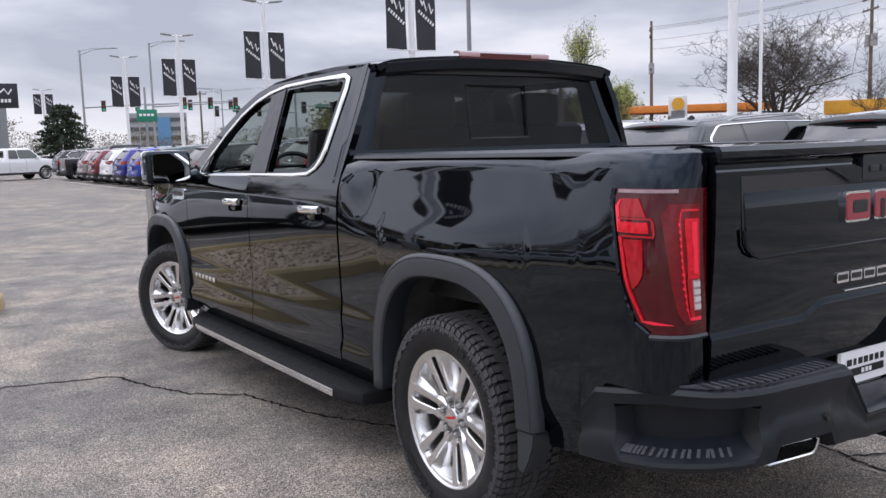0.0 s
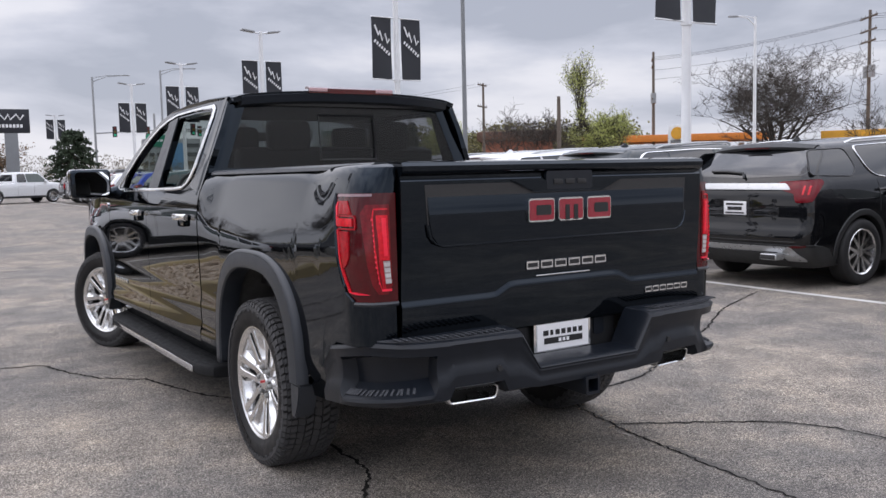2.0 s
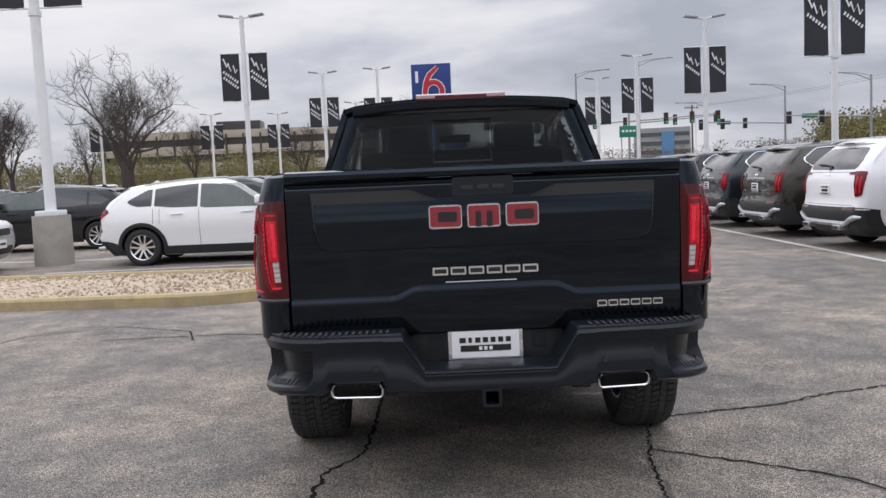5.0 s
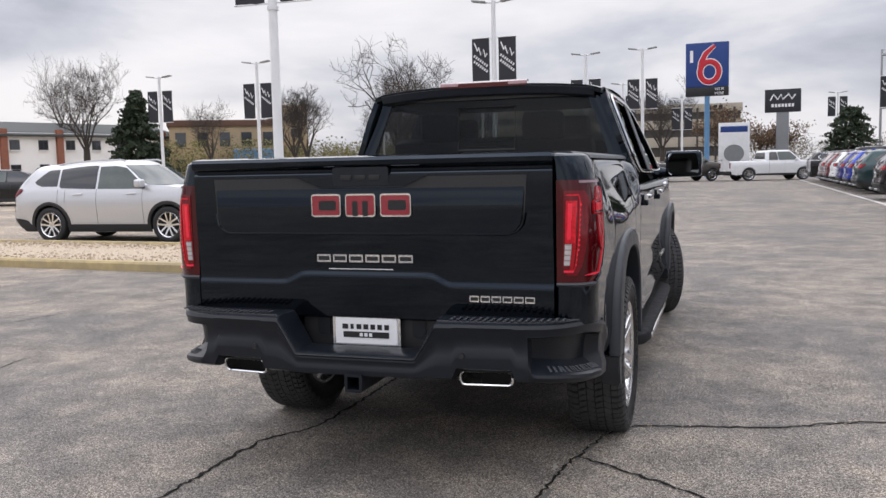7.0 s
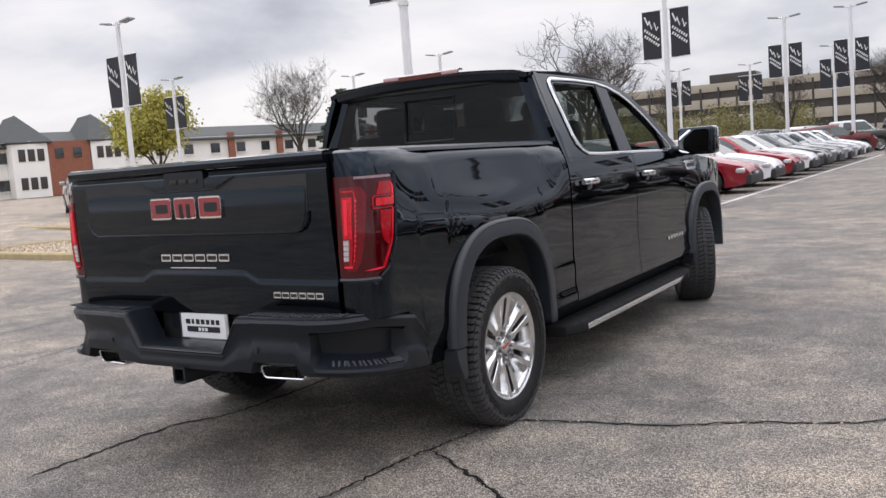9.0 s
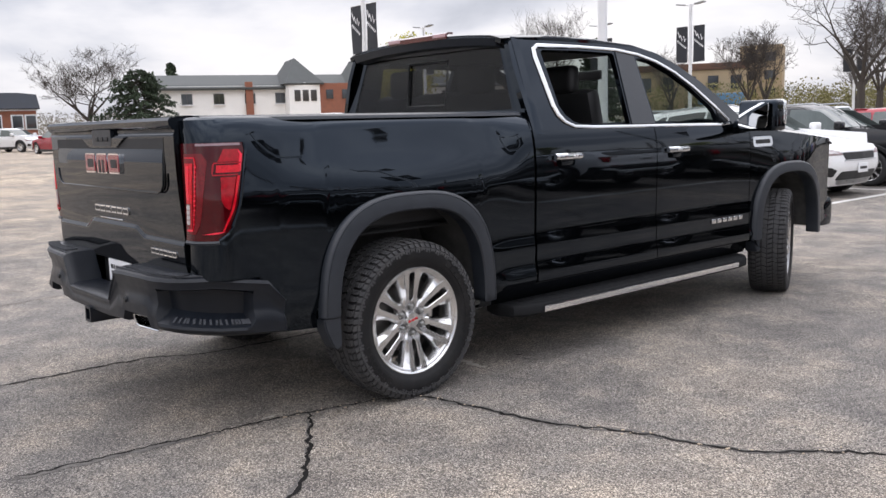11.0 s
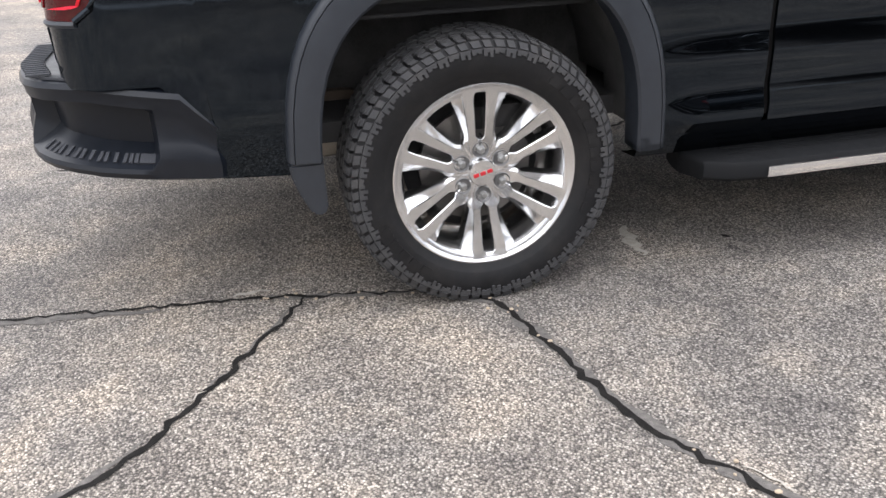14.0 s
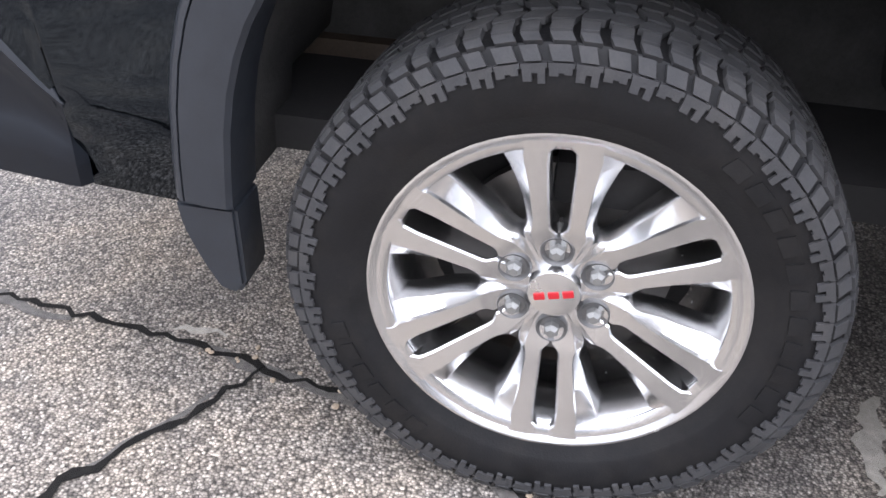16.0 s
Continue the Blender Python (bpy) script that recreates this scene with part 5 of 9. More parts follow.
def wheel_pieces():
    out = []
    bm = bmesh.new()
    lathe(bm, TYRE, 72)
    out.append(("tyre", finish(bm, "tyre", RUBBER), "black all-terrain tyre"))
    # tread: staggered blocks in four rows and two shoulders
    bm = bmesh.new()
    N = 70
    rnd = random.Random(5)
    for k in range(N):
        a, da = math.tau * k / N, math.tau / N
        for j, (x0, x1) in enumerate(((-0.077, -0.043), (-0.037, -0.003), (0.003, 0.037), (0.043, 0.077))):
            a0 = a + (0.5 * da if j % 2 else 0) + rnd.uniform(-0.06, 0.06) * da
            sh = (0.35 if j in (0, 3) else -0.35) * da * (1 if j < 2 else -1)
            w = 0.80 * da
            xm = (x0 + x1) / 2
            block(bm, [(x0, 0.3985, a0), (xm, 0.3995, a0 + sh * 0.9), (x1, 0.3995, a0 + sh), (x1, 0.3995, a0 + sh + w), (xm, 0.3995, a0 + sh * 0.35 + w), (x0, 0.3985, a0 + w)], (0, 0.0095))
        for sgn in (-1, 1):
            a0 = a + (0.25 * da if sgn > 0 else 0.7 * da)
            w = (0.74 if k % 2 else 0.62) * da
            for p, q in (((0.082, 0.3985), (0.108, 0.3965)), ((0.108, 0.3965), (0.124, 0.391)), ((0.124, 0.391), (0.134, 0.374))):
                sk = 0.18 * da
                lift = (0.0, 0.0095) if p[0] < 0.1 else (sgn * 0.004, 0.0075) if p[0] < 0.12 else (sgn * 0.006, 0.003)
                c = [(sgn * p[0], p[1], a0), (sgn * q[0], q[1], a0 + (sk if p[0] > 0.1 else 0)), (sgn * q[0], q[1], a0 + w + (sk if p[0] > 0.1 else 0)), (sgn * p[0], p[1], a0 + w)]
                block(bm, c, lift)
            # stepped ornament on the upper sidewall
            for u0, u1, ra, rb in ((0.02, 0.98, 0.374, 0.368), (0.05, 0.40, 0.368, (0.352, 0.358)[k % 2]), (0.40, 0.62, 0.368, 0.362), (0.62, 0.90, 0.368, (0.349, 0.360)[k % 2])):
                def sx(r):
                    return sgn * lerp_curve([(0.335, 0.1365), (0.345, 0.1375), (0.375, 0.134)], r)
                block(bm, [(sx(ra), ra, a0 + u0 * da), (sx(rb), rb, a0 + u0 * da), (sx(rb), rb, a0 + u1 * da), (sx(ra), ra, a0 + u1 * da)], (sgn * 0.0055, 0))
    bmesh.ops.recalc_face_normals(bm, faces=bm.faces[:])
    me = finish(bm, "tread", TREAD, 25)
    out.append(("tread", me, "chunky block tread"))
    # raised plain marks on the sidewall, one mesh each
    for a1, n, ra, rb in ((38, 11, 0.342, 0.319), (216, 6, 0.340, 0.318)):
        for k in range(n):
            a0 = radians(a1 + 7.5 * k)
            bm = bmesh.new()
            block(bm, [(0.1355, ra, a0), (0.1355, rb, a0 - 0.01), (0.1355, rb, a0 + 0.085), (0.1355, ra, a0 + 0.085)], (0.0035, 0))
            bmesh.ops.recalc_face_normals(bm, faces=bm.faces[:])
            out.append(("sidewall_mark", finish(bm, "sidewall_mark", RUBBER), ""))
    # spokes
    def spoke(sd):
        b = bmesh.new()
        rows = []
        for r in (0.040, 0.060, 0.080, 0.10, 0.110, 0.118, 0.13, 0.16, 0.19, 0.22, 0.242, 0.251, 0.258, 0.267):
            a = lerp_curve([(0.04, 0.002), (0.10, 0.002), (0.112, 0.0125), (0.20, 0.0165), (0.240, 0.0185), (0.250, 0.008), (0.27, 0.002)], r)
            e = lerp_curve([(0.04, 0.018), (0.06, 0.030), (0.10, 0.0492), (0.110, 0.0500), (0.118, 0.0470), (0.13, 0.0468), (0.16, 0.0545), (0.20, 0.0665), (0.24, 0.0820), (0.255, 0.0905), (0.27, 0.112)], r)
            f = lerp_curve([(0.04, 0.076), (0.085, 0.082), (0.11, 0.090), (0.20, 0.107), (0.25, 0.116), (0.267, 0.120)], r)
            m1 = a + (e - a) * lerp_curve([(0.05, 0.85), (0.12, 0.70), (0.2, 0.56), (0.27, 0.52)], r)
            dip = 0.010 * smooth01((r - 0.11) / 0.05) * (1 - smooth01((r - 0.235) / 0.03))
            slope = 0.034 * smooth01((r - 0.06) / 0.05)
            sec = [(a, f - 0.045), (a, f - 0.003), (a + 0.003, f), (m1, f + 0.001), (m1 + 0.0015, f - 0.002 - dip * 0.4), (e - 0.002, f - 0.007 - dip * 1.5), (e, f - 0.010 - dip * 1.6), (e + 0.006 * smooth01((r - 0.08) / 0.05), f - 0.012 - dip * 1.6 - slope), (e - 0.004, f - 0.06), (a + 0.004, f - 0.06)]
            y = [(x, sd * l, math.sqrt(max(r * r - l * l, 1e-6))) for l, x in sec]
            rows.append(y)
        grid(b, rows, True)
        bmesh.ops.recalc_face_normals(b, faces=b.faces[:])
        return finish(b, "spoke", ALLOY, 28)

    out.append(("spoke+", spoke(1), "polished alloy spoke"))
    out.append(("spoke-", spoke(-1), "polished alloy spoke"))
    # web joining neighbouring pairs near the hub
    b = bmesh.new()
    lathe(b, [(0.050, 0.030), (0.0715, 0.030), (0.0735, 0.044), (0.0745, 0.070), (0.0745, 0.088), (0.072, 0.098), (0.058, 0.104), (0.030, 0.08)], 48)
    out.append(("hub", finish(b, "hub", ALLOY, 30), "polished alloy hub"))
    b = bmesh.new()
    lathe(b, [(0.066, 0.0415), (0.089, 0.0410), (0.0925, 0.0385), (0.0940, 0.028), (0.0945, 0.0)], 40)
    out.append(("centre_cap", finish(b, "centre_cap", ALLOY, 40), "silver centre cap with red marks"))
    red = plain("red_mark", (0.55, 0.02, 0.03), 0.35)
    for k in range(3):
        b = bmesh.new()
        box(b, (0.0950, -0.0215 + 0.0215 * k, 0.0), (0.003, 0.0165, 0.011), 0.0012)
        out.append(("cap_badge", finish(b, "cap_badge", red), ""))
    b = bmesh.new()
    cyl(b, (0.040, 0, 0), (0.071, 0, 0), 0.0128, 0.0122, 6)
    cyl(b, (0.071, 0, 0), (0.078, 0, 0), 0.0122, 0.0070, 6)
    cyl(b, (0.036, 0, 0), (0.058, 0, 0), 0.0158, 0.0150, 16)
    out.append(("lug_nut", finish(b, "lug_nut", NUT, 25), "grey steel lug nut"))
    b = bmesh.new()
    lathe(b, [(0.0600, 0.0), (0.0606, 0.018), (0.0650, 0.0225), (0.0655, 0.0240), (0.056, 0.0262)], 18)
    out.append(("lug_seat", finish(b, "lug_seat", LUG_POCKET, 30), ""))
    b = bmesh.new()
    lathe(b, [(-0.02, 0.08), (-0.02, 0.170), (0.005, 0.172), (0.005, 0.08), (0.012, 0.075), (0.012, 0.0)], 40)
    out.append(("brake_disc", finish(b, "brake_disc", ROTOR, 30), ""))
    b = bmesh.new()
    box(b, (-0.015, 0.06, 0.145), (0.07, 0.17, 0.075), 0.02)
    out.append(("brake_caliper", finish(b, "brake_caliper", DARK, 30), ""))
    b = bmesh.new()
    lathe(b, [(-0.06, 0.0), (-0.06, 0.20), (-0.05, 0.215)], 36)
    out.append(("dust_shield", finish(b, "dust_shield", DARK, 30), ""))
    return out


PIECES = wheel_pieces()
bm = bmesh.new()
lathe(bm, [(0.112, 0.2475), (0.118, 0.256), (0.1195, 0.270), (0.124, 0.2750), (0.1245, 0.2712), (0.117, 0.2585), (0.108, 0.250), (0.095, 0.245), (0.05, 0.232), (-0.05, 0.228), (-0.115, 0.245), (-0.118, 0.27)], 72)
RIM = finish(bm, "wheel", ALLOY, 35)


def truck_wheel(m, spin):
    w = new("wheel", RIM)
    w.parent = truck
    w.matrix_basis = m @ Matrix.Rotation(radians(spin), 4, "X")
    tagged(w, "polished six-spoke alloy wheel with an all-terrain tyre")
    for name, me, label in PIECES:
        turns = range(6) if name[:5] in ("spoke", "lug_n", "lug_s") else (0,)
        for k in turns:
            o = new(name.rstrip("+-"), me)
            o.parent = w
            mm = Matrix.Rotation(math.tau * k / 6, 4, "X")
            if name.startswith("lug"):
                mm = mm @ Matrix.Translation((0.020, 0, 0.0698))
            if name in ("brake_caliper", "cap_badge"):
                mm = Matrix.Rotation(radians(-spin), 4, "X") @ (Matrix.Rotation(radians(14), 4, "X") if name == "cap_badge" else Matrix())
            o.matrix_basis = mm
            if label:
                tagged(o, label)


truck_wheel(pose(0.878, -0.014, 0.400), 2.3)
truck_wheel(pose(-0.868, 0.012, 0.403, 0, 0, 180), 20)
truck_wheel(pose(0.855, AX, 0.404, 0, 0, 24), 10)
truck_wheel(pose(-0.855, AX, 0.404, 0, 0, 204), 40)

# ---- parking lot lines and kerb island ----
def lot_line(name, a, b, w, label):
    o = strip_line(name, (a, b), w, LINE, 0.005, 0.0, 7, None, "", 0.5)
    return tagged(o, label, "road marking", "painted lines of the parking lot", "structure")


LT = "worn white painted line on asphalt"
lot_line("painted_line", (5.80, -4.0), (5.70, 54.0), 0.11, LT)
lot_line("painted_line", (-1.83, 7.2), (-1.52, 44.0), 0.13, LT)
for k in range(12):
    y = 10.2 + 2.75 * k
    lot_line("stall_line", (-1.78 + 0.008 * k, y), (-7.0, y), 0.10, LT)
for k in range(6):
    lot_line("stall_line", (-14.5 + 0.95 * k, 9.6), (-15.7 + 0.95 * k, 8.7), 0.09, LT)
lot_line("stall_line", (-19.0, 14.4), (-6.4, 12.6), 0.10, LT)


G = (1 + 5**0.5) / 2
ICO = [(-1, G, 0), (1, G, 0), (-1, -G, 0), (1, -G, 0), (0, -1, G), (0, 1, G), (0, -1, -G), (0, 1, -G), (G, 0, -1), (G, 0, 1), (-G, 0, -1), (-G, 0, 1)]
ICO_FACES = [(0, 11, 5), (0, 5, 1), (0, 1, 7), (0, 7, 10), (0, 10, 11), (1, 5, 9), (5, 11, 4), (11, 10, 2), (10, 7, 6), (7, 1, 8), (3, 9, 4), (3, 4, 2), (3, 2, 6), (3, 6, 8), (3, 8, 9), (4, 9, 5), (2, 4, 11), (6, 2, 10), (8, 6, 7), (9, 8, 1)]


def island(name, x0, x1, y0, y1, h, r, label, turn=0.0):
    """A kerbed bed of pale gravel with rounded ends."""
    isl = empty(name, pose(x1, (y0 + y1) / 2, 0, 0, 0, turn) @ pose(-x1, -(y0 + y1) / 2, gz(x1, (y0 + y1) / 2)), label, "island", kind="structure")
    def outline(d):
        pts = []
        ry = (y1 - y0) / 2 - d
        for k in range(13):
            a = -math.pi / 2 + math.pi * k / 12
            pts.append((x1 - r + (r - d) * math.cos(a), (y0 + y1) / 2 + ry * math.sin(a)))
        for k in range(13):
            a = math.pi / 2 + math.pi * k / 12
            pts.append((x0 + r + (r - d) * math.cos(a), (y0 + y1) / 2 + ry * math.sin(a)))
        return pts
    loops = [[(x, y, z) for x, y in outline(d)] for d, z in ((0.0, -0.05), (0.0, h - 0.03), (0.025, h), (0.15, h), (0.165, h - 0.03), (0.17, h - 0.06))]
    bm = bmesh.new()
    grid(bm, loops, True)
    bmesh.ops.recalc_face_normals(bm, faces=bm.faces[:])
    k = part("kerb", bm, KERB, isl, "weathered yellow concrete kerb")
    bm = bmesh.new()
    rnd = random.Random(3)
    o = outline(0.17)
    c = bm.verts.new(((x0 + x1) / 2, (y0 + y1) / 2, h - 0.01))
    vs = [bm.verts.new((x, y, h - 0.05)) for x, y in o]
    for i in range(len(vs)):
        bm.faces.new((vs[i], vs[(i + 1) % len(vs)], c))
    bmesh.ops.recalc_face_normals(bm, faces=bm.faces[:])
    part("gravel_bed", bm, RUBBLE, isl, "pale tan gravel")
    bm = bmesh.new()
    for _ in range(5200):
        x, y = rnd.uniform(x0 + 0.3, x1 - 0.3), rnd.uniform(y0 + 0.2, y1 - 0.2)
        e = max(0, abs(x - (x0 + x1) / 2) - ((x1 - x0) / 2 - r)) / r
        if e * e + (abs(y - (y0 + y1) / 2) / ((y1 - y0) / 2 - 0.18)) ** 2 > 1:
            continue
        s = rnd.uniform(0.010, 0.032)
        turn = Euler((rnd.random() * 6, rnd.random() * 6, 0)).to_matrix() @ Matrix.Diagonal((1, rnd.uniform(0.6, 1), rnd.uniform(0.5, 0.8)))
        vs = [bm.verts.new(Vector((x, y, h - 0.03)) + turn @ (Vector(o).normalized() * s)) for o in ICO]
        for f in ICO_FACES:
            bm.faces.new([vs[i] for i in f])
    st = part("gravel", bm, PEBBLE, isl, "loose tan stones", 20)
    st["kind"] = "stuff"
    return isl


PEBBLE, _nt, _b = nodes("tan_pebbles")
_g = _nt.nodes.new("ShaderNodeNewGeometry")
_nt.links.new(ramp(_nt, _g.outputs["Random Per Island"], [(0.0, (0.26, 0.19, 0.13)), (0.5, (0.47, 0.38, 0.28)), (1.0, (0.66, 0.57, 0.46))]), _b.inputs["Base Color"])
_b.inputs["Roughness"].default_value = 0.85
island("kerb_island", -16.5, -1.80, 5.30, 8.25, 0.15, 1.35, "kerbed island filled with pale gravel", -5.0)
island("kerb_island", -34.0, -19.6, 12.3, 14.9, 0.15, 1.1, "kerbed island beside parked cars", -12.0)
island("kerb_island", -44.0, -21.0, -7.0, -4.0, 0.15, 1.3, "kerbed island at the edge of the lot")

# ---- parked cars ----
CAR_TYRE = plain("car_tyre", (0.018, 0.018, 0.019), 0.7, 0, 0.2, 20)
CLAD = plain("dark_cladding", (0.02, 0.021, 0.022), 0.55, 0, 0.2, 18)
SILVER_TRIM = plain("satin_silver_trim", (0.45, 0.46, 0.47), 0.3, 0.8, 0.1, 20)
RED_TAIL = plain("red_tail_lens", (0.13, 0.002, 0.007), 0.08, 0.0, 0.35, 16, 0.0, 0.0, 0.35)
SPECS = dict(
    large_suv=dict(L=5.0, W=1.99, H=1.77, ra=-1.42, fa=1.48, r=0.385, belt=1.22, hood=1.10, nose=0.98, gb=(-2.42, -2.04, 0.45, 1.22), wr=0.74, lamp="tall", clear=0.24, roofdrop=0.08),
    mid_suv=dict(L=4.9, W=1.93, H=1.73, ra=-1.38, fa=1.47, r=0.38, belt=1.20, hood=1.06, nose=0.95, gb=(-2.38, -2.00, 0.40, 1.20), wr=0.73, lamp="wide", clear=0.24, roofdrop=0.07),
    crossover=dict(L=4.38, W=1.81, H=1.56, ra=-1.32, fa=1.40, r=0.335, belt=1.03, hood=1.00, nose=0.84, gb=(-2.10, -1.28, 0.28, 1.20), wr=0.68, lamp="small", clear=0.19, roofdrop=0.10),
    soft_suv=dict(L=4.76, W=1.89, H=1.69, ra=-1.36, fa=1.42, r=0.365, belt=1.10, hood=1.02, nose=0.88, gb=(-2.22, -1.72, 0.38, 1.22), wr=0.70, lamp="wide", clear=0.22, roofdrop=0.08),
    boxy_car=dict(L=4.2, W=1.80, H=1.62, ra=-1.25, fa=1.32, r=0.33, belt=0.98, hood=1.00, nose=0.86, gb=(-2.02, -1.78, 0.42, 1.10), wr=0.70, lamp="tall", clear=0.18, roofdrop=0.04),
    sedan=dict(L=4.75, W=1.83, H=1.44, ra=-1.40, fa=1.42, r=0.33, belt=0.90, hood=0.90, nose=0.70, gb=(-1.72, -0.75, 0.30, 1.15), wr=0.62, lamp="wide", clear=0.16, roofdrop=0.05),
    pickup=dict(L=5.8, W=2.0, H=1.90, ra=-1.75, fa=1.85, r=0.40, belt=1.22, hood=1.24, nose=1.12, gb=(-0.62, -0.50, 1.05, 1.75), wr=0.74, lamp="tall", clear=0.34, roofdrop=0.03),
)
CAR_MESH = {}


def fillet(poly, r, n=5):
    """A closed outline with its corners rounded off."""
    out = []
    m = len(poly)
    for i in range(m):
        p, a, b = Vector(poly[i]), Vector(poly[i - 1]), Vector(poly[(i + 1) % m])
        da, db = (a - p), (b - p)
        q = min(r, da.length * 0.48, db.length * 0.48)
        s, e = p + da.normalized() * q, p + db.normalized() * q
        for k in range(n + 1):
            t = k / n
            out.append(tuple((1 - t) ** 2 * s + 2 * t * (1 - t) * p + t * t * e))
    return out


# side glass: outline (y, z), pillars; rear glass; lamp and bumper outlines are (distance round the tail, z)
SUV_STYLE = dict(
    large_suv=dict(
        dlo=[(1.02, 1.20), (0.42, 1.63), (-0.6, 1.665), (-1.64, 1.665), (-1.88, 1.45), (-1.86, 1.36), (-1.74, 1.255), (-1.3, 1.23), (-0.8, 1.215)], pillars=(-0.22, -1.18), quarter=None,
        glass=[(0, 1.22), (0.74, 1.22), (0.80, 1.34), (0.63, 1.60), (0, 1.61)],
        lamp=[(0.78, 1.195), (0.98, 1.19), (1.00, 1.05), (0.96, 0.84), (0.84, 0.82), (0.82, 1.08)], arm=[(0.62, 1.175), (0.84, 1.195), (0.84, 1.14), (0.64, 1.15)], clad=0.66, skid="bar"),
    mid_suv=dict(
        dlo=[(1.00, 1.17), (0.42, 1.60), (-0.2, 1.645), (-1.28, 1.64), (-1.25, 1.50), (-1.20, 1.35), (-1.09, 1.25), (-0.75, 1.205), (0.0, 1.175)], pillars=(-0.16,), quarter=[(-1.46, 1.62), (-2.14, 1.60), (-2.26, 1.27), (-1.50, 1.245), (-1.40, 1.36)],
        glass=[(0, 1.24), (0.80, 1.26), (0.84, 1.40), (0.74, 1.60), (0, 1.61)],
        lamp=[(0.50, 1.19), (0.97, 1.225), (1.06, 1.185), (1.00, 1.09), (0.95, 0.975), (0.77, 0.965), (0.73, 1.08), (0.50, 1.11)], clad=0.50, skid="plate"),
    crossover=dict(
        dlo=[(0.98, 1.00), (0.36, 1.40), (-0.3, 1.46), (-1.20, 1.44), (-1.62, 1.17), (-1.40, 1.06), (-0.2, 1.01)], pillars=(-0.26, -1.10), quarter=None,
        glass=[(0, 1.07), (0.60, 1.08), (0.64, 1.16), (0.56, 1.40), (0, 1.41)],
        lamp=[(0.44, 1.02), (0.86, 1.04), (0.96, 0.98), (0.86, 0.88), (0.44, 0.93)], clad=0.46, skid=None),
    soft_suv=dict(
        dlo=[(0.96, 1.08), (0.40, 1.53), (-0.4, 1.58), (-1.45, 1.55), (-1.80, 1.24), (-1.50, 1.13), (-0.2, 1.085)], pillars=(-0.22, -1.16), quarter=None,
        glass=[(0, 1.14), (0.66, 1.15), (0.70, 1.26), (0.60, 1.52), (0, 1.53)],
        lamp=[(0.48, 1.10), (0.98, 1.12), (1.04, 1.04), (0.94, 0.94), (0.48, 1.00)], clad=0.50, skid=None),
)


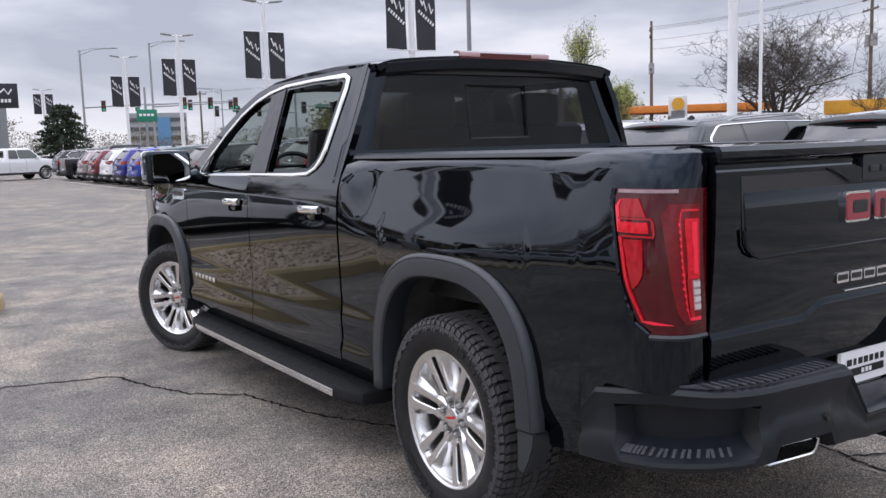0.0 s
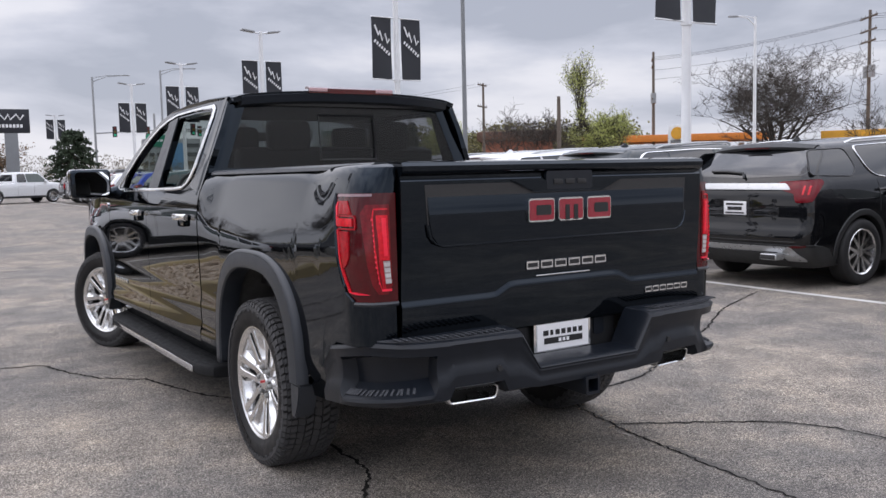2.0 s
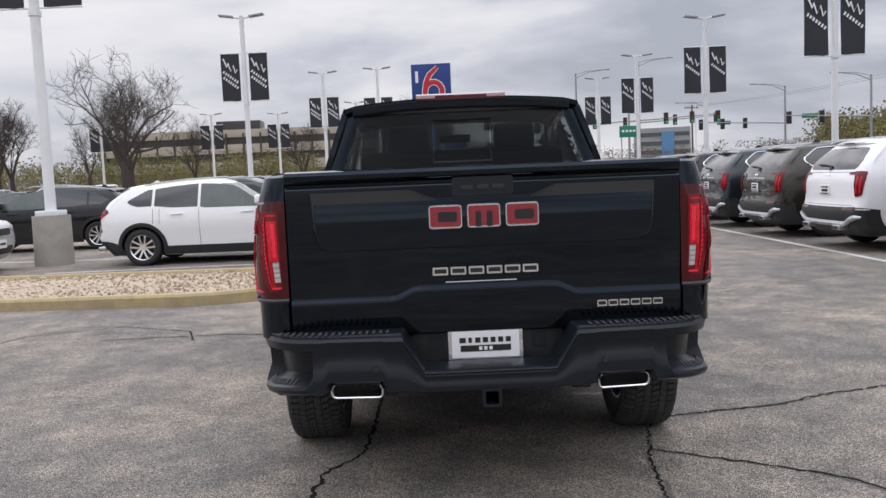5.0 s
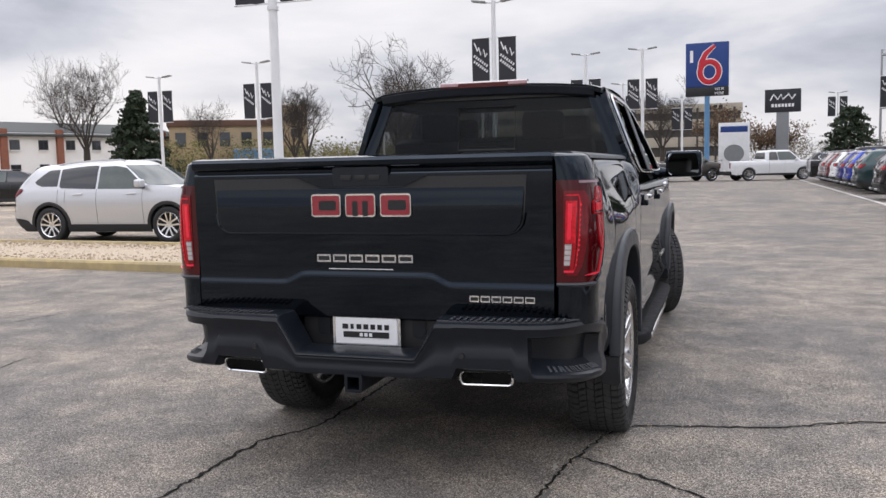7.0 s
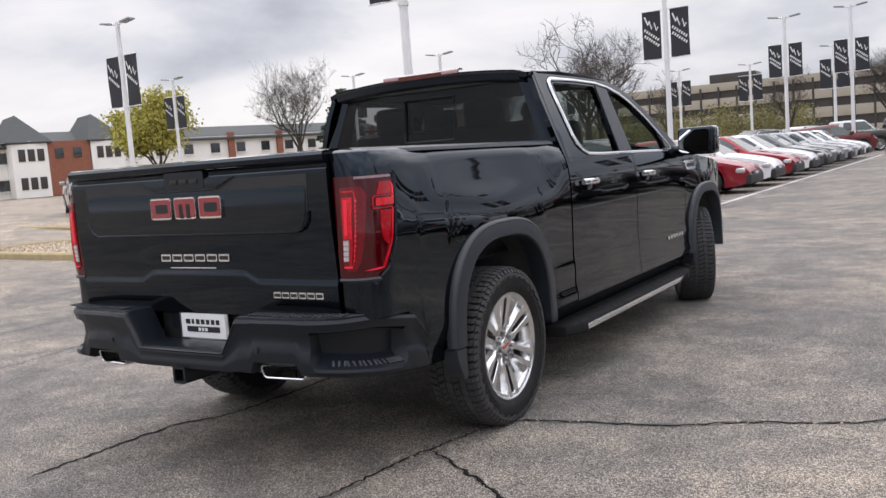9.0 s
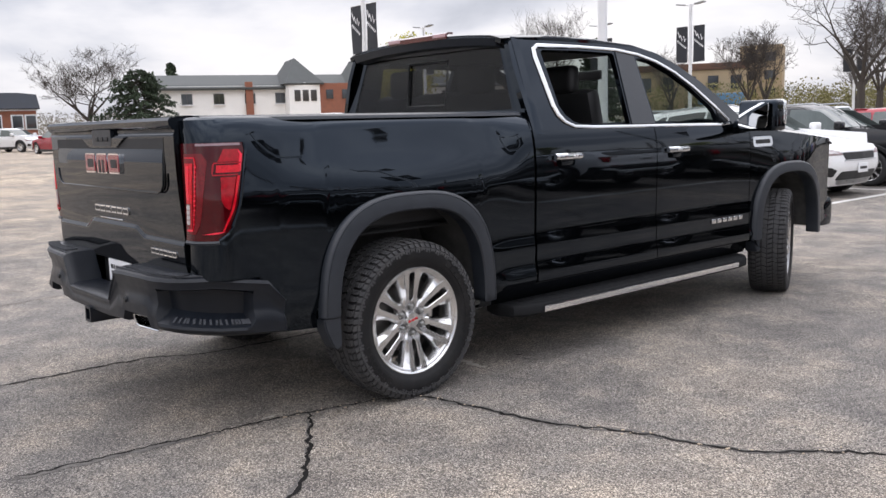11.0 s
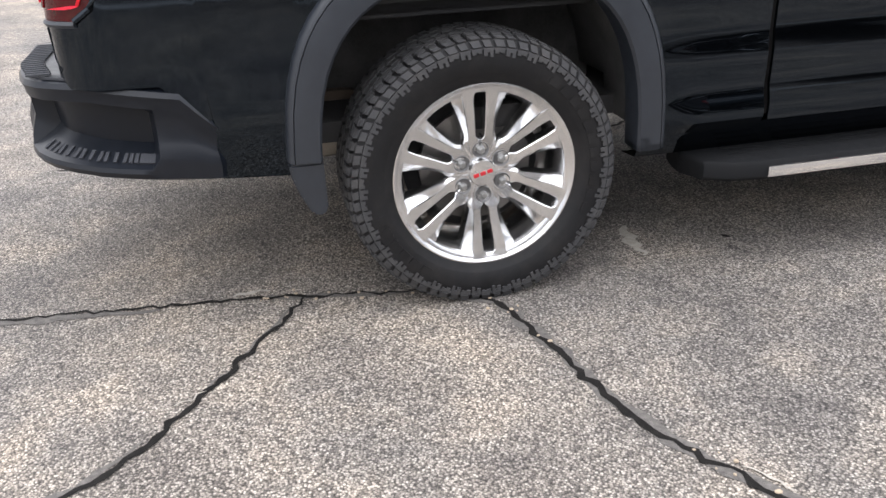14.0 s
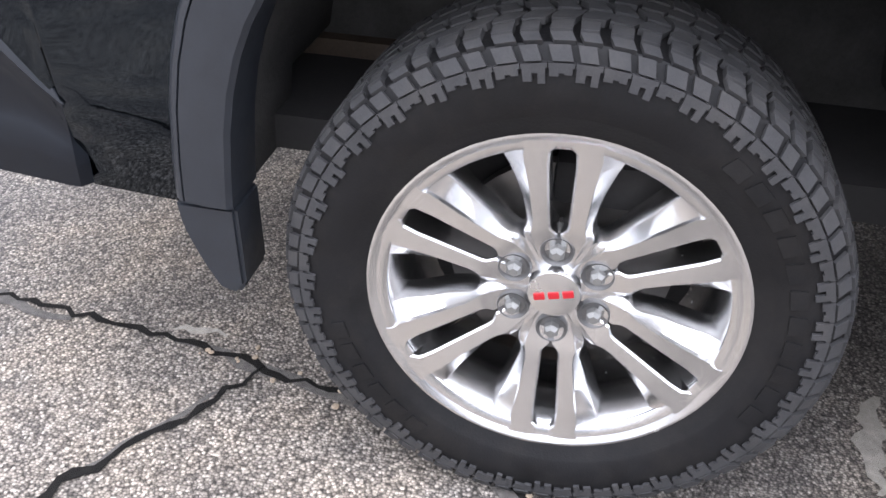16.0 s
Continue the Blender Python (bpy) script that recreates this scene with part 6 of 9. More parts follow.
def suv_meshes(kind):
    """A sport utility body: rings of a rounded plan, stacked from the sill to the roof, y ahead."""
    q, st = SPECS[kind], SUV_STYLE[kind]
    L, W, H, ra, fa, r, belt, clr = (q[k] for k in ("L", "W", "H", "ra", "fa", "r", "belt", "clear"))
    yr, yf = -L / 2, L / 2
    out = []
    ar = r + 0.06
    zs0 = belt / 1.22
    zn = min(1.0, zs0 * 1.02)
    tail = [(clr, 0.24), (0.36, 0.10), (0.46, 0.025), (0.60 * zn, 0.0), (0.70 * zn, 0.035), (0.80 * zn, 0.055), (1.0 * zs0, 0.05), (1.12 * zs0, 0.075), (belt, 0.125), (belt + 0.14, 0.21), (H - 0.16, 0.43), (H - 0.06, 0.53), (H - 0.02, 0.68), (H, 1.05)]
    nose = [(clr, 0.16), (0.40, 0.03), (0.60 * zn, 0.0), (0.80 * zn, 0.03), (0.94 * zn, 0.09), (0.99 * zn, 0.16), (1.04 * zn, 0.42), (belt - 0.06, 1.00), (belt, 1.28), (H - 0.16, 1.95), (H - 0.06, 2.14), (H - 0.02, 2.32), (H, 2.6)]
    wide = [(clr, 0.905), (0.34, 0.95), (0.55, 0.975), (0.80 * zn, 0.998), (0.92 * zn, 1.0), (belt - 0.10, 0.975), (belt, 0.945), (belt + 0.05, 0.925), (H - 0.18, 0.795), (H - 0.08, 0.735), (H - 0.025, 0.62), (H, 0.40)]
    z_mid = belt - 0.16
    side_ys = sorted([ra - ar - 0.05] + arch_ys(ra, ar, 13) + spread(ra + ar + 0.06, fa - ar - 0.06, 9) + arch_ys(fa, ar, 13) + [fa + ar + 0.04])
    A, B = side_ys[0], side_ys[-1]

    def bottom(y):
        for c in (ra, fa):
            if abs(y - c) < ar:
                return r + math.sqrt(ar * ar - (y - c) ** 2) * 0.98
        return clr

    def drop(y, z):
        return q["roofdrop"] * smooth01((z - belt) / (H - belt)) * smooth01((0.3 - y) / 2.2)

    def half_ring(z):
        """The plan at height z from the tail's centre round to the nose's, as (x, y, side column's own y or None)."""
        w, a, b = curve(wide, z) * W / 2, yr + curve(tail, z), yf - curve(nose, z)
        up = smooth01((z - belt) / 0.06)
        R = (0.19 - 0.03 * up) * min(1, w / 0.8)
        bow = 0.075 - 0.02 * up
        pts = [(f * (w - R), a + bow * (f * (w - R) / w) ** 2, None) for f in (0, 0.2, 0.4, 0.6, 0.8, 0.93)]
        cy = a + bow * ((w - R) / w) ** 2
        for k in range(7):
            t = radians(90 * k / 7)
            pts.append((w - R + R * math.sin(t) ** 0.9 if k else w - R, cy + R * (1 - math.cos(t) ** 0.9), None))
        y0, y1 = cy + R, b - 0.30 * min(1, w / 0.8)
        for y in side_ys:
            lin = y0 + (y1 - y0) * (y - A) / (B - A)
            yy = lin if up >= 1 else y * (1 - up) + lin * up
            pts.append((w * (1 - 0.022 * ((yy - 0.1) / 2.3) ** 2), yy, y if up < 0.5 else None))
        xe = pts[-1][0]
        for k in range(1, 6):
            t = radians(90 * k / 6)
            pts.append((xe - 0.34 * w * (1 - math.cos(t)), y1 + (b - 0.04 - y1) * math.sin(t), None))
        x2 = pts[-1][0]
        for f in (0.8, 0.5, 0.25, 0):
            pts.append((x2 * f, b + 0.02 - 0.06 * f, None))
        return pts

    bm = bmesh.new()
    levels = [clr, clr + 0.05, 0.34, 0.40, 0.46, 0.52, 0.60, 0.68, 0.76, min(0.84, belt - 0.25), belt - 0.20, belt - 0.13, belt - 0.07, belt - 0.02, belt + 0.03, belt + 0.08, *spread(belt + 0.14, H - 0.18, 6), H - 0.13, H - 0.09, H - 0.06, H - 0.035, H - 0.015, H]
    rows = []
    for z in sorted(set(levels)):
        row = []
        for x, y, col in half_ring(z):
            zz = z
            if col is not None and z < z_mid:
                zb = bottom(col)
                zz = zb + (z - clr) * (z_mid - zb) / (z_mid - clr)
                if zb > clr:
                    x = curve(wide, zz) * W / 2 * (1 - 0.022 * ((y - 0.1) / 2.3) ** 2)
            row.append((x, y, zz - drop(y, zz)))
        rows.append([(-x, y, z_) for x, y, z_ in row[1:-1]][::-1] + row)
    vs = grid(bm, rows, True)
    bm.faces.new(vs[-1])
    bmesh.ops.recalc_face_normals(bm, faces=bm.faces[:])
    out.append(("body", finish(bm, "body", CLAD, 30), "PAINT", ""))

    cache = {}

    def ring_at(z):
        k = round(z, 4)
        if k not in cache:
            pts = [(x, y) for x, y, c in half_ring(z)]
            d = [0.0]
            for (xa, ya), (xb, yb) in zip(pts, pts[1:]):
                d.append(d[-1] + math.hypot(xb - xa, yb - ya))
            cache[k] = (pts, d)
        return cache[k]

    def round_tail(s, z):
        pts, d = ring_at(z)
        v = abs(s)
        i = max(k for k in range(len(d) - 1) if d[k] <= v)
        t = (v - d[i]) / max(d[i + 1] - d[i], 1e-6)
        x, y = pts[i][0] + (pts[i + 1][0] - pts[i][0]) * t, pts[i][1] + (pts[i + 1][1] - pts[i][1]) * t
        return Vector((x if s >= 0 else -x, y, z - drop(y, z)))

    def round_nose(s, z):
        pts, d = ring_at(z)
        v = d[-1] - abs(s)
        i = max(k for k in range(len(d) - 1) if d[k] <= v)
        t = (v - d[i]) / max(d[i + 1] - d[i], 1e-6)
        x, y = pts[i][0] + (pts[i + 1][0] - pts[i][0]) * t, pts[i][1] + (pts[i + 1][1] - pts[i][1]) * t
        return Vector((x if s >= 0 else -x, y, z))

    def on_side(y, z, s=1):
        return Vector((s * curve(wide, z) * W / 2 * (1 - 0.022 * ((y - 0.1) / 2.3) ** 2), y, z - drop(y, z)))

    def proud(f, u, z, d):
        n = (f(u + 0.01, z) - f(u - 0.01, z)).cross(f(u, z + 0.01) - f(u, z - 0.01)).normalized()
        p = f(u, z)
        if n.dot(Vector((p.x, p.y * 0.4, 0))) < 0:
            n = -n
        return p + n * d

    def patch(name, outline, f, mat, off=0.004, t=0.006, lo=-9.0, hi=9.0, nz=12, nu=7, label="", how=None):
        """A sheet on the body inside an outline, cut between lo and hi."""
        za, zb = min(p[1] for p in outline), max(p[1] for p in outline)
        rows = []
        for k in range(nz + 1):
            g = 0.5 - 0.5 * math.cos(math.pi * k / nz)
            z = za + 0.0015 + (zb - za - 0.003) * g
            us = []
            for (u0, z0), (u1, z1) in zip(outline, outline[1:] + outline[:1]):
                if (z0 <= z) != (z1 <= z):
                    us.append(u0 + (u1 - u0) * (z - z0) / (z1 - z0))
            if len(us) < 2 or min(us) > hi or max(us) < lo:
                continue
            a, b = max(min(us), lo), min(max(us), hi)
            if b - a > 0.004:
                rows.append([proud(f, a + (b - a) * i / nu, z, off) for i in range(nu + 1)])
        bm = bmesh.new()
        grid(bm, rows)
        thick(bm, t)
        bmesh.ops.recalc_face_normals(bm, faces=bm.faces[:])
        out.append((name, finish(bm, name, mat, 35), how, label))

    def line(name, pts, f, mat, rad, off=0.004, closed=False, flat=1.0, label="", how=None):
        bm = bmesh.new()
        tube(bm, [proud(f, u, z, off) for u, z in pts], rad, 6, closed, flat)
        bmesh.ops.recalc_face_normals(bm, faces=bm.faces[:])
        out.append((name, finish(bm, name, mat, 40), how, label))

    trim = fillet(st["dlo"], 0.09)
    for s in (-1, 1):
        f = lambda y, z, s=s: on_side(y, z, s)
        cuts = [9.0, *st["pillars"], -9.0]
        for k in range(len(cuts) - 1):
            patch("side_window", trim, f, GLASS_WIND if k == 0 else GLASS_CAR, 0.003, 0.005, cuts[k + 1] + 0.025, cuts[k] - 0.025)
        if kind in ("large_suv", "mid_suv"):
            line("window_trim", trim, f, CHROME, 0.017 if kind == "large_suv" else 0.012, 0.004, True, 0.6, "chrome window trim")
        if st["quarter"]:
            patch("quarter_window", fillet(st["quarter"], 0.09), f, GLASS_CAR, 0.003, 0.005)
            line("window_seal", fillet(st["quarter"], 0.09), f, BLACK_PRINT, 0.010, 0.003, True, 0.6)
        for hy in ((0.62, -0.66) if kind != "mid_suv" else (0.30, -1.0)):
            line("door_handle", [(hy - 0.11, belt - 0.12), (hy - 0.07, belt - 0.118), (hy + 0.07, belt - 0.112), (hy + 0.11, belt - 0.115)], f, CLAD, 0.017, 0.022, how="PAINT")
        for py in (*st["pillars"], 0.86, -1.06 if kind == "mid_suv" else -0.98):
            z0 = clr + 0.14 if py > ra + ar + 0.02 else r + ar + 0.02
            line("door_seam", [(py, z) for z in spread(z0, belt - 0.01, 7)], f, BLACK_PRINT, 0.004, 0.0)
        bm = bmesh.new()
        box(bm, (s * (W / 2 + 0.05), 0.86, belt + 0.09), (0.22, 0.14, 0.16), 0.05, seg=3)
        out.append(("side_mirror", finish(bm, "side_mirror", CLAD), "PAINT", ""))
        # lower cladding, wheel arch trims
        patch("sill", [(ra + ar - 0.02, clr + 0.005), (fa - ar + 0.02, clr + 0.005), (fa - ar + 0.02, clr + 0.16), (ra + ar - 0.02, clr + 0.16)], f, CLAD, 0.008, 0.012, nz=4, nu=8)
        for c0 in (ra, fa):
            bm = bmesh.new()
            rows = []
            for k in range(19):
                a = radians(-14 + 208 * k / 18)
                row = []
                for rr, dx in ((ar + 0.062, 0.001), (ar + 0.055, 0.013), (ar + 0.02, 0.016), (ar - 0.008, 0.010), (ar - 0.012, -0.07)):
                    yq, zq = c0 - rr * math.cos(a), max(r + rr * math.sin(a) * 0.98, clr)
                    p = on_side(yq, zq, s)
                    row.append((p.x + s * dx, yq, zq))
                rows.append(row)
            grid(bm, rows)
            bmesh.ops.recalc_face_normals(bm, faces=bm.faces[:])
            out.append(("arch_trim", finish(bm, "arch_trim", CLAD), None, ""))
        # lamps round the tail's corner
        g = lambda u, z, s=s: round_tail(s * u, z)
        lam = fillet(st["lamp"], 0.035)
        patch("tail_lamp", lam, g, RED_TAIL, 0.012, 0.014, label="red tail lamp", nz=14, nu=12)
        if "arm" in st:
            patch("lamp_arm", fillet(st["arm"], 0.02), g, RED_TAIL, 0.011, 0.012, nz=4, nu=5)
        inner = [(0.865, 1.12), (0.95, 1.12), (0.93, 0.87), (0.865, 0.87)] if kind == "large_suv" else [(0.83, belt - 0.05), (0.97, belt - 0.04), (0.92, belt - 0.15), (0.83, belt - 0.15)]
        for k in range(2):
            x0 = inner[0][0] + 0.055 * k
            patch("light_bar", fillet([(x0, inner[0][1]), (x0 + 0.022, inner[0][1]), (x0 + 0.018, inner[2][1]), (x0, inner[2][1])], 0.01), g, RED_BRIGHT, 0.016, 0.004, nz=6, nu=2)
        patch("reflector", fillet([(0.56, 0.665), (0.88, 0.68), (0.88, 0.635), (0.60, 0.625)] if kind != "mid_suv" else [(0.72, 0.50), (0.90, 0.51), (0.90, 0.48), (0.72, 0.47)], 0.012), g, RED_LENS, 0.014, 0.006, nz=4, nu=5)
        f2 = lambda u, z, s=s: round_nose(s * u, z)
        patch("headlamp", fillet([(0.50, 0.80 * zn), (0.60, 0.88 * zn), (1.02, 0.93 * zn), (1.06, 0.89 * zn), (0.92, 0.80 * zn)], 0.03), f2, CLEAR_DULL, 0.006, 0.010, label="clear headlamp", nz=6, nu=8)
        patch("lamp_lens", fillet([(0.60, 0.82 * zn), (0.66, 0.87 * zn), (0.86, 0.89 * zn), (0.86, 0.83 * zn)], 0.02), f2, CLEAR_LENS, 0.012, 0.006, nz=4, nu=5)
        patch("fog_lamp_recess", fillet([(0.70, 0.40 * zn), (0.66, 0.56 * zn), (0.92, 0.60 * zn), (0.94, 0.44 * zn)], 0.03), f2, BLACK_PRINT, 0.005, 0.008, nz=5, nu=5)
        bm = bmesh.new()
        rx = curve(wide, H - 0.04) * W / 2
        tube(bm, [(s * rx, y, H - 0.04 - drop(y, H) + z) for y, z in ((0.30, -0.01), (0.20, 0.022), (-0.5, 0.034), (-1.15, 0.026), (-1.32, -0.01))], 0.014, 6, flat=1.3)
        out.append(("roof_rail", finish(bm, "roof_rail", SILVER_TRIM if kind != "mid_suv" else CHROME), None, ""))
        bm = bmesh.new()
        box(bm, (s * 0.52, yr + 0.03, clr + 0.13), (0.22, 0.16, 0.075), 0.026, seg=3)
        out.append(("exhaust_tip", finish(bm, "exhaust_tip", SILVER_TRIM), None, ""))
        bm = bmesh.new()
        box(bm, (s * 0.52, yr - 0.048, clr + 0.13), (0.19, 0.012, 0.05), 0.005)
        out.append(("exhaust_mouth", finish(bm, "exhaust_mouth", DARK), None, ""))
    # tail: glass, bumper, trim
    sym = lambda pts: fillet([(u, z) for u, z in pts] + [(-u, z) for u, z in pts[::-1] if u], 0.07)
    patch("rear_window", sym(st["glass"]), round_tail, GLASS_CAR, 0.003, 0.005, nz=12, nu=16)
    cz = st["clad"]
    edge = 0.98 + (ra - ar - yr) - 0.36
    patch("rear_bumper", [(-edge, clr + 0.01), (edge, clr + 0.01), (edge, cz - 0.03), (0.95, cz + 0.01), (0.60, cz), (-0.60, cz), (-0.95, cz + 0.01), (-edge, cz - 0.03)], round_tail, CLAD, 0.013, 0.014, nz=10, nu=64, label="black lower bumper")
    if st["skid"] == "bar":
        line("skid_bar", [(u, 0.435 + 0.10 * smooth01((abs(u) - 0.62) / 0.30)) for u in spread(-0.98, 0.98, 22)], round_tail, SILVER_TRIM, [0.012 + 0.022 * smooth01((1.0 - abs(u)) / 0.12) for u in spread(-0.98, 0.98, 22)], 0.022, False, 1.3, "satin silver skid bar")
    if st["skid"] == "plate":
        patch("skid_plate", fillet([(-0.88, 0.33), (-0.74, 0.49), (0.74, 0.49), (0.88, 0.33)], 0.05), round_tail, SILVER_TRIM, 0.020, 0.014, nz=6, nu=16, label="satin silver skid plate")
        patch("skid_recess", fillet([(-0.66, 0.30), (-0.58, 0.43), (0.58, 0.43), (0.66, 0.30)], 0.04), round_tail, CLAD, 0.028, 0.012, nz=5, nu=14)
        patch("chrome_bar", fillet([(-0.70, 1.105), (-0.62, 1.175), (0.62, 1.175), (0.70, 1.105)], 0.03), round_tail, SILVER_TRIM, 0.020, 0.012, nz=5, nu=14, label="chrome bar across the tailgate")
    g = lambda u, z: round_tail(u, z)
    for z in (belt - 0.035, cz + 0.04):
        line("gate_seam", [(u, z) for u in spread(-0.78, 0.78, 12)], g, BLACK_PRINT, 0.004, 0.0)
    # spoiler over the glass
    bm = bmesh.new()
    rows = []
    zt = H - 0.085
    for u in spread(-1, 1, 12):
        x = u * 0.68
        y1 = yr + 0.64
        y0 = yr + 0.43 + 0.09 * u * u
        z0 = zt + 0.022 - 0.035 * u * u
        z1 = H - 0.022 - 0.05 * u * u
        rows.append([(x, y1, z1 - q["roofdrop"] + 0.012), (x, (y0 + y1) / 2, (z0 + z1) / 2 - q["roofdrop"] + 0.024), (x, y0, z0 - q["roofdrop"]), (x, y0 + 0.01, z0 - 0.028 - q["roofdrop"]), (x, y1 - 0.05, z0 - 0.05 - q["roofdrop"])])
    grid(bm, rows)
    bmesh.ops.recalc_face_normals(bm, faces=bm.faces[:])
    out.append(("roof_spoiler", finish(bm, "roof_spoiler", CLAD, 50), "PAINT" if kind != "mid_suv" else None, ""))
    bm = bmesh.new()
    box(bm, (0, yr + 0.424, zt + 0.006 - q["roofdrop"]), (0.34, 0.012, 0.016), 0.003)
    out.append(("brake_lamp", finish(bm, "brake_lamp", RED_LENS), None, "thin red brake lamp"))
    zg = st["glass"][0][1]
    line("rear_wiper", [(0.06, zg - 0.01), (0.02, zg + 0.05), (-0.20, zg + 0.07), (-0.46, zg + 0.075)], round_tail, BLACK_PRINT, 0.015, 0.022)
    bm = bmesh.new()
    slab(bm, [(-0.09, 0), (0.10, 0), (0.02, 0.055), (-0.02, 0.055)], lambda u, v: (-0.006, -1.28 - u, H - drop(-1.28, H) - 0.004 + v), (0.012, 0, 0))
    out.append(("roof_antenna", finish(bm, "roof_antenna", CLAD), "PAINT", ""))
    pz = belt - 0.30
    py = yr + curve(tail, pz)
    out.append(("plate", finish(boxes(((0, py - 0.008, pz), (0.31, 0.016, 0.155), 0.004)), "plate", WHITE_PRINT), None, "white dealer plate"))
    for dz, w, h in ((0.045, 0.24, 0.022), (-0.005, 0.20, 0.040), (-0.055, 0.26, 0.016)):
        out.append(("plate_bar", finish(boxes(((0, py - 0.018, pz + dz), (w, 0.004, h))), "plate_bar", BLACK_PRINT), None, ""))
    mz = belt - 0.135
    if kind == "large_suv":
        for k in range(9):
            u = -0.36 + 0.09 * k
            patch("badge_bar", [(u, mz - 0.012), (u + 0.035, mz - 0.012), (u + 0.035, mz + 0.012), (u, mz + 0.012)], round_tail, CHROME, 0.006, 0.006, nz=2, nu=1)
    patch("emblem", fillet([(-0.08, belt - 0.088), (0.08, belt - 0.088), (0.08, belt - 0.05), (-0.08, belt - 0.05)], 0.018), round_tail, CHROME, 0.008, 0.010, nz=5, nu=5)
    patch("grille", fillet([(-0.46, 0.70 * zn), (-0.52, 0.84 * zn), (0.52, 0.84 * zn), (0.46, 0.70 * zn)], 0.04), round_nose, BLACK_PRINT, 0.004, 0.008, nz=6, nu=12)
    line("grille_trim", [(u, 0.70 * zn) for u in spread(-0.50, 0.50, 10)], round_nose, SILVER_TRIM, 0.010, 0.008)
    line("grille_trim", [(u, 0.845 * zn) for u in spread(-0.54, 0.54, 10)], round_nose, SILVER_TRIM, 0.008, 0.008)
    patch("intake", fillet([(-0.62, 0.34 * zn), (-0.56, 0.50 * zn), (0.56, 0.50 * zn), (0.62, 0.34 * zn)], 0.05), round_nose, CLAD, 0.006, 0.010, nz=6, nu=14)
    patch("front_skid", fillet([(-0.50, clr + 0.03), (-0.56, clr + 0.10), (0.56, clr + 0.10), (0.50, clr + 0.03)], 0.02), round_nose, SILVER_TRIM, 0.012, 0.010, nz=4, nu=12)
    nz_ = 0.55 * zn
    out.append(("plate", finish(boxes(((0, yf - curve(nose, nz_) + 0.028, nz_), (0.31, 0.014, 0.15), 0.004)), "plate", WHITE_PRINT), None, ""))
    out.append(("plate_bar", finish(boxes(((0, yf - curve(nose, nz_) + 0.037, nz_), (0.22, 0.004, 0.04))), "plate_bar", BLACK_PRINT), None, ""))
    # windscreen
    rows = []
    for z in spread(belt + 0.05, H - 0.13, 6):
        w, b = curve(wide, z) * W / 2 * 0.86, yf - curve(nose, z)
        rows.append([(u * w, b + 0.026 - 0.10 * abs(u) ** 3, z) for u in spread(-1, 1, 8)])
    bm = bmesh.new()
    grid(bm, rows)
    thick(bm, 0.006)
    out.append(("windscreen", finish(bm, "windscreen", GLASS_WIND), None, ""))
    bm = bmesh.new()
    box(bm, (0, 0, clr + 0.20), (W * 0.70, L * 0.88, 0.34), 0.05)
    out.append(("underbody", finish(bm, "underbody", DARK), None, ""))
    return out


def spoked_wheel(r, pairs):
    """Tyre, rim and brake disc of a parked car, axis along x."""
    bm = bmesh.new()
    lathe(bm, [(-0.10, r * 0.62), (-0.115, r * 0.78), (-0.11, r * 0.93), (-0.095, r * 0.98), (-0.075, r), (0.075, r), (0.095, r * 0.98), (0.112, r * 0.93), (0.118, r * 0.80), (0.104, r * 0.69)], 40)
    tyre = finish(bm, "wheel", CAR_TYRE)
    bm = bmesh.new()
    lathe(bm, [(0.102, r * 0.705), (0.110, r * 0.685), (0.096, r * 0.645), (0.03, r * 0.61), (-0.05, r * 0.60)], 40)
    for k in range(pairs):
        for d in (-1, 1):
            m = Matrix.Rotation(math.tau * k / pairs, 4, "X")
            pts = [(d * 0.010, 0.04), (d * 0.042, 0.04), (d * r * 0.235, r * 0.66), (d * r * 0.125, r * 0.66)]
            slab(bm, pts, lambda u, v: m @ Vector((0.05 + 0.045 * (v / r) ** 1.5, u, v)), m.to_3x3() @ Vector((0.026, 0, 0)))
    cyl(bm, (0.02, 0, 0), (0.078, 0, 0), 0.075, 0.068, 20)
    rim = finish(bm, "rim", ALLOY, 30)
    bm = bmesh.new()
    lathe(bm, [(0.0, 0.0), (0.0, r * 0.62)], 28)
    return tyre, rim, finish(bm, "brake_cover", DARK, 30)


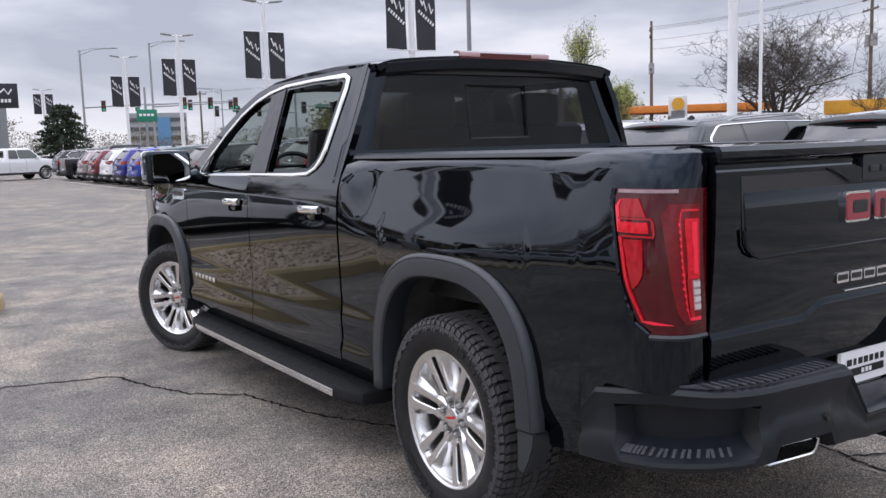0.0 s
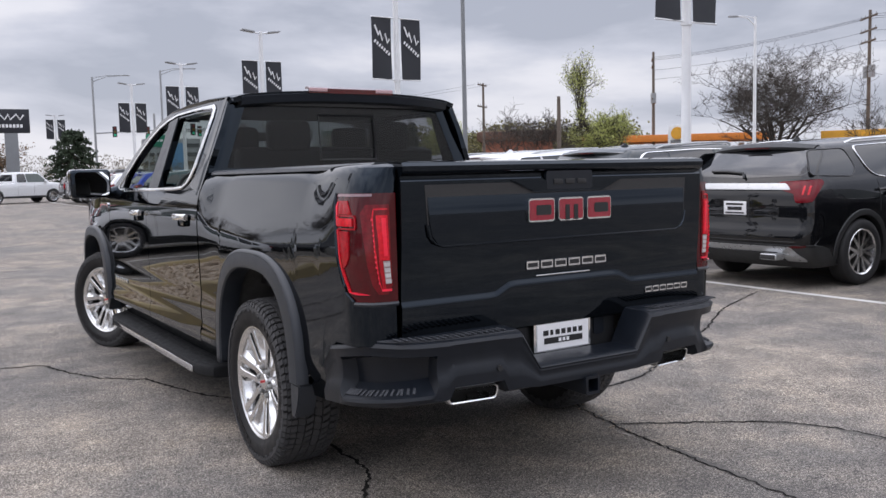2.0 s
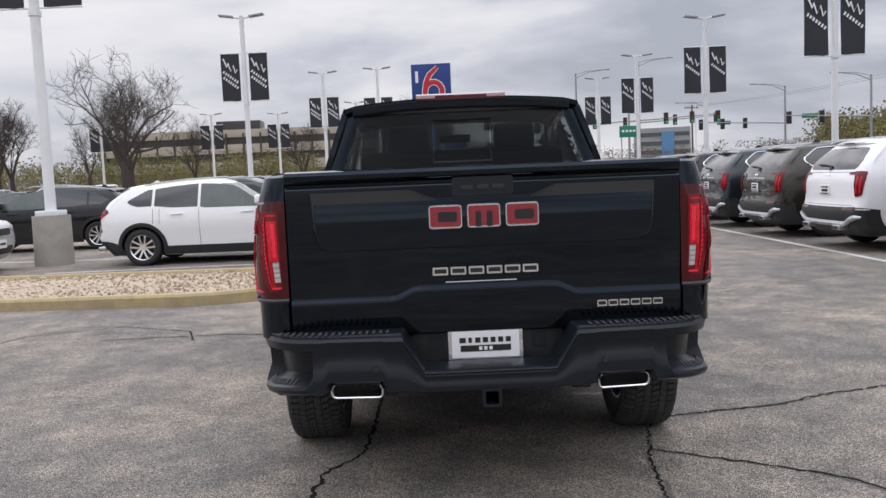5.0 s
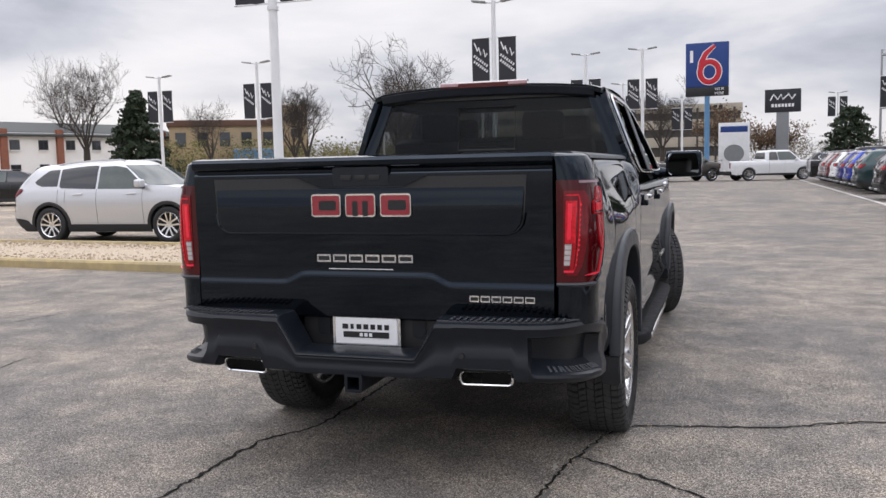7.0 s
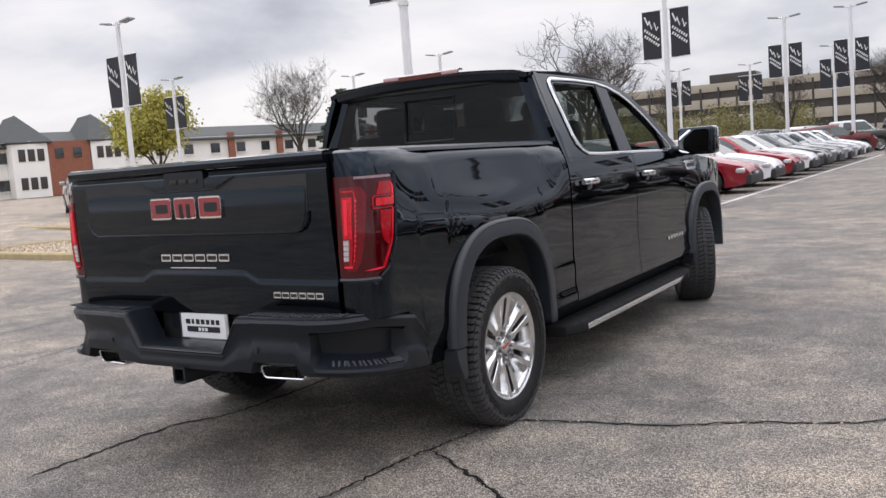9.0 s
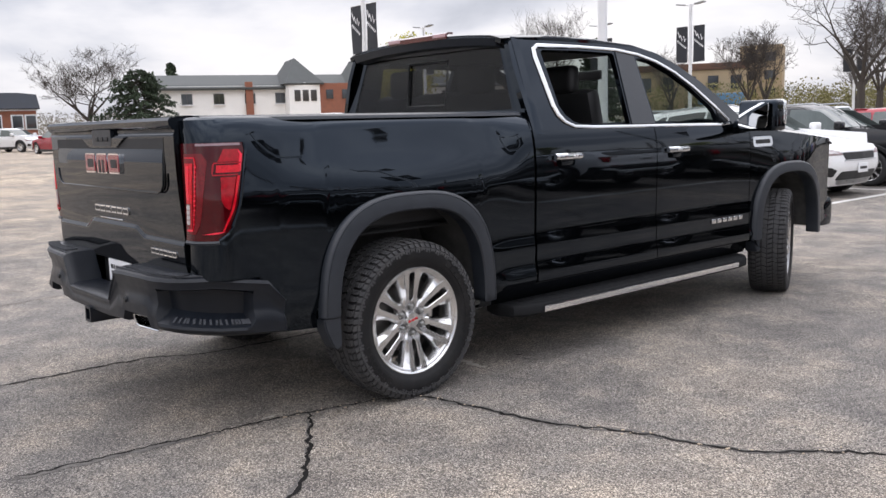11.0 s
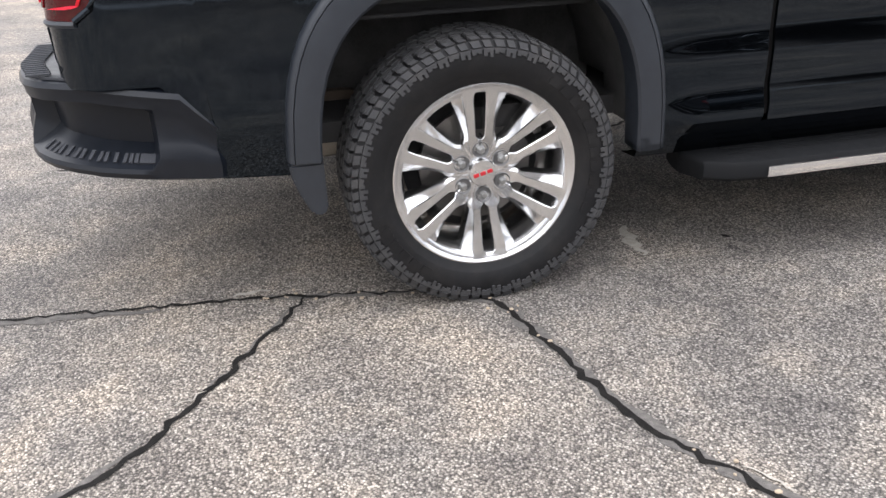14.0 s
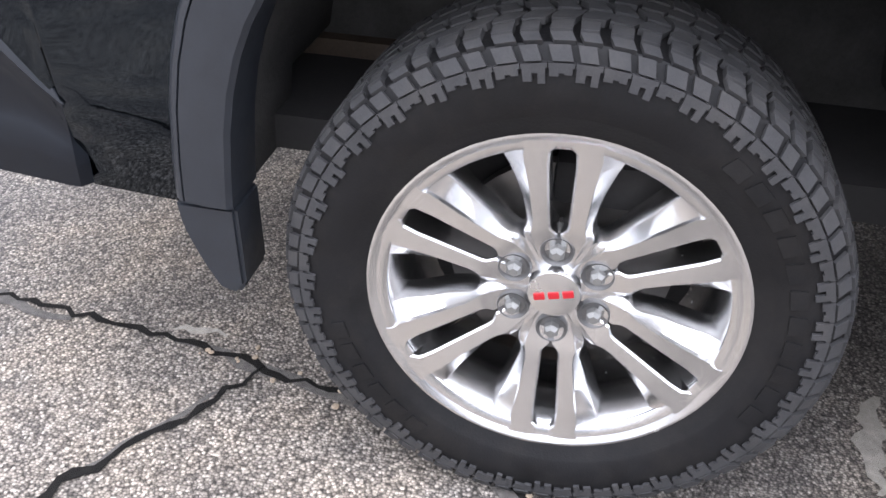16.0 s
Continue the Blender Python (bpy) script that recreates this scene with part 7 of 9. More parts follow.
def car_meshes(kind):
    """The shared meshes of one body style, with y ahead."""
    if kind in CAR_MESH:
        return CAR_MESH[kind]
    q = SPECS[kind]
    if kind in SUV_STYLE:
        CAR_MESH[kind] = (q, suv_meshes(kind), *spoked_wheel(q["r"], 6 if kind == "mid_suv" else 5))
        return CAR_MESH[kind]
    L, W, H, ra, fa, r, belt = (q[k] for k in ("L", "W", "H", "ra", "fa", "r", "belt"))
    yr, yf, clr = -L / 2, L / 2, q["clear"]
    out = []
    ar = r + 0.065
    ys = sorted([yr, yr + 0.02, yr + 0.07, yr + 0.18, yr + 0.34] + arch_ys(ra, ar, 13) + arch_ys(fa, ar, 13) + spread(ra + ar + 0.05, fa - ar - 0.05, 8) + [yf - 0.30, yf - 0.16, yf - 0.07, yf - 0.02, yf])

    def bottom(y):
        for c in (ra, fa):
            if abs(y - c) < ar:
                return r + math.sqrt(max(ar * ar - (y - c) ** 2, 0)) * 0.98 if ar * ar > (y - c) ** 2 else clr + 0.1
        e = min(y - yr, yf - y)
        return clr + 0.10 * (1 - smooth01(e / 0.5))

    def shoulder(y):
        if kind == "pickup":
            z = lerp_curve([(yr, belt - 0.02), (1.6, belt), (1.9, q["hood"]), (yf - 0.25, q["nose"] + 0.03), (yf, q["nose"] - 0.12)], y)
        else:
            z = lerp_curve([(yr, belt - 0.10), (yr + 0.15, belt - 0.02), (0, belt), (q["gb"][3], q["hood"]), (yf - 0.45, q["nose"] + 0.05), (yf - 0.12, q["nose"] - 0.05), (yf, q["nose"] - 0.20)], y)
        return z

    def half(y):
        e0, e1 = (y - yr) / 0.34, (yf - y) / 0.75
        k = 1.0
        if e0 < 1:
            k -= 0.16 * (1 - max(e0, 0)) ** 2.2
        if e1 < 1:
            k -= 0.26 * (1 - max(e1, 0)) ** 2.2
        return k * W / 2

    def sec(y, u, zb, zt):
        z = zb + (zt - zb) * u
        g = (z - clr) / (belt - clr)
        return half(y) * lerp_curve([(0, 0.93), (0.18, 0.965), (0.45, 0.985), (0.72, 1.0), (0.9, 0.975), (1.02, 0.93)], g), z

    bm = bmesh.new()
    rings = []
    for y in ys:
        zb, zt = bottom(y), shoulder(y)
        side = [sec(y, k / 9, zb, zt) for k in range(10)]
        wt = side[-1][0]
        top = [(wt * c, zt + 0.045 * (1 - c * c) + 0.010) for c in (0.94, 0.8, 0.55, 0.28, 0)]
        half_ring = [(x, y, z) for x, z in side + top]
        rings.append([(-x, a, b) for x, a, b in half_ring][:-1] + half_ring[::-1])
    vs = grid(bm, rings)
    bm.faces.new(vs[0])
    bm.faces.new(vs[-1][::-1])
    bmesh.ops.recalc_face_normals(bm, faces=bm.faces[:])
    out.append(("body", finish(bm, "body", CLAD, 32), "PAINT", ""))
    # cabin
    rb, rt, ft, fb = q["gb"]
    wb = W / 2 * 0.945

    def cab(v):
        k = v**1.15
        return rb + (rt - rb) * v**1.4, fb + (ft - fb) * v, wb + (q["wr"] * W / 1.99 * 1.0 - wb) * k

    bm = bmesh.new()
    rows = []
    for v, ins in (*((0.88 * k / 12, 0) for k in range(13)), (0.95, 0.02), (0.985, 0.06), (1.0, 0.16)):
        a, b, w = cab(v)
        a, b, w = a + ins * 1.1, b - ins * 1.1, w - ins
        rr = 0.10 + 0.05 * v
        z = belt - 0.02 + (H - belt + 0.02) * v
        z_fn = lambda y: z - q["roofdrop"] * smooth01((v - 0.2) / 0.8) * smooth01((0.3 - y) / 2.0)
        pts = []
        for cx, cy, a0 in ((w - rr, b - rr, 0), (-w + rr, b - rr, 90), (-w + rr, a + rr, 180), (w - rr, a + rr, 270)):
            for k in range(5):
                t = radians(a0 + 22.5 * k)
                pts.append((cx + rr * math.cos(t), cy + rr * math.sin(t)))
        rows.append([(x, y, z_fn(y)) for x, y in pts])
    vs = grid(bm, rows, True)
    c = bm.verts.new((0, (cab(1)[0] + cab(1)[1]) / 2, H + 0.012))
    top = vs[-1]
    for i in range(len(top)):
        bm.faces.new((top[i], top[(i + 1) % len(top)], c))
    bmesh.ops.recalc_face_normals(bm, faces=bm.faces[:])
    out.append(("cabin", finish(bm, "cabin", CLAD, 40), "PAINT", ""))

    def zc(y, v):
        return belt - 0.02 + (H - belt + 0.02) * v - q["roofdrop"] * smooth01((v - 0.2) / 0.8) * smooth01((0.3 - y) / 2.0)

    # side windows
    pill = {"pickup": (0.20,), "sedan": (-0.28,), "crossover": (-0.30,), "boxy_car": (-0.30, -1.25)}.get(kind, (-0.32, -1.38))
    v0, v1 = 0.10, 0.84
    for s in (-1, 1):
        lim = []
        for v in (v0, v1):
            a, b, w = cab(v)
            lim.append((a + 0.16, b - 0.14))
        cuts0 = [lim[0][1], *pill, lim[0][0]]
        cuts1 = [lim[1][1], *[p - 0.05 for p in pill], lim[1][0]]
        for k in range(len(pill) + 1):
            y1b, y0b = cuts0[k] - (0.02 if k else 0.0), cuts0[k + 1] + 0.02
            y1t, y0t = cuts1[k] - (0.02 if k else 0.0), cuts1[k + 1] + 0.02
            bm = bmesh.new()
            rows = []
            for j in range(7):
                g = j / 6
                v = v0 + (v1 - v0) * g
                w = cab(v)[2] + 0.010
                soft = 0.03 * (smooth01((g - 0.85) / 0.15) + smooth01((0.15 - g) / 0.15))
                ya, yb = y0b + (y0t - y0b) * g + soft, y1b + (y1t - y1b) * g - soft
                rows.append([(s * w, ya + (yb - ya) * i / 4, zc(ya + (yb - ya) * i / 4, v)) for i in range(5)])
            grid(bm, rows)
            thick(bm, 0.008)
            bmesh.ops.recalc_face_normals(bm, faces=bm.faces[:])
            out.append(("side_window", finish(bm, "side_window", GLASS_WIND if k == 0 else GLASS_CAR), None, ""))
        # handles, mirror, sill, wheel arch trims
        for hy in ((0.55, -0.55) if kind != "pickup" else (0.95, -0.1)):
            bm = bmesh.new()
            box(bm, (s * (W / 2 * 0.99), hy, belt - 0.14), (0.035, 0.20, 0.03), 0.01)
            out.append(("door_handle", finish(bm, "door_handle", CLAD), "PAINT", ""))
        bm = bmesh.new()
        box(bm, (s * (W / 2 + 0.03), fb - 0.38, belt + 0.08), (0.20, 0.13, 0.15), 0.045, seg=3)
        out.append(("side_mirror", finish(bm, "side_mirror", CLAD), "PAINT", ""))
        bm = bmesh.new()
        box(bm, (s * (W / 2 * 0.935), (ra + fa) / 2, clr + 0.05), (0.08, fa - ra - 2 * ar + 0.06, 0.13), 0.02)
        out.append(("sill", finish(bm, "sill", CLAD), None, ""))
        for dy in (0.62, -0.42, -1.28):
            if kind in ("pickup",) and dy < -1:
                continue
            bm = bmesh.new()
            rows = [[(s * (sec(dy, u, clr + 0.12, belt)[0] + 0.0015), dy + d, sec(dy, u, clr + 0.12, belt)[1]) for d in (-0.004, 0.004)] for u in spread(0, 1, 8)]
            grid(bm, rows)
            thick(bm, 0.002)
            out.append(("door_seam", finish(bm, "door_seam", BLACK_PRINT), None, ""))
        for c0 in (ra, fa):
            bm = bmesh.new()
            rows = []
            for k in range(17):
                a = math.pi * k / 16
                yy = c0 - (ar + 0.0) * math.cos(a)
                row = []
                for rr, dx in ((ar + 0.055, 0.002), (ar + 0.05, 0.016), (ar, 0.018), (ar - 0.01, -0.05)):
                    yq, zq = c0 - rr * math.cos(a), r + rr * math.sin(a) * 0.98
                    row.append((s * (half(yq) * lerp_curve([(0, 0.95), (0.45, 0.985), (0.72, 1.0), (1.02, 0.95)], (zq - clr) / (belt - clr)) + dx), yq, max(zq, clr)))
                rows.append(row)
            grid(bm, rows)
            bmesh.ops.recalc_face_normals(bm, faces=bm.faces[:])
            out.append(("arch_trim", finish(bm, "arch_trim", CLAD), "PAINT" if kind in ("sedan", "boxy_car", "pickup") else None, ""))
        # lamps
        lt, yl = q["lamp"], yr
        bm = bmesh.new()
        if lt == "tall":
            box(bm, (s * W * 0.368, yr + 0.12, belt - 0.22 if kind != "pickup" else belt - 0.25), (0.21, 0.26, 0.36), 0.05, seg=3)
        elif lt == "wide":
            box(bm, (s * W * 0.335, yr + 0.13, belt - 0.12), (0.32, 0.34, 0.17), 0.05, seg=3)
        else:
            box(bm, (s * W * 0.355, yr + 0.19, belt - 0.10), (0.22, 0.30, 0.16), 0.06, seg=3)
        out.append(("tail_lamp", finish(bm, "tail_lamp", RED_TAIL), None, "red tail lamp"))
        bm = bmesh.new()
        box(bm, (s * W * 0.36, yf - 0.26, q["nose"] - 0.13), (0.34, 0.34, 0.13), 0.05, seg=3, m=Matrix.Rotation(0, 4, "Z"))
        out.append(("headlamp", finish(bm, "headlamp", CLEAR_LENS), None, "clear headlamp"))
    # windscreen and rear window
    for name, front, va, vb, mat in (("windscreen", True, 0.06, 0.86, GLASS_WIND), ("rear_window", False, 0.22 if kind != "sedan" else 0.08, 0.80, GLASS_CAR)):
        bm = bmesh.new()
        rows = []
        for v in spread(va, vb, 6):
            a, b, w = cab(v)
            y = b + 0.014 if front else a - 0.014
            ww = w - (0.10 if front else 0.17)
            rows.append([(u * ww, y, zc(y, v)) for u in spread(-1, 1, 6)])
        grid(bm, rows)
        thick(bm, 0.008)
        bmesh.ops.recalc_face_normals(bm, faces=bm.faces[:])
        out.append((name, finish(bm, name, mat), None, ""))
    # bumpers, plates, grille, spoiler, floor
    bm = bmesh.new()
    box(bm, (0, yr + 0.12, clr + 0.17), (W * 0.86, 0.30, 0.24), 0.07, seg=3)
    out.append(("rear_bumper", finish(bm, "rear_bumper", CLAD), None, ""))
    if kind != "pickup":
        bm = bmesh.new()
        box(bm, (0, rt + 0.10, zc(rt, 0.93) + 0.035), (W * 0.62, 0.30, 0.04), 0.015)
        out.append(("roof_spoiler", finish(bm, "roof_spoiler", CLAD), "PAINT" if kind != "sedan" else "PAINT", ""))
        bm = bmesh.new()
        tube(bm, [(0.05, rb + (rt - rb) * 0.16 - 0.03, zc(rb, 0.16)), (-0.36, rb + (rt - rb) * 0.2 - 0.035, zc(rb, 0.21))], 0.013, 6)
        out.append(("rear_wiper", finish(bm, "rear_wiper", BLACK_PRINT), None, ""))
    bm = bmesh.new()
    box(bm, (0, yr - 0.012, belt - (0.26 if kind != "pickup" else 0.60)), (0.32, 0.03, 0.16), 0.006)
    out.append(("plate", finish(bm, "plate", WHITE_PRINT), None, "white dealer plate"))
    bm = bmesh.new()
    box(bm, (0, yr - 0.030, belt - (0.265 if kind != "pickup" else 0.60)), (0.22, 0.008, 0.028))
    out.append(("plate_bar", finish(bm, "plate_bar", BLACK_PRINT), None, ""))
    bm = bmesh.new()
    box(bm, (0, yf - 0.10, clr + 0.20), (W * 0.78, 0.26, 0.26), 0.07, seg=3)
    out.append(("front_bumper", finish(bm, "front_bumper", CLAD), None, ""))
    bm = bmesh.new()
    box(bm, (0, yf - 0.03, q["nose"] - 0.24), (W * 0.52, 0.10, 0.14), 0.03)
    out.append(("grille", finish(bm, "grille", BLACK_PRINT), None, ""))
    bm = bmesh.new()
    box(bm, (0, yf + 0.005, clr + 0.28), (0.32, 0.03, 0.15), 0.006)
    out.append(("plate", finish(bm, "plate", WHITE_PRINT), None, ""))
    bm = bmesh.new()
    box(bm, (0, 0, clr + 0.16), (W * 0.78, L * 0.92, 0.30), 0.05)
    out.append(("underbody", finish(bm, "underbody", DARK), None, ""))
    tyre, rim, back = spoked_wheel(r, 5)
    CAR_MESH[kind] = (q, out, tyre, rim, back)
    return CAR_MESH[kind]


PAINTS = {}


def car(kind, name, colour, x, y, heading, label, category, steer=0.0, metal=0.0, group=""):
    """heading: degrees from +y, counter-clockwise."""
    key = (colour, metal)
    if key not in PAINTS:
        PAINTS[key] = paint("car_paint", colour, metal, 0.30)
    q, out, tyre, rim, back = car_meshes(kind)
    root = empty(name, pose(x, y, gz(x, y), 0, 0, heading), label, category, group)
    for pn, me, how, lab in out:
        if how == "PAINT":
            ck = (me.name, key)
            if ck not in PAINTS:
                PAINTS[ck] = me.copy()
                PAINTS[ck].materials.clear()
                PAINTS[ck].materials.append(PAINTS[key])
            me = PAINTS[ck]
        o = new(pn, me)
        o.parent = root
        if lab:
            tagged(o, lab)
    for s in (-1, 1):
        for ya in (q["ra"], q["fa"]):
            w = new("wheel", tyre)
            w.parent = root
            w.matrix_basis = pose(s * (q["W"] / 2 - 0.125), ya, q["r"], 0, 0, 0 if s > 0 else 180)
            for pn, me in (("rim", rim), ("brake_cover", back)):
                o = new(pn, me)
                o.parent = w
    return root


RG = "row of parked cars with tails to the aisle"


def right_row(kind, name, col, y, label, cat, metal=0.3):
    q = SPECS[kind]
    car(kind, name, col, 6.87 - q["ra"], y, -90, label, cat, metal=metal, group=RG)


right_row("mid_suv", "suv", (0.006, 0.006, 0.007), -0.22, "black sport utility vehicle parked tail to the aisle", "suv")
right_row("mid_suv", "suv", (0.007, 0.0075, 0.009), 2.72, "black sport utility vehicle with a chrome tail bar", "suv")
right_row("large_suv", "suv", (0.030, 0.036, 0.040), 5.72, "dark grey large sport utility vehicle with chrome trim", "suv", 0.5)
right_row("large_suv", "suv", (0.86, 0.86, 0.87), 8.62, "white large sport utility vehicle with tall red lamps", "suv", 0.0)
right_row("large_suv", "suv", (0.036, 0.034, 0.026), 11.58, "dark olive-brown large sport utility vehicle", "suv", 0.5)
right_row("large_suv", "suv", (0.022, 0.030, 0.036), 14.50, "dark slate sport utility vehicle", "suv", 0.5)
right_row("large_suv", "suv", (0.012, 0.012, 0.014), 17.42, "black sport utility vehicle", "suv", 0.4)
right_row("large_suv", "suv", (0.030, 0.032, 0.036), 20.35, "dark grey sport utility vehicle in a long row", "suv", 0.5)
right_row("soft_suv", "suv", (0.012, 0.012, 0.014), 25.9, "black sport utility vehicle in a long row", "suv", 0.4)
right_row("soft_suv", "suv", (0.03, 0.06, 0.065), 31.0, "dark teal sport utility vehicle", "suv", 0.5)
right_row("soft_suv", "suv", (0.02, 0.05, 0.36), 33.6, "bright blue sport utility vehicle", "suv", 0.4)
right_row("soft_suv", "suv", (0.03, 0.035, 0.22), 36.2, "deep blue sport utility vehicle", "suv", 0.4)
right_row("soft_suv", "suv", (0.85, 0.85, 0.86), 38.8, "white sport utility vehicle", "suv", 0.0)
right_row("soft_suv", "suv", (0.14, 0.02, 0.03), 41.5, "dark red sport utility vehicle parked tail to the aisle", "suv", 0.4)
right_row("soft_suv", "suv", (0.36, 0.30, 0.30), 44.2, "silver sport utility vehicle parked tail to the aisle", "suv", 0.6)
right_row("pickup", "pickup_truck", (0.008, 0.008, 0.01), 47.6, "black pickup truck parked tail to the aisle", "truck")
right_row("large_suv", "suv", (0.008, 0.008, 0.01), 51.0, "black sport utility vehicle at the end of a row", "suv")
LG = "row of parked cars with noses to the aisle"


def left_row(kind, name, col, y, label, cat, metal=0.2, nose=-1.95):
    q = SPECS[kind]
    car(kind, name, col, nose - q["L"] / 2 + 0.008 * (y - 10), y, -90, label, cat, metal=metal, group=LG)


car("crossover", "hatchback_car", (0.88, 0.88, 0.88), -4.15, 11.68, -92, "white crossover car beside the gravel island", "car", metal=0.0, group=LG)
left_row("crossover", "hatchback_car", (0.02, 0.02, 0.022), 14.45, "black crossover car with a yellow windscreen sticker", "car", 0.3)
left_row("sedan", "sedan", (0.28, 0.012, 0.025), 18.6, "red sedan parked nose to the aisle", "car", 0.3)
left_row("sedan", "sedan", (0.87, 0.87, 0.88), 21.3, "white sedan parked nose to the aisle", "car", 0.0)
left_row("sedan", "sedan", (0.30, 0.012, 0.02), 24.1, "red sedan parked nose to the aisle", "car", 0.3)
left_row("sedan", "sedan", (0.87, 0.87, 0.88), 26.8, "white sedan parked nose to the aisle", "car", 0.0)
left_row("sedan", "sedan", (0.10, 0.105, 0.11), 29.6, "dark grey sedan parked nose to the aisle", "car", 0.6)
left_row("sedan", "sedan", (0.24, 0.25, 0.26), 32.3, "grey sedan parked nose to the aisle", "car", 0.6)
left_row("sedan", "sedan", (0.40, 0.41, 0.42), 35.1, "silver sedan parked nose to the aisle", "car", 0.6)
left_row("sedan", "sedan", (0.60, 0.61, 0.62), 37.9, "pale silver sedan parked nose to the aisle", "car", 0.4)
left_row("sedan", "sedan", (0.80, 0.81, 0.82), 40.6, "white sedan at the end of the row", "car", 0.1)
car("soft_suv", "suv", (0.62, 0.63, 0.65), -10.45, 10.85, -88, "silver sport utility vehicle behind the gravel island", "suv", metal=0.5)
car("crossover", "hatchback_car", (0.02, 0.02, 0.022), -9.6, 16.6, 95, "black hatchback car parked in the far lot", "car")
car("sedan", "sedan", (0.012, 0.012, 0.014), -18.2, 33.0, 95, "black sedan parked in the far lot", "car")
car("boxy_car", "hatchback_car", (0.78, 0.79, 0.8), -22.1, 53.2, 215, "white boxy hatchback car", "car")
car("soft_suv", "suv", (0.03, 0.035, 0.045), -24.6, 50.7, 150, "dark blue sport utility vehicle", "suv", metal=0.4)
car("sedan", "sedan", (0.30, 0.31, 0.32), -27.5, 49.0, 150, "grey sedan parked in the far lot", "car", metal=0.5)
car("large_suv", "suv", (0.40, 0.41, 0.43), -29.0, 19.2, 60, "silver sport utility vehicle", "suv", metal=0.6)
car("pickup", "pickup_truck", (0.010, 0.010, 0.012), -32.2, 25.0, 92, "black pickup truck parked in the far lot", "truck")
car("sedan", "sedan", (0.012, 0.012, 0.014), -26.6, 23.4, 130, "black sedan parked in the far lot", "car")
car("pickup", "pickup_truck", (0.075, 0.068, 0.060), -1.6, 54.6, -55, "grey-brown pickup truck at the end of the aisle", "truck", metal=0.5)
car("pickup", "pickup_truck", (0.62, 0.63, 0.64), -4.9, 56.0, -55, "silver pickup truck behind a row of sedans", "truck", metal=0.3)
car("soft_suv", "suv", (0.16, 0.03, 0.03), -4.6, 48.6, -60, "dark red sport utility vehicle", "suv", metal=0.4)
car("large_suv", "suv", (0.62, 0.63, 0.64), -7.0, 53.0, 150, "white boxy sport utility vehicle", "suv", metal=0.1)
car("large_suv", "suv", (0.010, 0.010, 0.012), -9.6, 53.0, 150, "black sport utility vehicle behind a row of sedans", "suv")
car("pickup", "pickup_truck", (0.74, 0.75, 0.76), 3.9, 55.0, -66, "white pickup truck at the end of the aisle", "truck")
car("sedan", "sedan", (0.26, 0.012, 0.03), -33.4, 2.6, 70, "dark red sedan parked in the far lot", "car", metal=0.3)
car("sedan", "sedan", (0.30, 0.012, 0.03), -48.6, 13.4, 100, "red sedan parked in the far lot", "car", metal=0.3)
car("crossover", "hatchback_car", (0.76, 0.77, 0.78), -57.0, 12.9, -60, "white crossover car parked in the far lot", "car")
car("crossover", "suv", (0.80, 0.81, 0.82), -42.4, 6.9, -97, "white compact sport utility vehicle facing across the lot", "suv")
car("soft_suv", "suv", (0.05, 0.055, 0.065), -58.0, 18.2, -60, "dark grey sport utility vehicle parked in the far lot", "suv", metal=0.4)
car("soft_suv", "suv", (0.84, 0.84, 0.85), -19.6, -1.1, -104, "white sport utility vehicle facing across the lot", "suv")
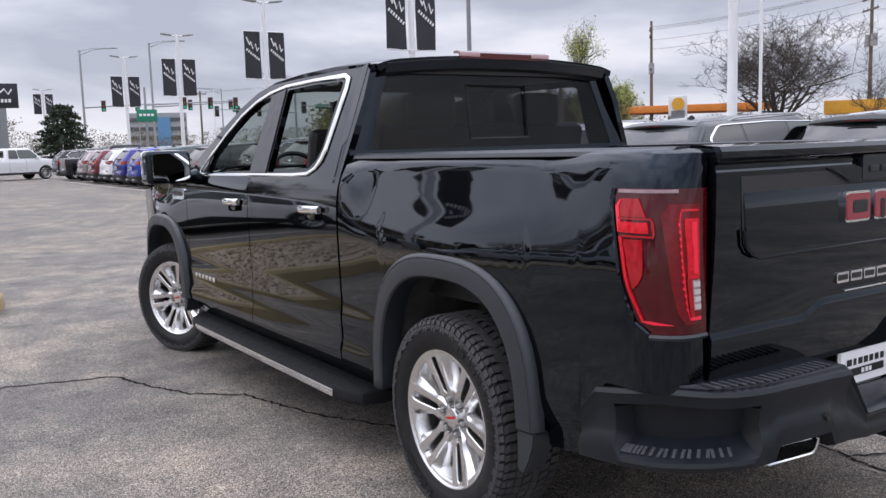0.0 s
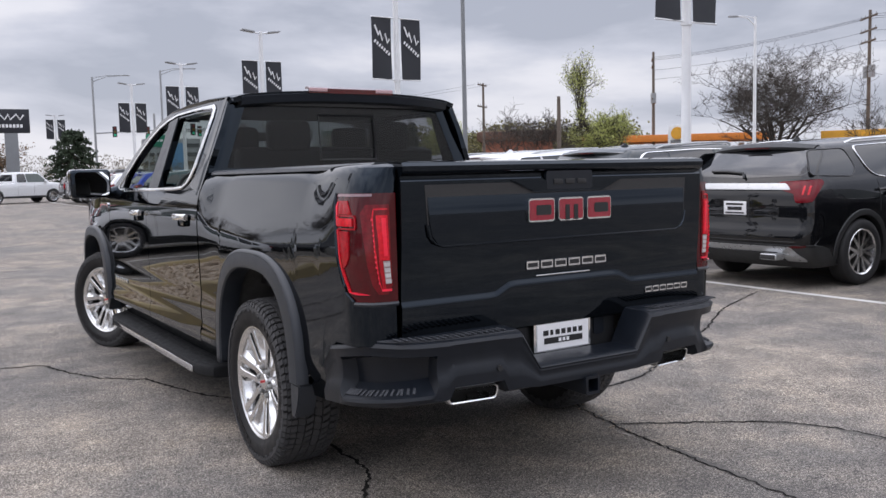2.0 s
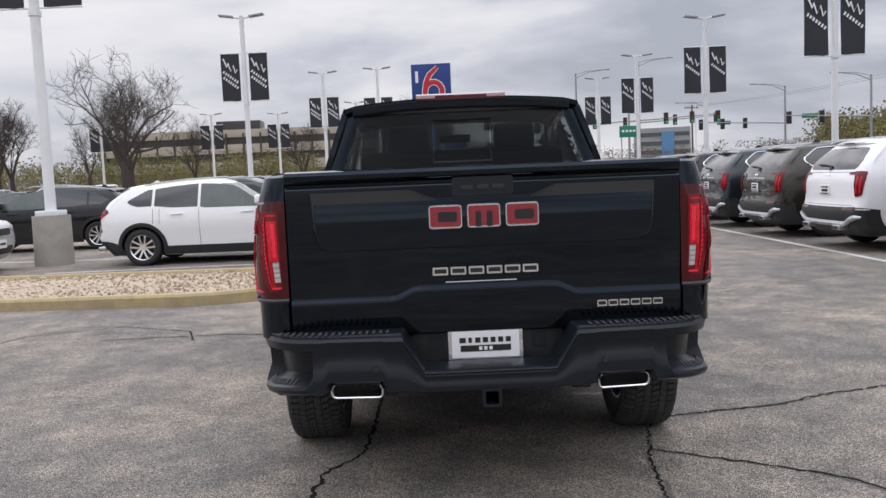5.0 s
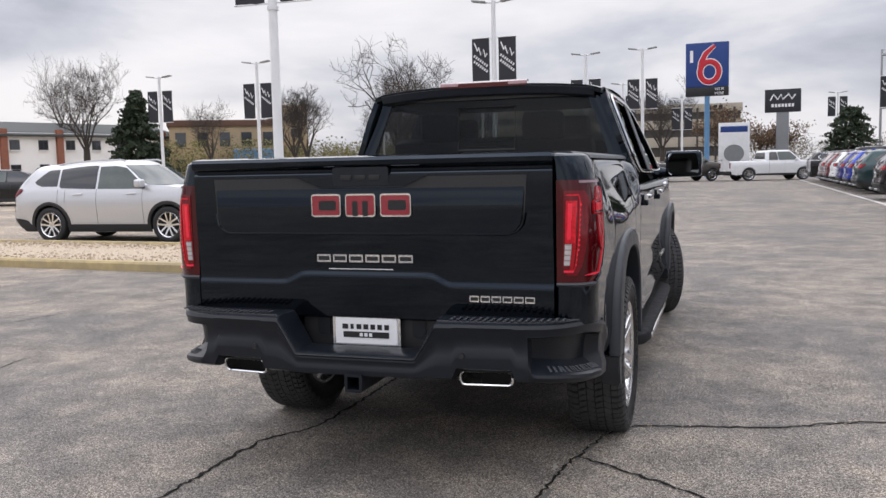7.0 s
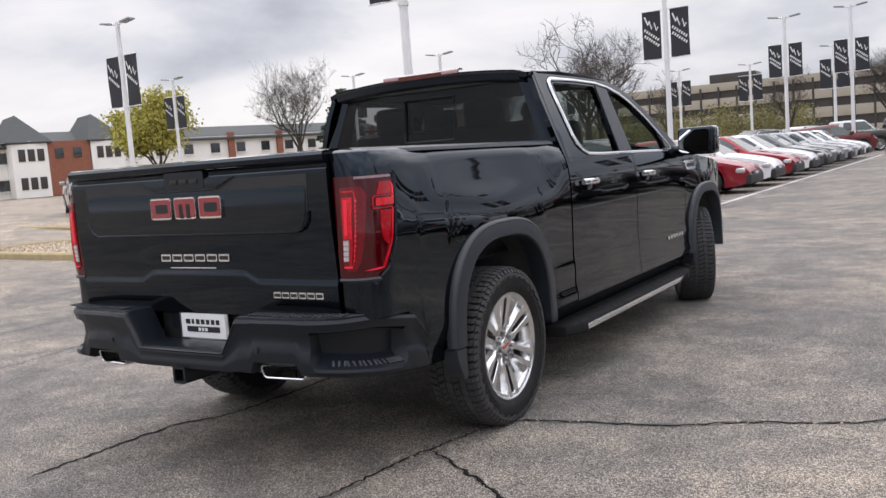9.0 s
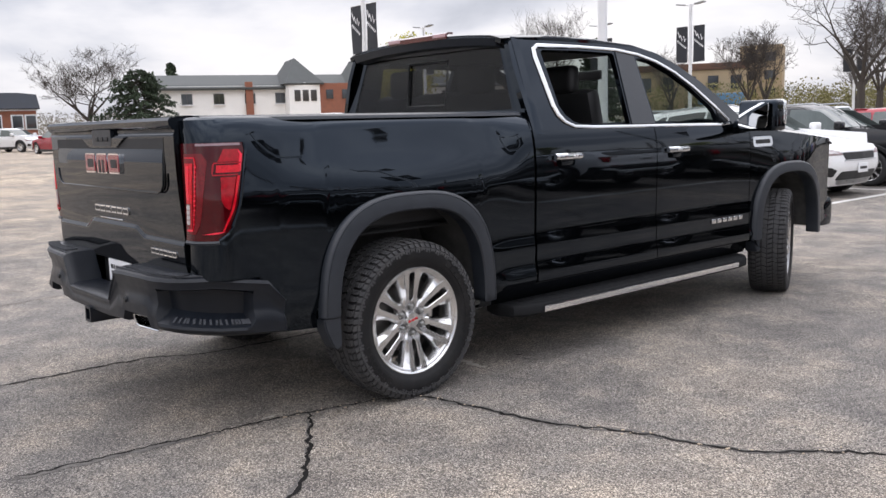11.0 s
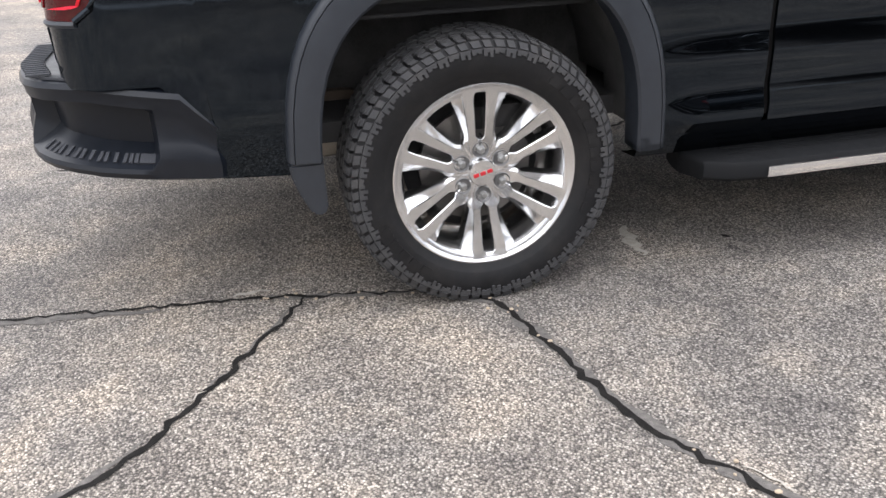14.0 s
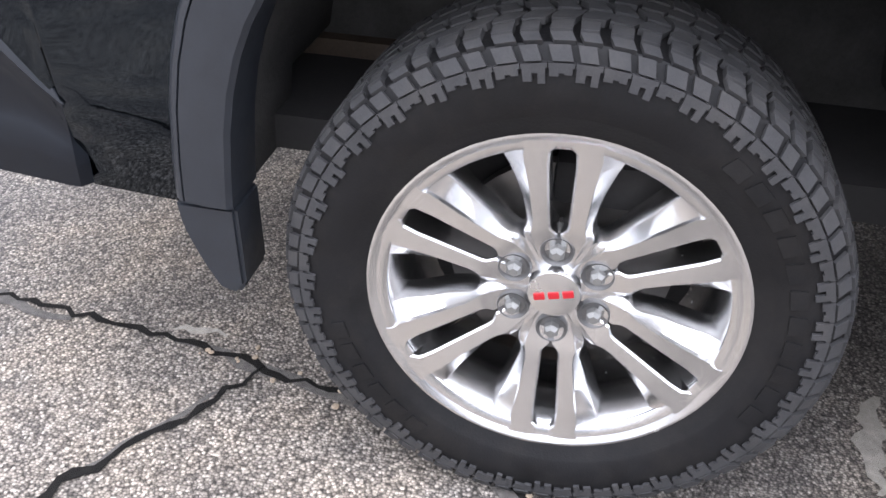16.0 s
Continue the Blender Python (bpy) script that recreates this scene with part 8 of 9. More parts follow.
# ---- light poles with banners ----
def light_pole(x, y, h, lean=0.0, arms=2, base=0.75, banner_z=4.55, turn=0.0, extra=False, lamp_turn=0.0):
    p = empty("light_pole", pose(x, y, gz(x, y), 0, lean, turn), "white steel parking lot light pole with two black banners", "light pole", "light poles of the parking lot")
    bm = bmesh.new()
    cyl(bm, (0, 0, base), (0, 0, h), 0.105, 0.085, 14)
    part("pole", bm, WHITE_METAL, p)
    if base:
        bm = bmesh.new()
        cyl(bm, (0, 0, 0), (0, 0, base), 0.36, 0.35, 24)
        part("concrete_base", bm, CONCRETE, p, "round concrete base")
        part("base_cover", boxes(((0, 0, base + 0.05), (0.44, 0.44, 0.10), 0.02)), WHITE_METAL, p)
    for s in (-1, 1)[: arms] if arms == 2 else (1,):
        bm = bmesh.new()
        m = Matrix.Rotation(radians(lamp_turn), 4, "Z")
        tube(bm, [m @ Vector((0, 0, h - 0.10)), m @ Vector((s * 0.36, 0, h - 0.03))], 0.035, 8)
        part("lamp_arm", bm, WHITE_METAL, p)
        bm = bmesh.new()
        box(bm, (0, 0, 0), (0.56, 0.34, 0.07), 0.02, m @ Matrix.Translation((s * 0.58, 0, h)) @ Matrix.Rotation(radians(-8 * s), 4, "Y"))
        part("lamp_head", bm, GREY_METAL, p, "flat grey lamp head")
    for s in (-1, 1):
        bm = bmesh.new()
        w, hh, n = 0.71, 1.82 if extra else 1.96, 10
        grid(bm, [[(s * (0.185 + u * w), 0.02 * math.sin(3 * u + 4 * k / n), banner_z + hh / 2 - hh * k / n + 0.02 * u * s) for u in (0, 0.25, 0.5, 0.75, 1)] for k in range(n + 1)])
        thick(bm, 0.006)
        b = part("banner", bm, BANNER, p, "black vinyl banner with white marks")
        cx = s * (0.185 + w / 2)
        for face in (-1, 1):
            y0 = 0.030 * face
            # abstract zigzag above a slanting row of bars
            zz = [(-0.27, 0.30), (-0.20, 0.16), (-0.12, 0.47), (-0.02, 0.24), (0.08, 0.55), (0.12, 0.40), (0.25, 0.72)]
            bm = bmesh.new()
            tube(bm, [(cx + u * face, y0, banner_z + v) for u, v in zz], 0.027, 4, False, 0.35, (0, 1, 0))
            part("zigzag_mark", bm, WHITE_PRINT, b)
            for row in range(2 if extra else 1):
                for k in range(7):
                    u = -0.25 + 0.083 * k
                    m = Matrix.Translation((cx + u * face, y0, banner_z + 0.02 + 0.78 * u - 0.22 * row)) @ Matrix.Rotation(radians(-32 * face), 4, "Y")
                    bm = bmesh.new()
                    box(bm, (0, 0, 0), (0.058, 0.006, 0.10), 0, m)
                    part("printed_bar", bm, WHITE_PRINT, b)
        for z in (banner_z + hh / 2, banner_z - hh / 2):
            bm = bmesh.new()
            cyl(bm, (0, 0, z), (s * 0.91, 0, z), 0.02, None, 8)
            part("banner_rod", bm, WHITE_METAL, p)
    bm = bmesh.new()
    cyl(bm, (0, 0, banner_z - 1.06), (0, 0, banner_z - 0.98), 0.12, None, 14)
    part("collar", bm, WHITE_METAL, p)
    return p


for x, y, h in ((11.75, 8.80, 7.7), (11.65, 20.90, 7.7), (11.50, 32.6, 7.6), (11.38, 44.5, 7.6), (11.35, 56.2, 7.6), (11.75, 91.0, 7.8)):
    light_pole(x, y, h, base=0.9, banner_z=5.36 if y < 60 else 6.4, turn=0)
for x, y, h in ((-7.60, 12.0, 7.9), (-7.35, 29.2, 7.8), (-6.75, 48.6, 7.9), (-3.55, 50.2, 8.2)):
    light_pole(x, y, h, base=0.95, banner_z=5.78 if y < 15 else 5.48, turn=0, extra=True)
for x, y, h in ((-25.4, 18.6, 7.4), (-39.4, 33.2, 7.2), (-23.8, 39.3, 7.3), (-32.4, 42.2, 7.0), (-17.9, 65.4, 7.0), (-12.9, 67.3, 7.0), (-2.6, 78.0, 7.0), (-27.0, 66.0, 6.0), (-5.8, 59.8, 7.0)):
    light_pole(x, y, h, base=0.7, banner_z=5.15, turn=0)

# ---- signs ----
def board(bm, c, s, bevel=0.02):
    return box(bm, c, s, bevel)


BLUE_SIGN = plain("blue_sign_face", (0.012, 0.045, 0.20), 0.35, 0, 0.08, 2)
RED_SIGN = plain("red_sign_paint", (0.52, 0.015, 0.03), 0.35, 0, 0.08, 2)
BLUE_POST = plain("light_blue_steel", (0.10, 0.24, 0.42), 0.45, 0, 0.1, 3)
GREEN_SIGN = plain("green_road_sign", (0.01, 0.20, 0.12), 0.4, 0, 0.08, 3)
SIGN_GREY = plain("grey_sign_post", (0.20, 0.21, 0.22), 0.5, 0, 0.1, 3)
YELLOW = plain("yellow_plastic", (0.72, 0.36, 0.03), 0.4, 0, 0.1, 3)
ORANGE = plain("orange_fascia", (0.62, 0.20, 0.03), 0.45, 0, 0.1, 3)


def words(text, size, m, mat, parent, name="lettering"):
    cu = bpy.data.curves.new(name, "FONT")
    cu.body, cu.size, cu.extrude, cu.align_x = text, size, 0.004, "CENTER"
    ob = new(name, cu)
    dg = bpy.context.evaluated_depsgraph_get()
    me = bpy.data.meshes.new_from_object(ob.evaluated_get(dg))
    bpy.data.objects.remove(ob)
    me.materials.clear()
    me.materials.append(mat)
    o = new(name, me)
    o.parent = parent
    o.matrix_basis = m
    return o


ms = empty("motel_sign", pose(-0.18, 67.6, 0, 0, 0, -3) @ Matrix.Translation((0, 0, 2.26)) @ Matrix.Diagonal((1.5, 1.5, 1.5, 1)) @ Matrix.Translation((0, 0, -1.15)), "tall blue motel sign with a red ring mark", "sign")
part("sign_face", boxes(((0, 0, 5.50), (2.16, 0.30, 2.28), 0.03)), BLUE_SIGN, ms)
part("lower_board", boxes(((0, 0, 4.12), (2.16, 0.30, 0.48), 0.03)), BLACK_PRINT, ms, "black lower board")
bm = bmesh.new()
cyl(bm, (0, 0, -0.4), (0, 0, 3.9), 0.13, None, 16)
part("post", bm, BLUE_POST, ms)
for mat, rr, yy in ((WHITE_PRINT, 0.175, -0.160), (RED_SIGN, 0.135, -0.170)):
    bm = bmesh.new()
    ring = [(0.12 + 0.47 * math.cos(a), 5.12 + 0.52 * math.sin(a)) for a in (math.tau * k / 32 for k in range(32))]
    tube(bm, [(u, yy, v) for u, v in ring], rr, 6, True, 0.12, (0, 1, 0))
    part("ring_mark", bm, mat, ms)
    bm = bmesh.new()
    tube(bm, [(-0.33, yy - 0.004, 5.2), (-0.28, yy - 0.004, 5.62), (-0.08, yy - 0.004, 6.05), (0.38, yy - 0.004, 6.46)], [rr, rr, rr * 0.95, rr * 0.6], 6, False, 0.12, (0, 1, 0))
    part("sweep_mark", bm, mat, ms)
part("small_mark", boxes(((-0.78, -0.155, 5.95), (0.16, 0.01, 0.62))), WHITE_PRINT, ms)
words("WI-FI", 0.20, Matrix.Translation((0.62, -0.156, 4.16)) @ Matrix.Rotation(radians(90), 4, "X"), WHITE_PRINT, ms)
words("HERE", 0.20, Matrix.Translation((0.62, -0.156, 3.94)) @ Matrix.Rotation(radians(90), 4, "X"), WHITE_PRINT, ms)

ks = empty("dealer_sign", pose(5.6, 71.5, 0, 0, 0, -6) @ Matrix.Diagonal((1.27, 1.27, 1.27, 1)), "black dealership sign board on a grey post", "sign")
part("sign_board", boxes(((0, 0, 4.72), (2.15, 0.35, 1.45), 0.03)), BANNER, ks)
part("post", boxes(((0, 0, 2.0), (0.75, 0.30, 4.0), 0.02)), SIGN_GREY, ks)
bm = bmesh.new()
tube(bm, [(-0.75, -0.19, 4.75), (-0.55, -0.19, 5.12), (-0.3, -0.19, 4.8), (-0.1, -0.19, 5.12), (0.0, -0.19, 4.8), (0.35, -0.19, 5.12), (0.55, -0.19, 4.8), (0.75, -0.19, 5.1)], 0.05, 4, False, 0.3, (0, 1, 0))
part("zigzag_mark", bm, WHITE_PRINT, ks)
for k in range(7):
    part("printed_bar", boxes(((-0.60 + 0.2 * k, -0.185, 4.42), (0.14, 0.02, 0.20))), WHITE_PRINT, ks)
ws = empty("white_sign", pose(1.9, 78, -0.1) @ Matrix.Diagonal((1.15, 1.15, 1.05, 1)), "white roadside sign with a round grey emblem", "sign")
part("panel", boxes(((0, 0, 2.3), (2.3, 0.5, 4.4), 0.03)), WHITE_METAL, ws)
part("top_panel", boxes(((0, -0.01, 3.95), (2.0, 0.52, 0.5), 0.02)), BLUE_SIGN, ws)
bm = bmesh.new()
cyl(bm, (0, -0.24, 1.9), (0, -0.29, 1.9), 0.75, None, 28)
part("round_emblem", bm, SIGN_GREY, ws)

# ---- utility poles and street lights ----
def utility_pole(x, y, h, arms, tx=False, turn=0):
    u = empty("utility_pole", pose(x, y, 0, 0, 0, turn), "weathered wooden utility pole with crossarms", "utility pole", "utility poles along the street")
    bm = bmesh.new()
    cyl(bm, (0, 0, 0), (0, 0, h), 0.19, 0.12, 10)
    part("pole", bm, WOODPOLE, u)
    for z, w in arms:
        part("crossarm", boxes(((0, 0.12, z), (w, 0.12, 0.14), 0.01)), WOODPOLE, u)
        for k in (-0.45, -0.2, 0.2, 0.45):
            bm = bmesh.new()
            cyl(bm, (k * w, 0.12, z + 0.07), (k * w, 0.12, z + 0.26), 0.05, 0.03, 8)
            part("insulator", bm, GREY_METAL, u)
    if tx:
        for dx in (-0.55, 0.55):
            bm = bmesh.new()
            cyl(bm, (dx, 0, h * 0.60), (dx, 0, h * 0.60 + 1.0), 0.27, None, 12)
            part("transformer", bm, GREY_METAL, u, "grey can transformer")
    return u


utility_pole(64.1, 60.5, 13.0, ((12.2, 3.0), (11.5, 2.4), (8.2, 2.6)), True, 45)
utility_pole(67.7, 39.4, 14.0, ((13.4, 3.2), (12.3, 3.0), (11.4, 2.8)), True, 55)
utility_pole(52.2, 73.9, 10.7, ((10.5, 2.6), (8.2, 2.8)), False, 35)
utility_pole(79.0, 11.2, 14.2, ((13.6, 3.2), (12.4, 2.8)), False, 80)
utility_pole(37.4, 43.6, 6.4, (), False, 20)
utility_pole(38.0, 124.0, 10.0, ((9.6, 2.4),), False, 20)


def wire(a, b, sag, r=0.011):
    bm = bmesh.new()
    pts = []
    for k in range(13):
        t = k / 12
        p = Vector(a).lerp(Vector(b), t)
        p.z -= sag * 4 * t * (1 - t)
        pts.append(p)
    tube(bm, pts, r, 4)
    tagged(part("power_line", bm, BLACK_PRINT), "black overhead power line", "cable", "overhead power lines")


for dz, d in ((13.4, -1.2), (13.4, 0.0), (13.4, 1.2), (12.3, 0.6), (11.4, 0.8)):
    wire((67.7 + 0.6 * d, 39.4 + 0.8 * d, dz + 0.1), (79.0 + 0.1 * d, 11.2 + d, dz + 0.2), 0.5, 0.014)
    wire((64.1 + 0.7 * d, 60.5 + 0.7 * d, dz - 1.1), (67.7 + 0.6 * d, 39.4 + 0.8 * d, dz), 0.4, 0.014)
for d in (-0.9, 0.9):
    wire((52.2 + d, 73.9, 10.6), (38 + d, 124, 9.8), 0.6)


def street_light(x, y, h, arm=2.4, turn=0.0, mat=None, thick_=0.09):
    s = empty("street_lamp", pose(x, y, 0, 0, 0, turn), "tall grey street lamp", "street lamp", "street lamps")
    bm = bmesh.new()
    cyl(bm, (0, 0, 0), (0, 0, h), thick_, thick_ * 0.7, 12)
    part("pole", bm, mat or GREY_METAL, s)
    if arm:
        bm = bmesh.new()
        tube(bm, [(0, 0, h - 0.6), (arm * 0.4, 0, h - 0.1), (arm, 0, h + 0.05)], 0.04, 8)
        tube(bm, [(0, 0, h - 0.1), (arm * 0.4, 0, h + 0.02), (arm, 0, h + 0.06)], 0.03, 8)
        part("arm", bm, mat or GREY_METAL, s)
        bm = bmesh.new()
        box(bm, (arm + 0.25, 0, h + 0.03), (0.6, 0.25, 0.10), 0.03)
        part("lamp_head", bm, GREY_METAL, s)
    return s


street_light(22.9, 33.8, 13.0, 0, 0, SIGN_GREY, 0.13)
street_light(45.1, 33.2, 10.8, 1.2, 150, WHITE_METAL, 0.12)
street_light(26.5, 84.0, 7.4, 0, 0, WHITE_METAL, 0.06)
street_light(31.5, 96.0, 8.4, 3.2, 180)


def signal(x, y, h, arm, turn, heads, sign=True, lamp=0.0):
    s = empty("traffic_signal", pose(x, y, 0, 0, 0, turn), "grey traffic signal mast with black signal heads", "traffic light", "traffic signals at the crossing")
    bm = bmesh.new()
    cyl(bm, (0, 0, 0), (0, 0, lamp or h), 0.14, 0.10, 12)
    part("mast", bm, GREY_METAL, s)
    if lamp:
        bm = bmesh.new()
        tube(bm, [(0, 0, lamp - 0.5), (1.4, 0, lamp + 0.1), (3.2, 0, lamp + 0.3)], 0.045, 8)
        tube(bm, [(0, 0, lamp - 0.1), (1.4, 0, lamp + 0.25), (3.2, 0, lamp + 0.33)], 0.035, 8)
        part("lamp_arm", bm, GREY_METAL, s)
        part("lamp_head", boxes(((3.5, 0, lamp + 0.32), (0.75, 0.3, 0.12), 0.03)), GREY_METAL, s)
    bm = bmesh.new()
    tube(bm, [(0, 0, h * 0.78), (arm, 0, h * 0.84)], [0.09, 0.05], 8)
    part("mast_arm", bm, GREY_METAL, s)
    for d in heads:
        b = bmesh.new()
        box(b, (d, -0.12, h * 0.80 + 0.04 * d / arm), (0.42, 0.30, 1.15), 0.03)
        hd = part("signal_head", b, BLACK_PRINT, s)
        for k, m in ((0.36, plain("unlit_red", (0.10, 0.01, 0.01), 0.3)), (0.0, plain("unlit_amber", (0.12, 0.07, 0.01), 0.3)), (-0.36, plain("green_signal", (0.03, 0.45, 0.25), 0.3))):
            b = bmesh.new()
            cyl(b, (d, -0.27, h * 0.80 + k), (d, -0.31, h * 0.80 + k), 0.14, None, 12)
            part("lens", b, m, hd)
    if sign:
        part("street_sign", boxes(((arm * 0.72, -0.06, h * 0.80 + 0.15), (1.5, 0.04, 0.42), 0.01)), GREEN_SIGN, s, "green street sign")
    return s


signal(19.6, 83.5, 7.6, 9.4, 4, (3.8, 6.5, 9.2), False)
signal(38.7, 91.6, 7.0, 9.4, 180, (4.4, 6.9, 9.3), True, 9.5)
signal(41.0, 77.2, 6.6, 8.0, 180, (4.6, 7.7), True, 9.0)
signal(16.3, 95.4, 8.0, 8.0, 0, (2.0, 5.5), False, 12.2)
signal(23.0, 93.5, 8.0, 9.0, 0, (4.0, 8.6), False, 13.0)
gs = empty("road_sign", pose(18.9, 80.5, 0.6, 0, 0, 0) @ Matrix.Diagonal((0.72, 1, 1, 1)), "large green overhead road sign", "sign")
part("board", boxes(((0, 0, 4.2), (2.6, 0.06, 1.1), 0.02)), GREEN_SIGN, gs)
for k in range(4):
    part("printed_bar", boxes(((-0.8 + 0.5 * k, -0.04, 4.25), (0.34, 0.02, 0.22))), WHITE_PRINT, gs)
part("post", boxes(((-1.0, 0.06, 2.0), (0.12, 0.12, 4.0)), ), GREY_METAL, gs)
part("post", boxes(((1.0, 0.06, 2.0), (0.12, 0.12, 4.0)), ), GREY_METAL, gs)

# ---- buildings ----
TAN_WALL = plain("tan_concrete_band", (0.40, 0.36, 0.29), 0.85, 0, 0.12, 0.3, dirt=0.2)
DARK_BAND = plain("dark_window_band", (0.05, 0.045, 0.04), 0.35, 0, 0.3, 0.2)
WHITE_WALL = plain("white_siding", (0.88, 0.86, 0.82), 0.8, 0, 0.05, 0.4, dirt=0.06)
SHINGLE = plain("grey_shingles", (0.075, 0.08, 0.078), 0.9, 0, 0.25, 1.5, 0.2)
BRICK = plain("red_brick_wall", (0.27, 0.105, 0.065), 0.85, 0, 0.2, 2.0, 0.2)
WINDOW_GLASS = plain("window_glass", (0.03, 0.035, 0.04), 0.08, 0, 0.3, 0.4, 0, 1.0)
BEIGE_WALL = plain("beige_wall", (0.38, 0.29, 0.18), 0.85, 0, 0.12, 0.3)
GREY_WALL = plain("grey_facade", (0.30, 0.31, 0.32), 0.7, 0, 0.1, 0.2)
SLATE = plain("dark_slate_shingles", (0.040, 0.045, 0.055), 0.85, 0, 0.25, 2.0, 0.2)
BOLLARD_YELLOW = plain("yellow_bollard_paint", (0.74, 0.55, 0.03), 0.5, 0, 0.12, 6, 0.0, dirt=0.1)
BROWN_ROOF = plain("brown_roof", (0.12, 0.065, 0.045), 0.9, 0, 0.2, 1.0)

ob_ = empty("office_building", pose(-28, 156, 0, 0, 0, 3) @ Matrix.Diagonal((1, 1, 1.12, 1)), "long tan office building with dark window bands", "building")
part("core", boxes(((0, 4, 4.6), (62, 20, 9.2))), DARK_BAND, ob_)
for z, h in ((0.9, 1.8), (4.0, 1.5), (6.7, 1.4), (9.1, 1.2)):
    part("wall_band", boxes(((0, 3.9, z), (62.6, 20.6, h), 0.05)), TAN_WALL, ob_)
for k in range(21):
    part("pier", boxes(((-30 + 3.0 * k, -6.2, 4.6), (0.35, 0.5, 9.0))), DARK_BAND, ob_)
for k in range(3):
    part("number_bar", boxes(((26.0 + 0.9 * k, -6.5, 9.1), (0.6, 0.1, 0.7))), BLACK_PRINT, ob_)
part("roof_unit", boxes(((-8, 4, 10.6), (8, 6, 1.8), 0.1)), DARK_BAND, ob_)

mo = empty("motel_building", pose(-82.8, 38.2, 0.7, 0, 0, -17), "two-storey white motel with grey shingle roofs and brick gables", "building")
part("wall", boxes(((-6, 26.0, 2.7), (12, 60.0, 5.4))), WHITE_WALL, mo)
bm = bmesh.new()
grid(bm, [[(0.6, y, 5.2), (-5.8, y, 6.9), (-12.4, y, 5.2)] for y in (-4.8, 56.8)])
thick(bm, 0.25)
part("roof", bm, SHINGLE, mo)
for k in range(17):
    y = -1.5 + 3.3 * k
    for z in (1.35, 4.05):
        w = part("window", boxes(((0.05, y, z), (0.12, 1.1, 1.1), 0.02)), DARK_BAND, mo)
        part("pane", boxes(((0.125, y - 0.27, z), (0.03, 0.48, 0.95))), WINDOW_GLASS, w)
        part("pane", boxes(((0.125, y + 0.27, z), (0.03, 0.48, 0.95))), WINDOW_GLASS, w)
        part("sill", boxes(((0.14, y, z - 0.60), (0.18, 1.25, 0.10))), WHITE_METAL, w)
for y in (5.0, 11.0, 33.5, 40.0, 54.0):
    part("brick_pier", boxes(((0.15, y, 2.9), (0.5, 0.75, 5.8))), BRICK, mo, "red brick pier")
part("brick_wall", boxes(((0.9, 14.3, 2.75), (2.2, 4.4, 5.5))), BRICK, mo, "red brick wall")
for y, w in ((10.6, 3.4), (18.3, 3.4)):
    part("gable_wall", boxes(((0.8, y, 2.8), (2.6, w, 5.6))), WHITE_WALL, mo)
    bm = bmesh.new()
    grid(bm, [[(2.5, y - w / 2 - 0.4, 5.5), (2.2, y, 5.5), (2.5, y + w / 2 + 0.4, 5.5)], [(-2.0, y - 0.15, 8.4), (-2.0, y, 8.5), (-2.0, y + 0.15, 8.4)]])
    grid(bm, [[(2.5, y - w / 2 - 0.4, 5.5), (-6, y - w / 2 - 0.4, 5.5)], [(-2.0, y - 0.15, 8.4), (-6, y, 8.4)]])
    grid(bm, [[(2.5, y + w / 2 + 0.4, 5.5), (-6, y + w / 2 + 0.4, 5.5)], [(-2.0, y + 0.15, 8.4), (-6, y, 8.4)]])
    thick(bm, 0.2)
    part("gable_roof", bm, SHINGLE, mo)
    for dy in (-0.8, 0.1, 1.0):
        part("window", boxes(((2.12, y + dy, 4.2), (0.1, 0.65, 1.2), 0.02)), DARK_BAND, mo)
        part("window", boxes(((2.12, y + dy, 1.4), (0.1, 0.65, 1.2), 0.02)), DARK_BAND, mo)
for dy in (-1.4, 0.4):
    part("window", boxes(((2.04, 14.8 + dy, 4.3), (0.1, 0.8, 1.0), 0.02)), WINDOW_GLASS, mo)

ta = empty("hotel_building", pose(-62.5, 97.0, 0, 0, 0, 34) @ Matrix.Diagonal((0.9, 0.9, 1.35, 1)), "beige hotel building with blue lower canopy", "building")
part("wall", boxes(((0, 0, 2.6), (15, 12, 5.2))), BEIGE_WALL, ta)
part("roof", boxes(((0, 0, 5.5), (15.6, 12.6, 0.6), 0.1)), BROWN_ROOF, ta)
part("canopy", boxes(((4, -7, 2.5), (6, 4, 1.0), 0.1)), BLUE_POST, ta)
for k in range(5):
    for z in (1.5, 4.0):
        part("window", boxes(((-6 + 3.0 * k, -6.05, z), (1.4, 0.15, 1.3))), WINDOW_GLASS, ta)
tb = empty("apartment_tower", pose(-60.0, 110.5, 0, 0, 0, 25), "tan apartment tower beyond the trees", "building")
part("wall", boxes(((0, 0, 5.3), (5.4, 6, 10.6))), BEIGE_WALL, tb)
for k in range(2):
    for j in range(4):
        part("window", boxes(((-1.2 + 2.4 * k, -3.05, 1.8 + 2.4 * j), (1.4, 0.15, 1.2))), WINDOW_GLASS, tb)
fo = empty("office_tower", pose(85, 322, 0, 0, 0, -12), "distant grey office tower with a blue glass bay", "building")
part("wall", boxes(((0, 0, 7.5), (20, 16, 15))), GREY_WALL, fo)
part("glass_bay", boxes(((2, -8.1, 7.0), (4.5, 0.6, 13))), BLUE_POST, fo)
for j in range(4):
    part("window_band", boxes(((0, -8.15, 3.0 + 3.2 * j), (19, 0.3, 1.3))), WINDOW_GLASS, fo)
gsn = empty("gas_station", pose(68.0, 61.5, -0.55, 0, 0, -42), "gas station with a yellow-orange canopy", "building")
part("canopy", boxes(((0, 0, 4.75), (19, 9, 0.7), 0.05)), ORANGE, gsn)
